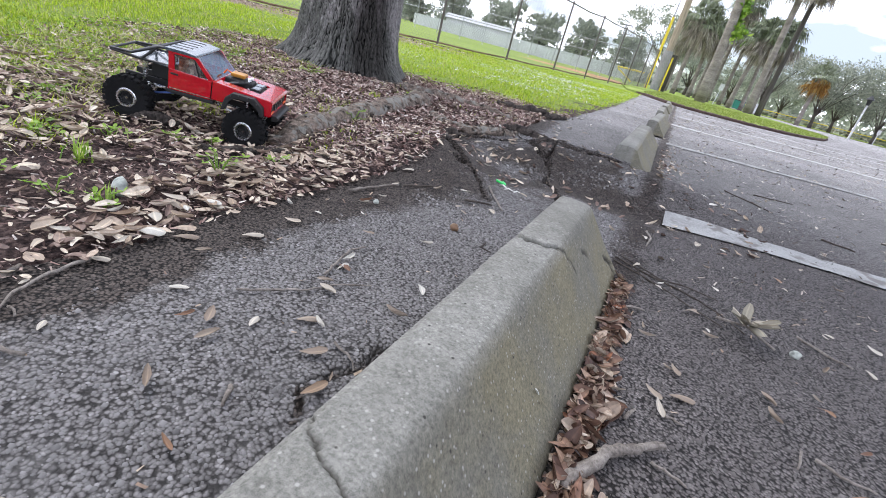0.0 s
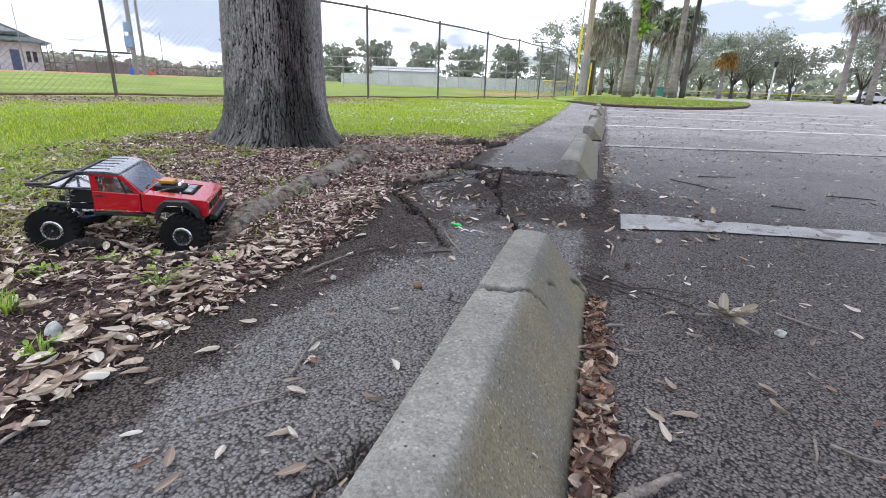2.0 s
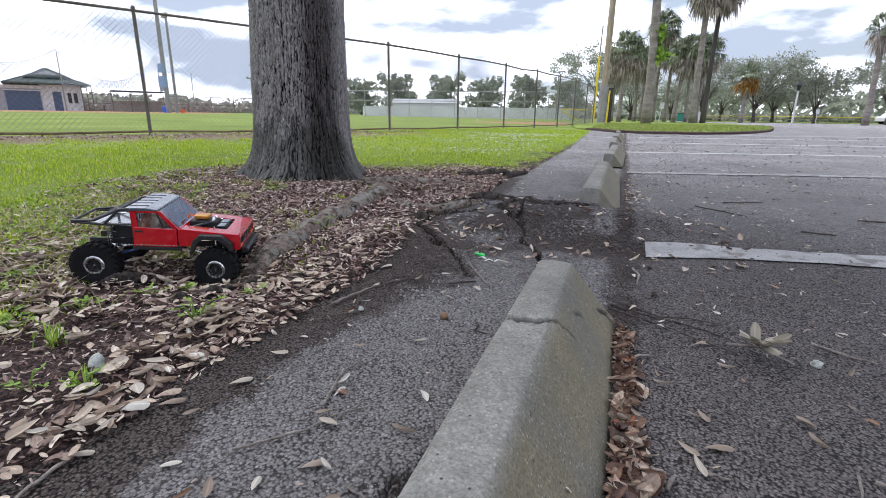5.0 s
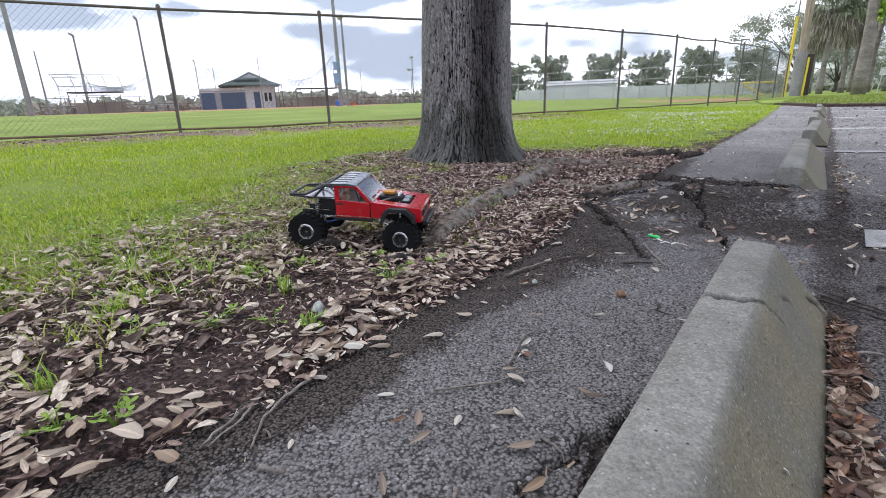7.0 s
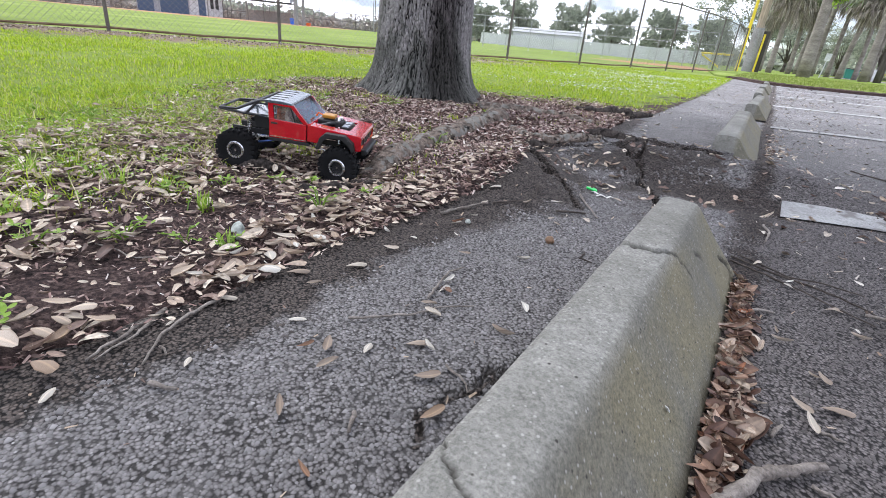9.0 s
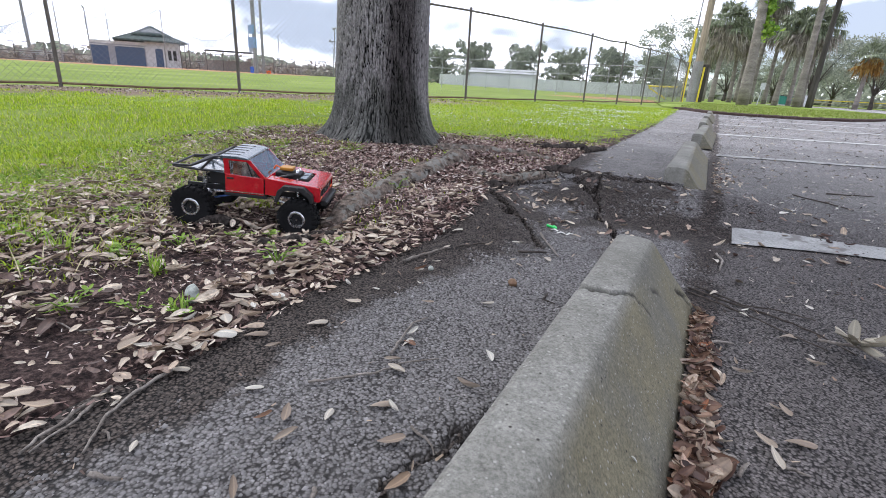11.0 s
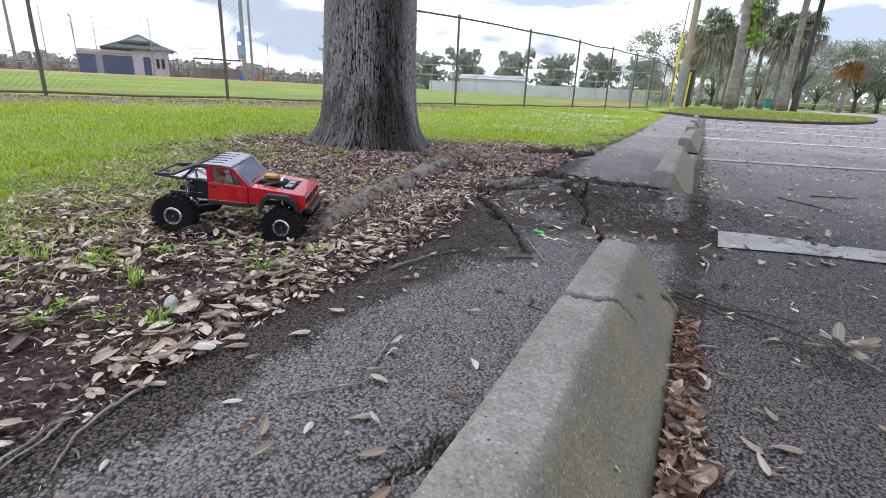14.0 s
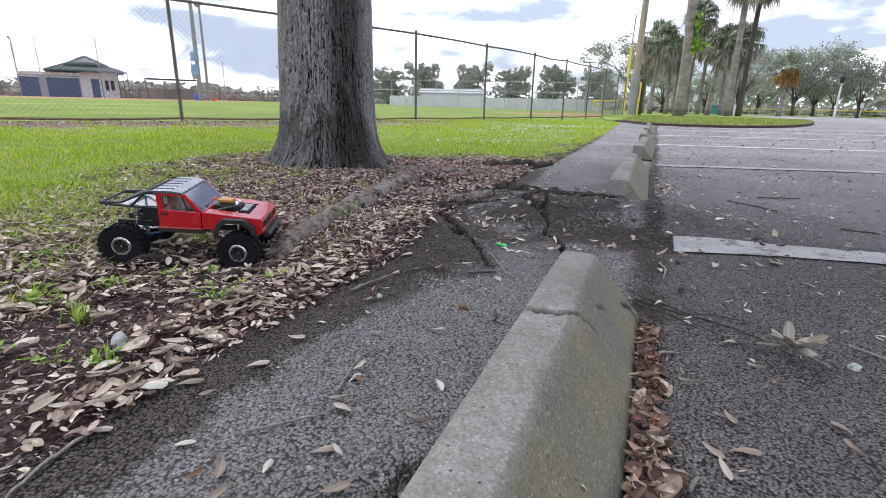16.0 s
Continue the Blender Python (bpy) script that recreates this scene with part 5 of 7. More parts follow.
def palm_meshes(seed, green, dead, size, dead_mat):
    rr = random.Random(seed)
    g, s = B(), B()
    for k in range(green):
        a, e = rr.uniform(0, 6.283), rr.uniform(-0.35, 1.35)
        fan_frond(g, (0, 0, rr.uniform(-0.2, 0.3)), (math.cos(a) * math.cos(e), math.sin(a) * math.cos(e), math.sin(e)), size * rr.uniform(0.75, 1.05), rr.uniform(0.4, 0.9), rr)
    for k in range(dead):
        a, e, low = rr.uniform(0, 6.283), rr.uniform(-1.4, -0.1), rr.uniform(-0.55, 0.05)
        fan_frond(s, (0.12 * math.cos(a), 0.12 * math.sin(a), low), (math.cos(a) * math.cos(e), math.sin(a) * math.cos(e), math.sin(e)), size * rr.uniform(0.45, 0.88), rr.uniform(0.7, 1.3), rr, 17, 0.35)
    return solid("crown", g, FROND), solid("skirt", s, dead_mat)


def palm(x, y, tall, r, crown, lean=(0, 0), label="tall cabbage palm with a shaggy crown of fan fronds", bark=None):
    h = holder("palm_tree", label, "palm tree", "palms at the end of the lot", at=Matrix.Translation((x, y, 0)))
    pts = [(lean[0] * t * t, lean[1] * t * t, tall * t) for t in np.linspace(0, 1, 9)]
    part("trunk", tube(B(), pts, [r * (1.25 - 0.35 * min(1, 3 * t)) * (1 + 0.04 * (k % 2)) for k, t in enumerate(np.linspace(0, 1, 9))], 12, 0.1), bark or PALMBARK, h, smooth=True)
    m = pose(lean[0], lean[1], tall, 0, 0, 37 * (x + y))
    part("crown", crown[0], FROND, h, at=m)
    part("skirt", crown[1], DEADFROND, h, "hanging dead brown fronds", at=m)
    return h


CR1, CR2, CR3 = palm_meshes(1, 66, 62, 1.75, DEADFROND), palm_meshes(2, 56, 80, 1.85, DEADFROND), palm_meshes(3, 34, 46, 2.1, RUSTFROND)
CR4 = palm_meshes(4, 34, 90, 2.0, DEADFROND)
palm(1.15, 31.5, 9.0, 0.24, CR1, (-0.3, 0))
palm(4.27, 38.26, 8.75, 0.19, CR4, (-0.1, 0))
palm(5.17, 40.17, 9.0, 0.16, CR4, (0.1, 0), "slender dark-trunked palm with hanging dead fronds", DARKWOOD)
for x, y, z, c, lean in ((-0.45, 40.0, 5.1, CR2, 0.1), (2.0, 43.9, 7.1, CR1, 0.2), (3.4, 41.8, 5.0, CR2, 0.5), (5.1, 43.65, 5.3, CR2, 0.1), (0.7, 46.0, 5.0, CR2, -0.2), (3.3, 49.9, 5.9, CR1, 0.1), (-1.2, 48.0, 4.6, CR1, 0.0), (1.3, 52.0, 5.6, CR2, 0.2), (5.0, 49.7, 5.4, CR1, -0.2)):
    palm(x, y, z, 0.15, c, (lean, 0))
palm(11.9, 63.4, 5.0, 0.2, CR3, (0.1, 0), "palm with a rust-coloured skirt of dying fronds")
palm(20.0, 55.0, 8.0, 0.24, CR4, (-0.2, 0), "leaning palm with a grey skirt of dead fronds")
palm(22.4, 55.2, 7.6, 0.24, CR4, (-0.4, 0), "leaning palm with a grey skirt of dead fronds")


# a leafy climber on the trunk of the first palm
vr = np.random.default_rng(8)


def oak_meshes(seed, tall, spread, n, card, leaf=None, low=0.42):
    global rng
    rng = np.random.default_rng(seed)
    rr = random.Random(seed)
    wood, blobs = B(), []
    fork = tall * rr.uniform(0.16, 0.26)
    tube(wood, [(0, 0, -0.1), (0.05, 0.02, fork * 0.5), (0.1, 0, fork)], [0.26, 0.18, 0.15], 9, 0.15)
    for k in range(15):
        a = 0.9 * k + rr.uniform(-0.3, 0.3)
        q = spread * rr.uniform(0.25, 0.95)
        z = tall * rr.uniform(low, 0.92)
        tip = (q * math.cos(a), q * math.sin(a), z)
        bx, by = rr.uniform(-0.5, 0.5), rr.uniform(-0.5, 0.5)
        m1 = (0.25 * tip[0] + 0.6 * bx, 0.25 * tip[1] + 0.6 * by, fork + (z - fork) * 0.38)
        m2 = (0.62 * tip[0] + bx, 0.62 * tip[1] + by, fork + (z - fork) * 0.78)
        tube(wood, [(0.1, 0, fork * 0.9), m1, m2, tip], [0.085 if k % 3 == 0 else 0.05, 0.055 if k % 3 == 0 else 0.035, 0.03, 0.01], 6, 0.15)
        blobs.append((tip[0], tip[1], z, spread * rr.uniform(0.26, 0.48), tall * rr.uniform(0.1, 0.2)))
    blobs.append((0, 0, tall * 0.8, spread * 0.5, tall * 0.16))
    return solid("trunk", wood, TREEBARK, True), cloud("crown", *leaf_cards(crown_points(blobs, n), card, 1.6), leaf or HAZEPARKLEAF)


climber = np.concatenate([vr.normal(size=(150, 3)) * [0.12, 0.14, 0.22] + [1.42, 31.6, 4.8], vr.normal(size=(170, 3)) * [0.2, 0.18, 0.2] + [1.5, 31.6, 3.75], vr.normal(size=(40, 3)) * [0.05, 0.08, 0.3] + [1.38, 31.6, 4.3]])
tagged(new("climbing_plant", cloud("climbing_plant", *leaf_cards(climber, 0.16, 1.5), WEEDLEAF)), "bright green leafy climber on a palm trunk", "climbing plant")

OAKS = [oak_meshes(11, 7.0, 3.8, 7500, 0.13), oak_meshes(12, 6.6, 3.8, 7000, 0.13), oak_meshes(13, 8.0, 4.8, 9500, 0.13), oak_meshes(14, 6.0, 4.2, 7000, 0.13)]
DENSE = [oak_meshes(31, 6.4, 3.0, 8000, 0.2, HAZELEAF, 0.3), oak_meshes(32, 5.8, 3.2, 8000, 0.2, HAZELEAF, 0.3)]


def far_oak(x, y, kind, turn, label="spreading park oak with a ragged green crown"):
    h = holder("park_tree", label, "tree", "park trees", at=pose(x, y, 0, 0, 0, turn))
    part("trunk", kind[0], TREEBARK, h)
    part("crown", kind[1], HAZEPARKLEAF, h)


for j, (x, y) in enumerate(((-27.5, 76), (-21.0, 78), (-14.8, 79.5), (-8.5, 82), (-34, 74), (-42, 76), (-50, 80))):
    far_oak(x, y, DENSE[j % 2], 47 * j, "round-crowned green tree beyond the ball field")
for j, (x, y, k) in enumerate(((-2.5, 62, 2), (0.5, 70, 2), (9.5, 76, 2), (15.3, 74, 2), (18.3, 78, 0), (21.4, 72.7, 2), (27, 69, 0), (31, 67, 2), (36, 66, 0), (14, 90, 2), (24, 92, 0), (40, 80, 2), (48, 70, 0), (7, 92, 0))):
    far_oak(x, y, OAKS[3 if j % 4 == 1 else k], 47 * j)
# distant woods all round
rng = np.random.default_rng(21)
ang = rng.uniform(0, 2 * math.pi, 38000)
rad = rng.uniform(112, 150, 38000)
tops = np.array([1.3 + 1.8 * noise.noise(Vector((math.cos(a) * 14, math.sin(a) * 14, 0))) + 1.2 * noise.noise(Vector((math.cos(a) * 50, math.sin(a) * 50, 3))) for a in ang])
woods = np.stack([rad * np.cos(ang), rad * np.sin(ang), np.abs(rng.uniform(0, 1, 38000)) ** 0.95 * (np.maximum(1.2, tops + 1.4) + 3.2 * np.clip((np.cos(ang) + 0.15) * 3, 0, 1))], 1)
low = rng.uniform(radians(35), radians(178), 7000)
far = rng.uniform(104, 112, 7000)
woods = np.concatenate([woods, np.stack([far * np.cos(low), far * np.sin(low), rng.uniform(0, 1.1, 7000)], 1)])
ob = new("distant_woods", cloud("distant_woods", *leaf_cards(woods, 1.0, 1.5), HAZEPARKLEAF))
tagged(ob, "hazy green line of distant woods round the park", "woods", kind="stuff")
# brown brush behind the backstop
m = 5000
t = rng.uniform(0, 1, m)
brush = np.stack([-76 + 34 * t + rng.normal(size=m) * 1.2, 20 + 48 * t + rng.normal(size=m) * 1.2, np.abs(rng.normal(size=m)) * 0.7 + 0.2], 1)
ob = new("brush_row", cloud("brush_row", *leaf_cards(brush, 0.35, 1.8), DEADFROND))
tagged(ob, "low row of dry brown brush behind the field", "brush", kind="stuff")


def street_lamp(x, y):
    h = holder("street_lamp", "black lantern street lamp on a pale post", "street lamp", at=Matrix.Translation((x, y, 0)))
    part("post", rod(B(), (0, 0, 0), (0, 0, 2.7), 0.08, 0.06, 10), WHITEWALL, h)
    part("lantern", lathe(B(), [(0.0, -0.1), (0.1, -0.08), (0.17, 0.3), (0.3, 0.32), (0.05, 0.6), (0.0, 0.65)], 8, Matrix.Translation((0, 0, 2.75)) @ pose(0, 0, 0, 90)), BLACKMETAL, h)


street_lamp(12.75, 48.4)


def park_sign(x, y, tall, lean):
    h = holder("park_sign", "small white sign on a thin post", "sign", "small signs", at=pose(x, y, 0, 0, lean, 0))
    part("post", rod(B(), (0, 0, 0), (0, 0, tall), 0.03, n=6), WHITEWALL, h)
    part("plate", box(B(), (0, -0.04, tall - 0.2), (0.28, 0.02, 0.4), None, 0.005), WHITEWALL, h)


park_sign(2.2, 38.4, 1.45, 5)
park_sign(17.2, 58.0, 1.4, 0)
dump = holder("dumpster", "green steel dumpster under the palms", "dumpster", at=Matrix.Translation((6.7, 70.2, 0.05)))
part("body", prism(B(), [(-0.55, 0), (0.55, 0), (0.62, 0.85), (-0.62, 0.95)], 1.0, None, 0.02), GREENBOX, dump)
part("lid", box(B(), (0, 0, 0.95), (1.3, 1.1, 0.06), pose(0, 0, 0, 0, 4, 0), 0.01), BLACKPLASTIC, dump)
thing("waste_bin", box(B(), (7.8, 70.0, 0.45), (0.5, 0.5, 0.8), None, 0.04), BLACKPLASTIC, "dark square waste bin beside the dumpster", "waste bin")
thing("utility_cabinet", box(B(), (8.6, 70.0, 0.6), (0.9, 0.7, 1.1), None, 0.03), WHITEWALL, "pale utility cabinet on the grass", "cabinet")
gate = holder("yellow_rail_fence", "short field fence with a yellow capped top rail", "fence")
for k in range(4):
    part("post", rod(B(), (-4.6 + 0.63 * k, 40.2, 0), (-4.6 + 0.63 * k, 40.2, 0.95), 0.035, n=6), PALEWIRE, gate)
part("top_rail", rod(B(), (-4.65, 40.2, 0.95), (-2.68, 40.25, 0.95), 0.06, n=8), YELLOW, gate, "yellow capped rail")
part("brace", rod(B(), (-4.6, 40.2, 0.85), (-3.4, 40.2, 0.15), 0.05, n=6), YELLOW, gate)
rail = holder("rail_fence", "low tan rail fence with a yellow top, beyond the road", "fence")
for k in range(16):
    x, y = 8 + 2.4 * k, 86 - 0.55 * k
    part("post", rod(B(), (x, y, 0), (x, y, 0.85), 0.05, n=6), WOODPOLE, rail)
    if k < 15:
        for z, mt in ((0.8, YELLOW), (0.45, WOODPOLE)):
            part("rail", rod(B(), (x, y, z), (x + 2.4, y - 0.55, z), 0.045, n=6), mt, rail)


def parked_car(x, y, turn, paint, label):
    h = holder("parked_car", label, "car", "parked cars", at=pose(x, y, 0, 0, 0, turn))
    part("body", prism(B(), [(-2.1, 0.35), (2.1, 0.35), (2.15, 0.7), (1.9, 0.85), (1.1, 0.92), (-1.9, 0.95), (-2.1, 0.8)], 1.75, None, 0.05), paint, h)
    cab = part("cabin", prism(B(), [(-1.7, 0.93), (1.0, 0.93), (0.35, 1.42), (-1.2, 1.42)], 1.55, None, 0.05), paint, h)
    for s in (-1, 1):
        part("window", prism(B(), [(-1.4, 0.98), (0.75, 0.98), (0.25, 1.35), (-1.1, 1.35)], 0.02, Matrix.Translation((0, s * 0.79, 0))), BLACKMETAL, cab)
    for wx in (-1.3, 1.3):
        for s in (-1, 1):
            wh = part("wheel", lathe(B(), [(0.0, 0.1), (0.2, 0.1), (0.22, 0.12), (0.32, 0.1), (0.32, -0.1), (0.0, -0.1)], 16, pose(wx, s * 0.82, 0.32)), RUBBER, h)
            part("hubcap", rod(B(), (wx, s * 0.92, 0.32), (wx, s * 0.945, 0.32), 0.18, n=12), PALEWIRE, wh)


parked_car(31.4, 77.2, 10, plain("white_car_paint", (0.7, 0.7, 0.72), 0.3, 0, 0.5), "white car parked by the road")
parked_car(33.0, 68.0, -15, plain("dark_blue_car_paint", (0.03, 0.05, 0.12), 0.3, 0, 0.5), "dark blue car parked under the trees")


# ---- the toy truck ----
def tyre_mesh(R=0.060, w=0.046):
    """Knobbly tyre round the y axis: carcass with two staggered rows of lugs."""
    bm = B()
    lathe(bm, [(0.026, -0.019), (0.036, -w / 2 + 0.001), (0.050, -w / 2), (R - 0.006, -w / 2 + 0.004), (R - 0.004, -0.008), (R - 0.004, 0.008), (R - 0.006, w / 2 - 0.004), (0.050, w / 2), (0.036, w / 2 - 0.001), (0.026, 0.019), (0.024, 0.0), (0.026, -0.019)], 40)
    n = 22
    for k in range(n):
        for s in (-1, 1):
            a = 360 / n * (k + (0.5 if s > 0 else 0))
            m = pose(0, 0, 0, 0, a, 0)
            box(bm, (0, s * 0.0125, R - 0.003), (0.0085, 0.017, 0.007), m @ pose(0, 0, 0, 0, 0, 12 * s), 0.0012)
            box(bm, (0, s * (w / 2 - 0.002), R - 0.008), (0.0095, 0.005, 0.014), m, 0.0012)
    return solid("tyre", bm, RUBBER)


def rim_mesh():
    bm = B()
    lathe(bm, [(0.031, 0.004), (0.031, 0.0195), (0.028, 0.022), (0.0225, 0.0215), (0.0215, 0.018), (0.0215, 0.004)], 32)
    for k in range(16):
        a = 2 * math.pi * k / 16
        rod(bm, (0.0265 * math.cos(a), 0.0205, 0.0265 * math.sin(a)), (0.0265 * math.cos(a), 0.0240, 0.0265 * math.sin(a)), 0.0016, n=6)
    return solid("rim", bm, CHROME)


def disc_mesh():
    bm = B()
    lathe(bm, [(0.0, 0.0125), (0.006, 0.0125), (0.007, 0.010), (0.021, 0.009), (0.0218, 0.006), (0.0218, 0.0)], 24)
    for k in range(6):
        a = 2 * math.pi * k / 6
        box(bm, (0.0145, 0.010, 0), (0.013, 0.006, 0.005), pose(0, 0, 0, 0, math.degrees(a), 0), 0.001)
    return solid("wheel_disc", bm, BLACKPLASTIC)


def nut_mesh():
    return solid("wheel_nut", rod(B(), (0, 0.012, 0), (0, 0.018, 0), 0.0034, n=6), CHROME)


TYRE, RIM, DISC, NUT = tyre_mesh(), rim_mesh(), disc_mesh(), nut_mesh()


RUNNING_GEAR = {"wheel", "rim", "disc", "nut", "chassis_rail", "axle", "link", "shock", "spring", "gearbox", "drive_shaft", "steering_rod"}


def build_truck(at):
    T = holder("toy_truck", "red remote-control toy pickup with big black tyres, on the mulch", "toy truck", at=at)
    hw = 0.094                       # half the body's width
    # wheels
    for x, steer, zx in ((0.155, -6, 0.014), (-0.155, 0, 0.0)):
        for s in (-1, 1):
            z = 0.0555 + (0.010 if (x > 0 and s > 0) else (-0.005 if x > 0 else 0.0))
            wheel = part("wheel", TYRE, RUBBER, T, "knobbly black rubber tyre on a bright ringed wheel", at=pose(x, s * 0.104, z, 0, 0, steer + (0 if s > 0 else 180)) @ Matrix.Diagonal((1.0, 1.0, 1.0, 1)))
            wheel.name = "wheel"
            part("rim", RIM, CHROME, wheel, "bright metal bead ring", at=Matrix.Diagonal((0.86, 1, 0.86, 1)))
            part("disc", DISC, BLACKPLASTIC, wheel, "black six-spoke disc", at=Matrix.Diagonal((0.87, 1, 0.87, 1)))
            part("nut", NUT, CHROME, wheel)
    # chassis, axles, links, shocks
    for s in (-1, 1):
        part("chassis_rail", box(B(), (0.0, s * 0.032, 0.098), (0.40, 0.006, 0.016), None, 0.001), BLACKPLASTIC, T)
    for x, col in ((0.155, CHROME), (-0.155, CHROME)):
        bm = rod(B(), (x, -0.085, 0.060), (x, 0.085, 0.066), 0.0085, n=10)
        bmesh.ops.create_icosphere(bm, subdivisions=2, radius=0.0185, matrix=Matrix.Translation((x, 0.018, 0.062)))
        for s in (-1, 1):
            box(bm, (x, s * 0.074, 0.062), (0.022, 0.014, 0.03), None, 0.003)
        part("axle", bm, col, T, "bright metal axle", True)
        d = -1 if x > 0 else 1
        for s in (-1, 1):
            part("link", rod(B(), (x, s * 0.05, 0.058), (x + d * 0.125, s * 0.03, 0.088), 0.0032, n=8), BLUEMETAL if x < 0 else CHROME, T, "slim metal suspension link")
            sh = part("shock", rod(B(), (x + d * 0.012, s * 0.062, 0.068), (x + d * 0.02, s * 0.045, 0.155), 0.0028, n=8), CHROME, T)
            bm = B()
            for k in range(9):
                t = 0.12 + 0.62 * k / 8
                c = Vector((x + d * 0.012, s * 0.062, 0.068)).lerp(Vector((x + d * 0.02, s * 0.045, 0.155)), t)
                lathe(bm, [(0.0048, -0.0012), (0.0066, 0.0), (0.0048, 0.0012), (0.0040, 0.0), (0.0048, -0.0012)], 10, Matrix.Translation(c) @ pose(0, 0, 0, 90))
            part("spring", bm, BLACKMETAL, sh, "black coil spring", True)
    part("gearbox", box(B(), (-0.015, 0, 0.098), (0.07, 0.05, 0.035), None, 0.004), BLACKPLASTIC, T)
    for a, b in (((0.0, 0, 0.085), (0.15, 0.018, 0.066)), ((-0.03, 0, 0.085), (-0.15, 0.018, 0.066))):
        part("drive_shaft", rod(B(), a, b, 0.004, n=8), CHROME, T)
    part("steering_rod", rod(B(), (0.182, -0.08, 0.066), (0.182, 0.08, 0.070), 0.003, n=8), CHROME, T)
    # body panels
    for s in (-1, 1):
        door = part("door", prism(B(), [(-0.062, 0.114), (0.050, 0.114), (0.050, 0.166), (-0.062, 0.170)], 0.006, Matrix.Translation((0, s * hw, 0)), 0.0015), RED, T)
        part("door_handle", box(B(), (-0.046, s * (hw + 0.004), 0.158), (0.020, 0.003, 0.005), None, 0.001), BLACKPLASTIC, door)
        part("trim_strip", box(B(), (-0.004, s * (hw + 0.0036), 0.119), (0.108, 0.0016, 0.0024)), CHROME, door, "thin bright trim line")
        part("sill", box(B(), (-0.004, s * (hw - 0.004), 0.108), (0.125, 0.010, 0.010), None, 0.002), BLACKPLASTIC, T)
        fen = [(0.053, 0.118), (0.092, 0.118), (0.100, 0.136), (0.118, 0.150), (0.160, 0.150), (0.186, 0.134), (0.194, 0.112), (0.213, 0.112), (0.216, 0.136), (0.212, 0.157), (0.053, 0.169)]
        part("fender", prism(B(), fen, 0.006, Matrix.Translation((0, s * hw, 0)), 0.0012), RED, T)
        fl = [(0.084, 0.104), (0.094, 0.104), (0.104, 0.134), (0.120, 0.147), (0.160, 0.147), (0.184, 0.131), (0.190, 0.112), (0.200, 0.112), (0.196, 0.136), (0.170, 0.157), (0.112, 0.157), (0.094, 0.140)]
        flare = part("fender_flare", prism(B(), fl, 0.022, Matrix.Translation((0, s * (hw + 0.011), 0)), 0.002), BLACKPLASTIC, T)
        for x, z in ((0.108, 0.148), (0.128, 0.1535), (0.152, 0.1535), (0.178, 0.144)):
            part("bolt", rod(B(), (x, s * (hw + 0.021), z), (x, s * (hw + 0.0245), z), 0.0025, n=6), BLACKMETAL, flare)
        # window frame: pillars and side glass
        part("rear_pillar", prism(B(), [(-0.064, 0.168), (-0.048, 0.168), (-0.052, 0.226), (-0.066, 0.226)], 0.006, Matrix.Translation((0, s * (hw - 0.003), 0)) @ pose(0, 0, 0, 0, 0, 0), 0.001), RED, T)
        part("front_pillar", prism(B(), [(0.040, 0.166), (0.056, 0.166), (0.010, 0.228), (-0.002, 0.226)], 0.006, Matrix.Translation((0, s * (hw - 0.003), 0)), 0.001), RED, T)
        part("window_bar", prism(B(), [(-0.064, 0.220), (0.002, 0.220), (0.006, 0.228), (-0.066, 0.228)], 0.006, Matrix.Translation((0, s * (hw - 0.003), 0)), 0.001), RED, T)
        part("vent_bar", prism(B(), [(0.014, 0.167), (0.017, 0.167), (0.003, 0.220), (0.0, 0.220)], 0.004, Matrix.Translation((0, s * (hw - 0.002), 0))), BLACKPLASTIC, T)
        part("side_window", prism(B(), [(-0.050, 0.168), (0.042, 0.166), (0.002, 0.222), (-0.053, 0.222)], 0.001, Matrix.Translation((0, s * (hw - 0.003), 0))), SCREEN, T)
        part("hood_vent", box(B(), (0.090, s * 0.080, 0.1672), (0.030, 0.008, 0.0022), pose(0, 0, 0, 0, 3.6, 0), 0.0006), CHROME, T, "slotted bright vent")
    # roof with ribs
    roof = part("roof", prism(B(), [(-0.075, 0.225), (0.006, 0.227), (0.004, 0.233), (-0.030, 0.2375), (-0.076, 0.235)], 2 * hw + 0.002, None, 0.002), ROOFGREY, T, "grey ribbed roof panel")
    for k in range(5):
        part("rib", box(B(), (0, 0, 0), (0.048, 0.005, 0.0018), pose(-0.050, -0.066 + 0.033 * k, 0.2366, 0, -3.1, 0), 0.0005), BLACKPLASTIC, roof)
    part("windscreen", prism(B(), [(0.056, 0.170), (0.0585, 0.170), (0.0085, 0.228), (0.006, 0.228)], 2 * hw - 0.012), SCREEN, T, "clear sloping windscreen")
    part("screen_frame", prism(B(), [(0.052, 0.164), (0.064, 0.164), (0.060, 0.171), (0.052, 0.171)], 2 * hw - 0.004), RED, T)
    # hood with an opening for the engine
    top = lambda x: 0.169 - (x - 0.053) * 0.0735
    bm = B()
    for x0, x1, y0, y1 in ((0.053, 0.212, 0.056, hw), (0.053, 0.212, -hw, -0.056), (0.172, 0.212, -0.056, 0.056)):
        vs = [bm.verts.new((x, y, top(x) + dz)) for dz in (-0.004, 0.0) for x, y in ((x0, y0), (x1, y0), (x1, y1), (x0, y1))]
        for f in ((3, 2, 1, 0), (4, 5, 6, 7), (0, 1, 5, 4), (1, 2, 6, 5), (2, 3, 7, 6), (3, 0, 4, 7)):
            bm.faces.new([vs[i] for i in f])
    hood = part("hood", bm, RED, T, "glossy red hood cut open for the engine")
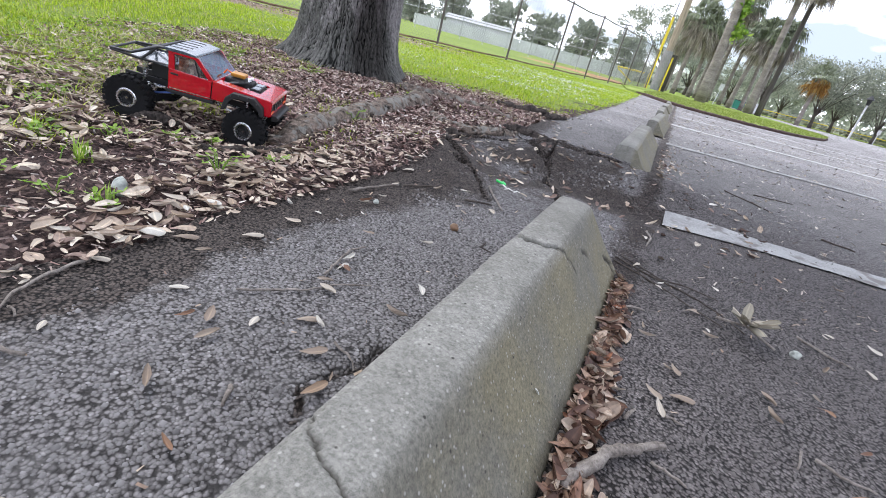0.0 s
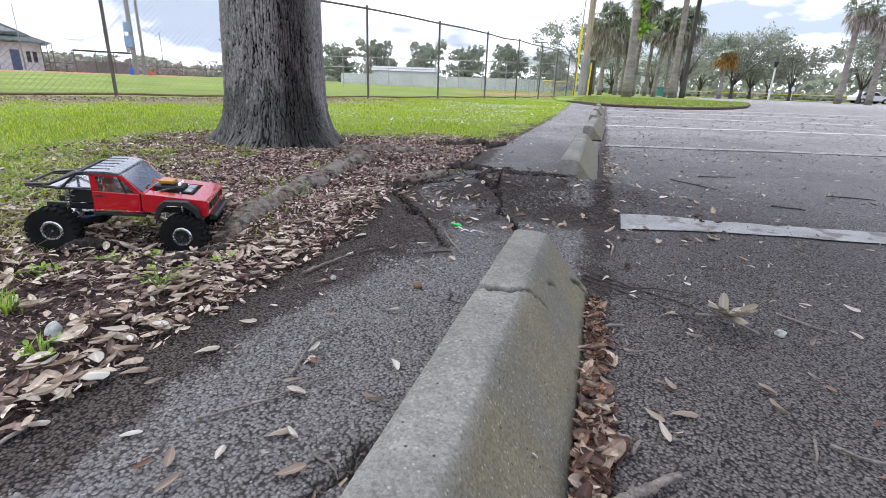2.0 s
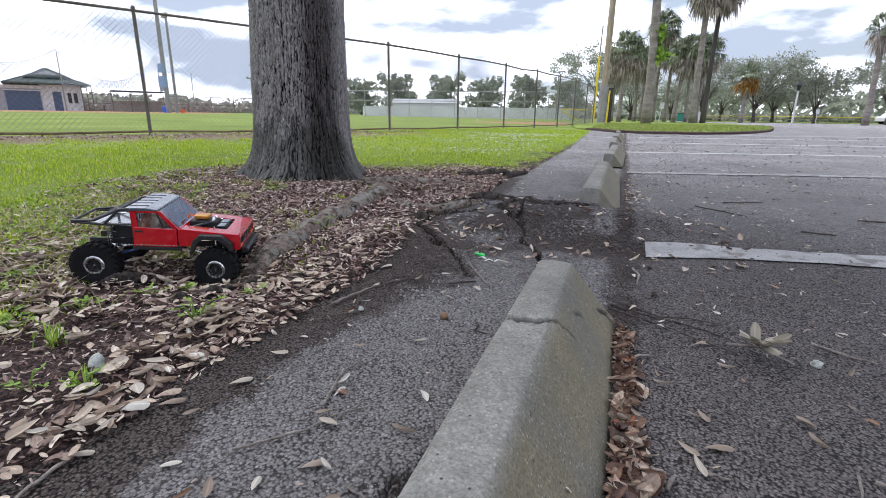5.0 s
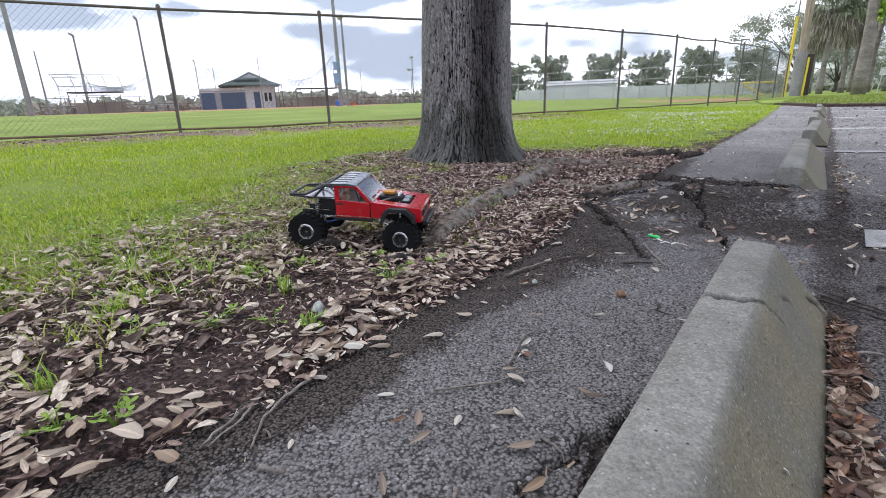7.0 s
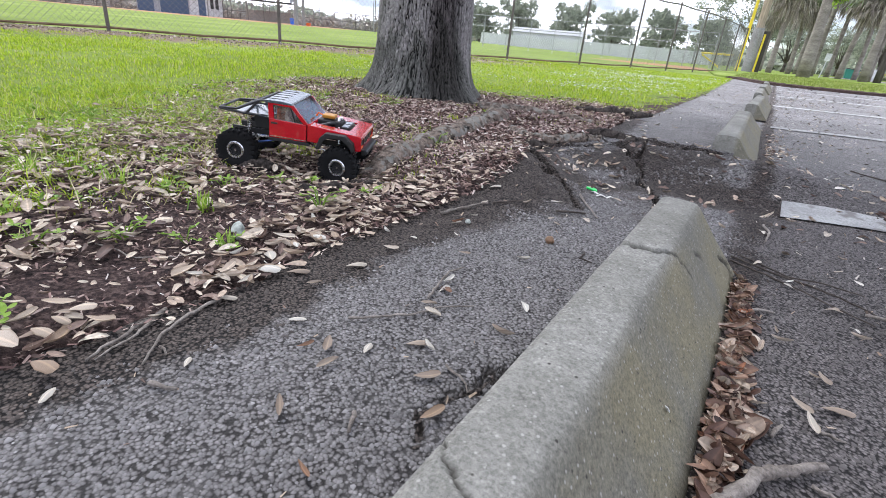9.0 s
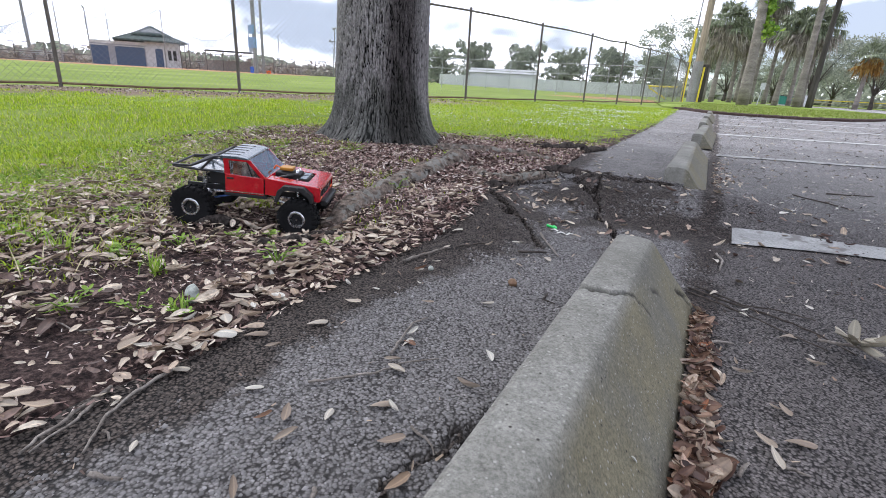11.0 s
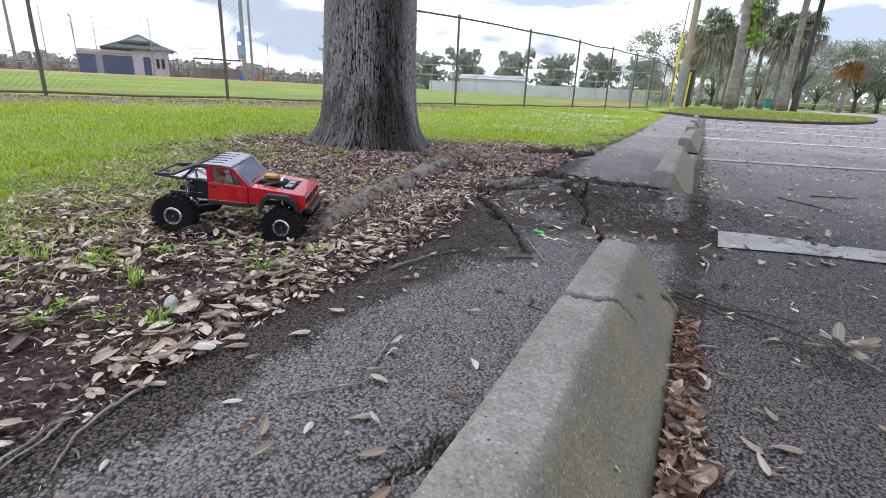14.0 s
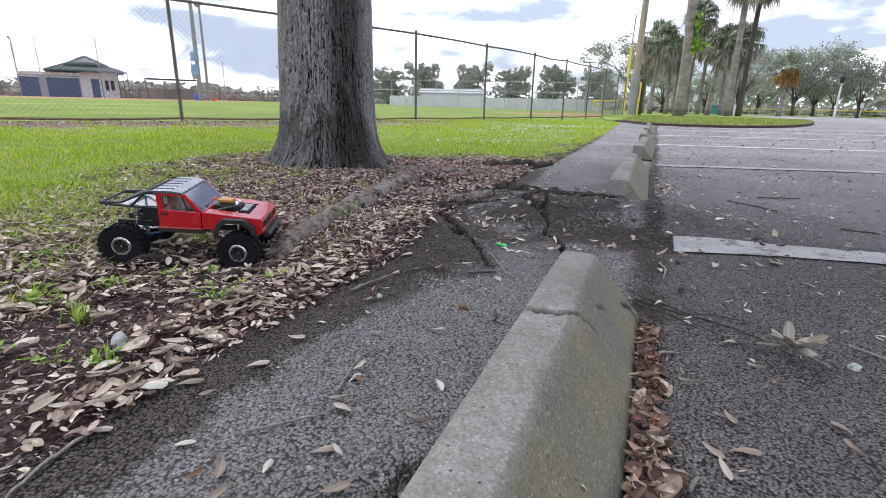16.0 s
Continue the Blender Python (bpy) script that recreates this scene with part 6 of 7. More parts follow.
    part("hood_plate", box(B(), (0.152, 0, top(0.152) + 0.001), (0.026, 0.084, 0.002), pose(0, 0, 0, 0, 0, 0), 0.0006), BLACKPLASTIC, hood, "black plate")
    for s in (-1, 1):
        part("hood_scoop", box(B(), (0.152, s * 0.021, top(0.152) + 0.0028), (0.020, 0.034, 0.0015), pose(0, 0, 0, 0, 0, 0), 0.0005), ROOFGREY, hood, "bright ribbed plate")
    # nose
    part("nose_panel", prism(B(), [(0.200, 0.150), (0.2125, 0.157), (0.2165, 0.150), (0.2165, 0.146), (0.202, 0.146)], 2 * hw), RED, T)
    part("valance", box(B(), (0.209, 0, 0.1175), (0.014, 2 * hw, 0.009), None, 0.001), RED, T)
    grille = part("grille", box(B(), (0.208, 0, 0.134), (0.010, 0.118, 0.026), None, 0.001), BLACKPLASTIC, T, "black grille with bright slats")
    for k in range(9):
        part("slat", box(B(), (0.2145, -0.048 + 0.012 * k, 0.134), (0.002, 0.0035, 0.021), None, 0.0005), CHROME if k % 2 else BLACKMETAL, grille)
    part("grille_rim", box(B(), (0.2145, 0, 0.1468), (0.003, 0.118, 0.002)), CHROME, grille)
    for s in (-1, 1):
        part("headlight", box(B(), (0.209, s * 0.074, 0.134), (0.008, 0.024, 0.018), None, 0.001), BLACKMETAL, T, "dark square headlight")
        part("headlight_surround", prism(B(), [(0.204, 0.122), (0.216, 0.122), (0.2165, 0.147), (0.204, 0.147)], 0.006, Matrix.Translation((0, s * 0.091, 0))), RED, T)
        part("turn_signal", box(B(), (0.2145, s * 0.077, 0.1215), (0.004, 0.030, 0.005), None, 0.0008), ORANGE, T, "orange lens")
    bump = part("front_bumper", prism(B(), [(0.214, 0.096), (0.232, 0.098), (0.234, 0.108), (0.228, 0.113), (0.214, 0.113)], 0.150, None, 0.002), BLACKPLASTIC, T)
    part("winch", rod(B(), (0.222, -0.03, 0.104), (0.222, 0.03, 0.104), 0.009, n=10), CHROME, bump)
    # engine
    eng = part("engine", box(B(), (0.100, 0, 0.160), (0.075, 0.052, 0.030), None, 0.004), BLACKPLASTIC, T, "black toy engine")
    part("blower", box(B(), (0.094, 0, 0.186), (0.040, 0.036, 0.013), None, 0.003), GOLD, eng, "gold block")
    for y, r in ((-0.012, 0.0105), (0.014, 0.0075)):
        part("pulley", lathe(B(), [(0.0, 0.003), (r * 0.4, 0.003), (r * 0.5, 0.001), (r * 0.8, 0.001), (r, 0.003), (r, -0.003), (0.0, -0.003)], 16, Matrix.Translation((0.128, y, 0.178)) @ pose(0, 0, 0, 0, 0, -90)), CHROME, eng)
    for s in (-1, 1):
        part("header", tube(B(), [(0.115, s * 0.024, 0.168), (0.105, s * 0.040, 0.170), (0.080, s * 0.042, 0.160)], [0.005] * 3, 8), BLACKMETAL, eng)
    part("engine_hose", tube(B(), [(0.074, -0.008, 0.188), (0.062, -0.012, 0.196), (0.055, -0.012, 0.182)], [0.003] * 3, 8), ORANGE, eng)
    part("engine_bay", box(B(), (0.112, 0, 0.138), (0.116, 0.110, 0.02)), BLACKPLASTIC, T)
    # bed, roll cage
    part("bed_plate", box(B(), (-0.122, 0, 0.166), (0.110, 0.150, 0.003), None, 0.001), ROOFGREY, T, "grey bed plate")
    part("rear_box", box(B(), (-0.105, 0, 0.138), (0.05, 0.08, 0.04), None, 0.004), BLACKPLASTIC, T)
    for s in (-1, 1):
        y = s * 0.076
        part("cage_tube", tube(B(), [(-0.070, y, 0.228), (-0.098, y, 0.222), (-0.165, y, 0.180), (-0.222, y * 0.9, 0.174)], [0.0042] * 4, 8), BLACKMETAL, T, "black cage tube")
        part("cage_tube", tube(B(), [(-0.070, y * 0.9, 0.168), (-0.145, y, 0.168), (-0.222, y * 0.9, 0.170)], [0.0042] * 3, 8), BLACKMETAL, T)
        part("cage_tube", rod(B(), (-0.100, y, 0.221), (-0.140, y, 0.168), 0.0038, n=8), BLACKMETAL, T)
        part("shock_tower", box(B(), (-0.140, s * 0.05, 0.145), (0.012, 0.006, 0.05), None, 0.001), CHROME, T)
    for x, z in ((-0.100, 0.221), (-0.165, 0.181), (-0.222, 0.173)):
        part("cage_bar", rod(B(), (x, -0.076 if x > -0.2 else -0.068, z), (x, 0.076 if x > -0.2 else 0.068, z), 0.0040, n=8), BLACKMETAL, T)
    part("cage_brace", tube(B(), [(-0.100, -0.07, 0.221), (-0.165, 0.07, 0.181)], [0.0034] * 2, 8), BLACKMETAL, T)
    part("cage_brace", tube(B(), [(-0.100, 0.07, 0.221), (-0.165, -0.07, 0.181)], [0.0034] * 2, 8), BLACKMETAL, T)
    for k in range(9):
        part("louvre_bar", box(B(), (-0.066, -0.064 + 0.016 * k, 0.202), (0.003, 0.007, 0.05), None, 0.0006), BLACKPLASTIC, T)
    part("cab_floor", box(B(), (0.0, 0, 0.126), (0.12, 0.17, 0.006)), BLACKPLASTIC, T)
    part("dashboard", box(B(), (0.042, 0, 0.160), (0.022, 0.165, 0.018), None, 0.003), BLACKPLASTIC, T)
    for s in (-1, 1):
        seat = box(B(), (-0.015, s * 0.042, 0.140), (0.05, 0.05, 0.016), None, 0.004)
        box(seat, (-0.044, s * 0.042, 0.172), (0.012, 0.048, 0.06), None, 0.004)
        part("seat", seat, ORANGE if s < 0 else BLACKPLASTIC, T, "moulded toy seat")
    part("steering_wheel", lathe(B(), [(0.012, 0.0), (0.014, 0.0015), (0.016, 0.0), (0.014, -0.0015), (0.012, 0.0)], 16, Matrix.Translation((0.024, 0.042, 0.176)) @ pose(0, 0, 0, 0, 0, 65)), BLACKPLASTIC, T)
    # the shell sits low over the chassis, with a shallow cab
    for ob in T.children_recursive:
        if ob.name.split(".")[0] not in RUNNING_GEAR:
            for v in ob.data.vertices:
                v.co.z += -0.009 - 0.2 * max(0.0, v.co.z - 0.168)
    return T


TRUCK_AT = pose(-1.124, 1.468, -0.002, 3.2, 4.0, 30.0) @ Matrix.Diagonal((0.937, 0.937, 0.937, 1))
truck = build_truck(TRUCK_AT)
bm = B()
bmesh.ops.create_icosphere(bm, subdivisions=2, radius=0.013, matrix=Matrix.Translation((0, 0, 0.055)))
lathe(bm, [(0.0, 0.0), (0.016, 0.002), (0.018, 0.025), (0.012, 0.042), (0.006, 0.046), (0.0, 0.046)], 12, pose(0, 0, 0, 90))
thing("doll", bm, DOLL, "small plain doll sitting in the toy truck", "doll", smooth=True, at=TRUCK_AT @ pose(-0.016, -0.042, 0.136))


# ---- leaves, twigs and weeds ----
def leaf_grid(length=1.0, width=0.36, curl=0.35, bend=0.12, twist=0.0, rows=9, across=2):
    """Corners and faces of one leaf, tip along x, unit length, its blade rolled by curl radians and bowed by bend."""
    vs, fs = [], []
    for i in range(rows):
        t = 0.5 - 0.5 * math.cos(math.pi * i / (rows - 1))
        w = width / 2 * max(0.03, (math.sin(math.pi * t ** 1.15) ** 0.5) * (0.82 + 0.25 * t)) * (1 + 0.07 * math.sin(19 * t + 3 * curl))
        roll = curl * (0.6 + 0.6 * t)
        for j in range(-across, across + 1):
            a = roll * j / across
            k = 1e-3 if abs(roll) < 1e-3 else roll
            y, z = w * math.sin(a) / k, abs(w) * (1 - math.cos(a)) / k
            vs.append(((t - 0.5) * length, y, z + bend * (2 * t - 1) ** 2 * 0.5 + twist * y * (t - 0.5)))
    m = 2 * across + 1
    for i in range(rows - 1):
        for j in range(m - 1):
            k = m * i + j
            fs.append((k, k + m, k + m + 1, k + 1))
    return np.array(vs), np.array(fs)


SHAPES = [(0.46, 0.7, 0.16, 0.5), (0.42, 1.4, 0.28, 0.9), (0.52, -0.8, -0.2, 0.5), (0.5, 2.0, 0.38, -1.0), (0.38, 0.5, -0.18, 1.3), (0.58, 1.1, 0.1, -0.6)]
LEAF_KINDS = [leaf_grid(1, *k) for k in SHAPES]
SMALL_KINDS = [leaf_grid(1, *k, rows=6, across=1) for k in SHAPES]


def ribbed(me, n):
    """Marks the midrib of each of n leaves in a mesh of whole leaves."""
    per = len(me.vertices) // n
    m = 5 if per == 45 else 3
    me.attributes.new("rib", "FLOAT", "POINT").data.foreach_set("value", np.tile(1 - np.abs(np.linspace(-1, 1, m)), per // m * n).astype(np.float32))
    return me


rng = np.random.default_rng(77)


def turned(n, tilt):
    """n matrices: any turn about z after a tilt of about that many radians."""
    a = rng.uniform(0, 2 * np.pi, n)
    p, r = rng.normal(size=n) * tilt, rng.normal(size=n) * tilt
    ca, sa, cp, sp, cr, sr = np.cos(a), np.sin(a), np.cos(p), np.sin(p), np.cos(r), np.sin(r)
    z = np.zeros(n)
    o = np.ones(n)
    rz = np.stack([ca, -sa, z, sa, ca, z, z, z, o], 1).reshape(n, 3, 3)
    ry = np.stack([cp, z, sp, z, o, z, -sp, z, cp], 1).reshape(n, 3, 3)
    rx = np.stack([o, z, z, z, cr, -sr, z, sr, cr], 1).reshape(n, 3, 3)
    return rz @ ry @ rx


def scatter(name, places, sizes, tilt, material, label, category="fallen leaves", kinds=None):
    """One mass of leaves of several shapes at the given places."""
    kinds = kinds or LEAF_KINDS
    allv, allf, base = [], [], 0
    which = rng.integers(0, len(kinds), len(places))
    for k in range(len(kinds)):
        pk, sk = places[which == k], sizes[which == k]
        v, f = kinds[k]
        m = turned(len(pk), tilt)
        w = np.einsum("nij,kj->nki", m, v) * sk[:, None, None] + pk[:, None, :]
        allv.append(w.reshape(-1, 3))
        allf.append((f[None] + (np.arange(len(pk)) * len(v))[:, None, None] + base).reshape(-1, 4))
        base += w.shape[0] * w.shape[1]
    me = ribbed(cloud(name, np.concatenate(allv), np.concatenate(allf), material, True), len(places))
    return tagged(new(name, me), label, category, kind="stuff")


def chips(name, places, sizes, material, label, wide=1.0):
    """Flat shards, one quad each."""
    n = len(places)
    m = turned(n, 0.35)
    quad = np.array([(-0.5, -0.12, 0), (0.5, -0.08, 0.05), (0.46, 0.13, 0), (-0.5, 0.15, 0.06)]) * [1.0, wide, 1.0]
    if wide > 1:
        quad = np.array([(-0.5, -0.03, 0), (0.12, -0.24, 0.05), (0.5, 0.04, 0), (-0.08, 0.22, 0.08)])
    w = np.einsum("nij,kj->nki", m, quad) * sizes[:, None, None] + places[:, None, :]
    f = np.arange(4 * n).reshape(n, 4)
    ob = new(name, cloud(name, w.reshape(-1, 3), f, material))
    return tagged(ob, label, "mulch", kind="stuff")


def wanted(n, x0, x1, y0, y1, chance, lift):
    """Random ground places kept by chance(x, y)."""
    out = []
    for x, y, c in zip(rng.uniform(x0, x1, n), rng.uniform(y0, y1, n), rng.uniform(0, 1, n)):
        if c < chance(x, y):
            out.append((x, y, ground_at(x, y) + lift))
    return np.array(out)


def off_trunk(x, y):
    return math.hypot(x - TREE.x, y - TREE.y) > 0.42


WHEELS = [(TRUCK_AT @ Vector((a, b, 0))).to_2d() for a in (-0.155, 0.155) for b in (-0.104, 0.104)]


def litter_chance(x, y):
    e = edge_x(y) - x
    if any(math.hypot(x - a, y - b) < 0.055 for a, b in WHEELS):
        return 0.0
    if e < -0.035 or not off_trunk(x, y):
        return 0.0
    patch = 0.52 + 1.2 * nz(x, y, 2.1, 70) + 1.2 * nz(x, y, 6.5, 71)
    rim = math.exp(-((e - 0.05) / 0.12) ** 2)
    return step(-0.6, 0.1, y) * max(0.0, min(1.0, bare(x, y) * 1.1 * (0.1 + 0.75 * patch) + 0.6 * step(0.12, 0.3, bare(x, y)) * step(-1.0, -1.3, x) * (0.6 + nz(x, y, 4, 72)) + 0.42 * rim * (0.9 + 1.6 * nz(x, y, 5.0, 73)) + 0.8 * hump(x, y, -1.2, 1.2, 0.35, 0.42) - 0.7 * hump(x, y, -1.7, 2.8, 0.75, 0.95) - 0.3 * hump(x, y, -0.88, 0.84, 0.2, 0.17) - 0.4 * hump(x, y, -0.85, 1.75, 0.28, 0.4) - 0.95 * hump(x, y, -0.735, 0.735, 0.1, 0.11)))


p = wanted(19000, -2.9, -0.55, -0.6, 4.6, litter_chance, 0.008)
p[:, 2] += rng.uniform(0, 0.010, len(p))
scatter("leaf_litter", p, 0.012 + 0.026 * rng.uniform(0, 1, len(p)) ** 1.4, 0.16, LITTER, "thick litter of dry tan oak leaves on dark soil", kinds=SMALL_KINDS)
p = wanted(3400, -1.9, -0.6, 0.35, 2.0, lambda x, y: litter_chance(x, y) * 0.75, 0.01)
p[:, 2] += rng.uniform(0, 0.008, len(p))
scatter("leaf_litter", p, 0.018 + 0.034 * rng.uniform(0, 1, len(p)) ** 1.3, 0.2, LITTER, "loose dry leaves lying over the litter")
p = wanted(110000, -2.9, -0.55, -0.6, 4.6, lambda x, y: bare(x, y) * (edge_x(y) - x > -0.03) * off_trunk(x, y) * (0.8 + 0.2 * step(1.3, 2.2, y)) * (1 - 0.8 * hump(x, y, -0.75, 0.74, 0.13, 0.14)) * step(-0.6, 0.1, y), 0.005)
p[:, 2] += rng.uniform(0, 0.008, len(p))
chips("mulch_chips", p, rng.uniform(0.005, 0.017, len(p)) * np.clip(p[:, 1] / 1.2, 0.8, 2.2), CHIPS, "reddish brown bark mulch and crumbled leaves round the oak")


# the aggregate that stands proud of the worn asphalt
def grit(x0, x1, y0, y1, pitch):
    """Low five-sided domes packed on a jittered grid, each cut off at the soil and the wheel stop."""
    xs, ys = np.meshgrid(np.arange(x0, x1, pitch), np.arange(y0, y1, pitch))
    xs[1::2] += pitch / 2
    xs, ys = xs.ravel(), ys.ravel()
    xs = xs + rng.uniform(-0.36, 0.36, len(xs)) * pitch
    ys = ys + rng.uniform(-0.36, 0.36, len(ys)) * pitch
    spots, damp = [], []
    for x, y in zip(xs, ys):
        if x > edge_x(y) + 0.01 and not (-0.108 < x < 0.066 and y < 1.5) and nz(x, y, 90, 98) > -0.55 and rng.uniform(0, 1) < 0.24 * step(3.25, 2.5, y) * step(1.05, 0.55, x):
            spots.append((x, y, lot_z(x, y) - 0.0009))
            s = stain_shade(x, y) + 0.3 * nz(x, y, 9, 96) + 0.25 * nz(x, y, 40, 95)
            damp.append(max(0.9 * tone(x, y), min(1.0, max(0.0, (s - 0.42) / 0.16))))
    spots, damp = np.array(spots), np.array(damp)
    n = len(spots)
    a = rng.uniform(0, 6.283, (n, 1)) + np.arange(5) * 1.2566 + rng.uniform(-0.25, 0.25, (n, 5))
    r = pitch * np.clip(rng.lognormal(-0.3, 0.25, (n, 1)), 0.35, 1.3) * rng.uniform(0.72, 1.25, (n, 5))
    h = r.mean(1, keepdims=True) * rng.uniform(0.4, 1.25, (n, 1))
    ring = np.stack([r * np.cos(a), r * np.sin(a), np.zeros((n, 5))], -1)
    tip = np.stack([pitch * rng.uniform(-0.25, 0.25, (n, 1)), pitch * rng.uniform(-0.25, 0.25, (n, 1)), h], -1)
    v = np.concatenate([ring, tip], 1) + spots[:, None, :]
    k = np.arange(5)
    j = (k + 1) % 5
    f = np.stack([k, j, np.full(5, 5)], 1)
    me = cloud("asphalt_stones", v.reshape(-1, 3), (f[None] + (np.arange(n) * 6)[:, None, None]).reshape(-1, 3), GRIT, True)
    me.attributes.new("stain_shade", "FLOAT", "POINT").data.foreach_set("value", np.repeat(damp, 6).astype(np.float32))
    # 0 at the foot, 1 at the tip, for the painted shading of the stone
    me.attributes.new("painted_relief", "FLOAT", "POINT").data.foreach_set("value", np.tile(np.array([0, 0, 0, 0, 0, 1], np.float32), n))
    return tagged(new("asphalt_stones", me), "grey stones of the worn asphalt surface", "asphalt", kind="stuff")


grit(-0.66, 0.9, 0.45, 1.35, 0.0041)
grit(-0.72, 1.05, 1.35, 2.2, 0.0051)
grit(-0.74, 1.05, 2.2, 3.25, 0.0075)

p = wanted(9000, -1.9, -0.58, 0.38, 2.6, lambda x, y: 0.6 * (edge_x(y) - x > -0.04) * (0.45 + 0.9 * nz(x, y, 4, 99)) * min(1.0, bare(x, y) * 1.6), 0.007)
p[:, 2] += rng.uniform(0, 0.006, len(p))
scatter("leaf_fragments", p, rng.uniform(0.008, 0.02, len(p)), 0.3, LITTER, "broken bits of dry leaf over the dark soil", kinds=SMALL_KINDS)
CRUMB = by_random("leaf_crumbs", [(0.0, (0.03, 0.022, 0.018)), (0.45, (0.09, 0.065, 0.05)), (0.6, (0.3, 0.25, 0.2)), (1.0, (0.55, 0.51, 0.45))], 0.8)


# leaves blown over the asphalt
def lot_chance(x, y):
    e = x - edge_x(y)
    if e < 0.02 or (-0.13 < x < 0.08 and (y < 1.6 or 2.6 < y < 4.3)):
        return 0.0
    return min(1.0, 0.16 + 0.5 * math.exp(-e / 0.16) * (y < 6) + 0.35 * math.exp(-((x - 0.3) / 0.25) ** 2) * (y > 2.6) + 0.25 * (y > 2.4))


p = wanted(5200, -0.9, 5.5, 1.55, 12.0, lot_chance, 0.007)
scatter("scattered_leaves", p, rng.uniform(0.014, 0.042, len(p)), 0.2, PALEBITS, "dry leaves scattered over the asphalt", kinds=SMALL_KINDS)
p = wanted(1500, -0.75, 1.6, 0.45, 3.0, lambda x, y: 0.5 * lot_chance(x, y) + 0.15, 0.004)
chips("leaf_crumbs", p[(p[:, 0] > 0.08) | (p[:, 0] < -0.12)], rng.uniform(0.004, 0.014, len(p[(p[:, 0] > 0.08) | (p[:, 0] < -0.12)])), LITTER, "small crumbs of leaf and twig on the asphalt")
for area, count, small in (((0.09, 3.0, 1.5, 5.0), 2600, 0.012), ((0.09, 6.0, 4.0, 16.0), 3600, 0.018)):
    p = wanted(count, *area, lambda x, y: 0.35 + 0.8 * nz(x, y, 3, 97) + 0.5 * math.exp(-((x - 0.4) / 0.4) ** 2), 0.004)
    chips("leaf_crumbs", p, rng.uniform(0.4, 1.2, len(p)) * small * (1 + 0.12 * p[:, 1]), CRUMB, "dark and pale crumbs of leaf and bark on the asphalt")
p = wanted(420, -0.8, 0.5, 1.95, 2.75, lambda x, y: 0.75 if x < -0.3 else 0.35, 0.004)
scatter("leaf_drift", p, rng.uniform(0.02, 0.045, len(p)), 0.3, LITTER, "dry leaves caught among the cracks and roots")
# leaves packed along the near wheel stop
n = 1150
yy = rng.uniform(0.45, 1.5, n)
xx = 0.078 + np.abs(rng.normal(size=n)) * 0.026 * (1.35 - 0.65 * yy)
pile = np.stack([xx, yy, 0.005 + np.maximum(0, 0.024 - (xx - 0.07) * 0.5) * (1.4 - 0.75 * yy) * rng.uniform(0, 1, n)], 1)
PILE = by_random("brown_leaf_pile", [(0.0, (0.04, 0.022, 0.018)), (0.3, (0.13, 0.07, 0.05)), (0.5, (0.25, 0.15, 0.1)), (0.7, (0.36, 0.27, 0.205)), (0.9, (0.5, 0.43, 0.35)), (1.0, (0.3, 0.11, 0.05))], 0.6, True, 150, 0.1, rib=True)
scatter("leaf_drift", pile, rng.uniform(0.016, 0.036, n) * (1.35 - 0.25 * yy) * rng.choice([0.7, 1.0, 1.3], n), 0.42, PILE, "brown curled leaves packed along the concrete")
n = 110
yy = rng.uniform(2.75, 4.2, n)
xx = 0.085 + np.abs(rng.normal(size=n)) * 0.06
scatter("leaf_drift", np.stack([xx, yy, np.array([lot_z(a, b) for a, b in zip(xx, yy)]) + rng.uniform(0.004, 0.012, n)], 1), rng.uniform(0.014, 0.03, n), 0.3, LITTER, "brown leaves gathered beside a wheel stop")
LEAF_MESH = []
for v, f in LEAF_KINDS:
    LEAF_MESH.append(ribbed(cloud("fallen_leaf", v, f, LEAF, True), 1))
BROWN = by_random("brown_dry_leaf", [(0.0, (0.13, 0.062, 0.035)), (0.5, (0.24, 0.135, 0.08)), (1.0, (0.33, 0.22, 0.14))], 0.6, False, 160, 0.1, rib=True)
BROWN_MESH = [ribbed(cloud("fallen_leaf", v, f, BROWN, True), 1) for v, f in LEAF_KINDS]
TANLEAF = by_random("tan_dry_leaf", [(0.0, (0.25, 0.17, 0.11)), (0.5, (0.38, 0.3, 0.225)), (1.0, (0.5, 0.42, 0.34))], 0.65, False, 160, 0.1, rib=True)
TAN_MESH = [ribbed(cloud("fallen_leaf", v, f, TANLEAF, True), 1) for v, f in LEAF_KINDS]
rr = random.Random(9)


def one_leaf(x, y, turn, size, meshes, label, z=0.0, wide=1.0):
    k = rr.randrange(6)
    ob = new("fallen_leaf", meshes[k])
    ob.matrix_basis = pose(x, y, ground_at(x, y) + 0.0055 + z + (0.1 * size if k == 2 else 0.02 * size), rr.uniform(-6, 6), rr.uniform(-6, 6), turn) @ Matrix.Diagonal((size, size * rr.uniform(0.65, 0.95) * wide, size, 1))
    return tagged(ob, label, "leaf", "leaves on the asphalt")


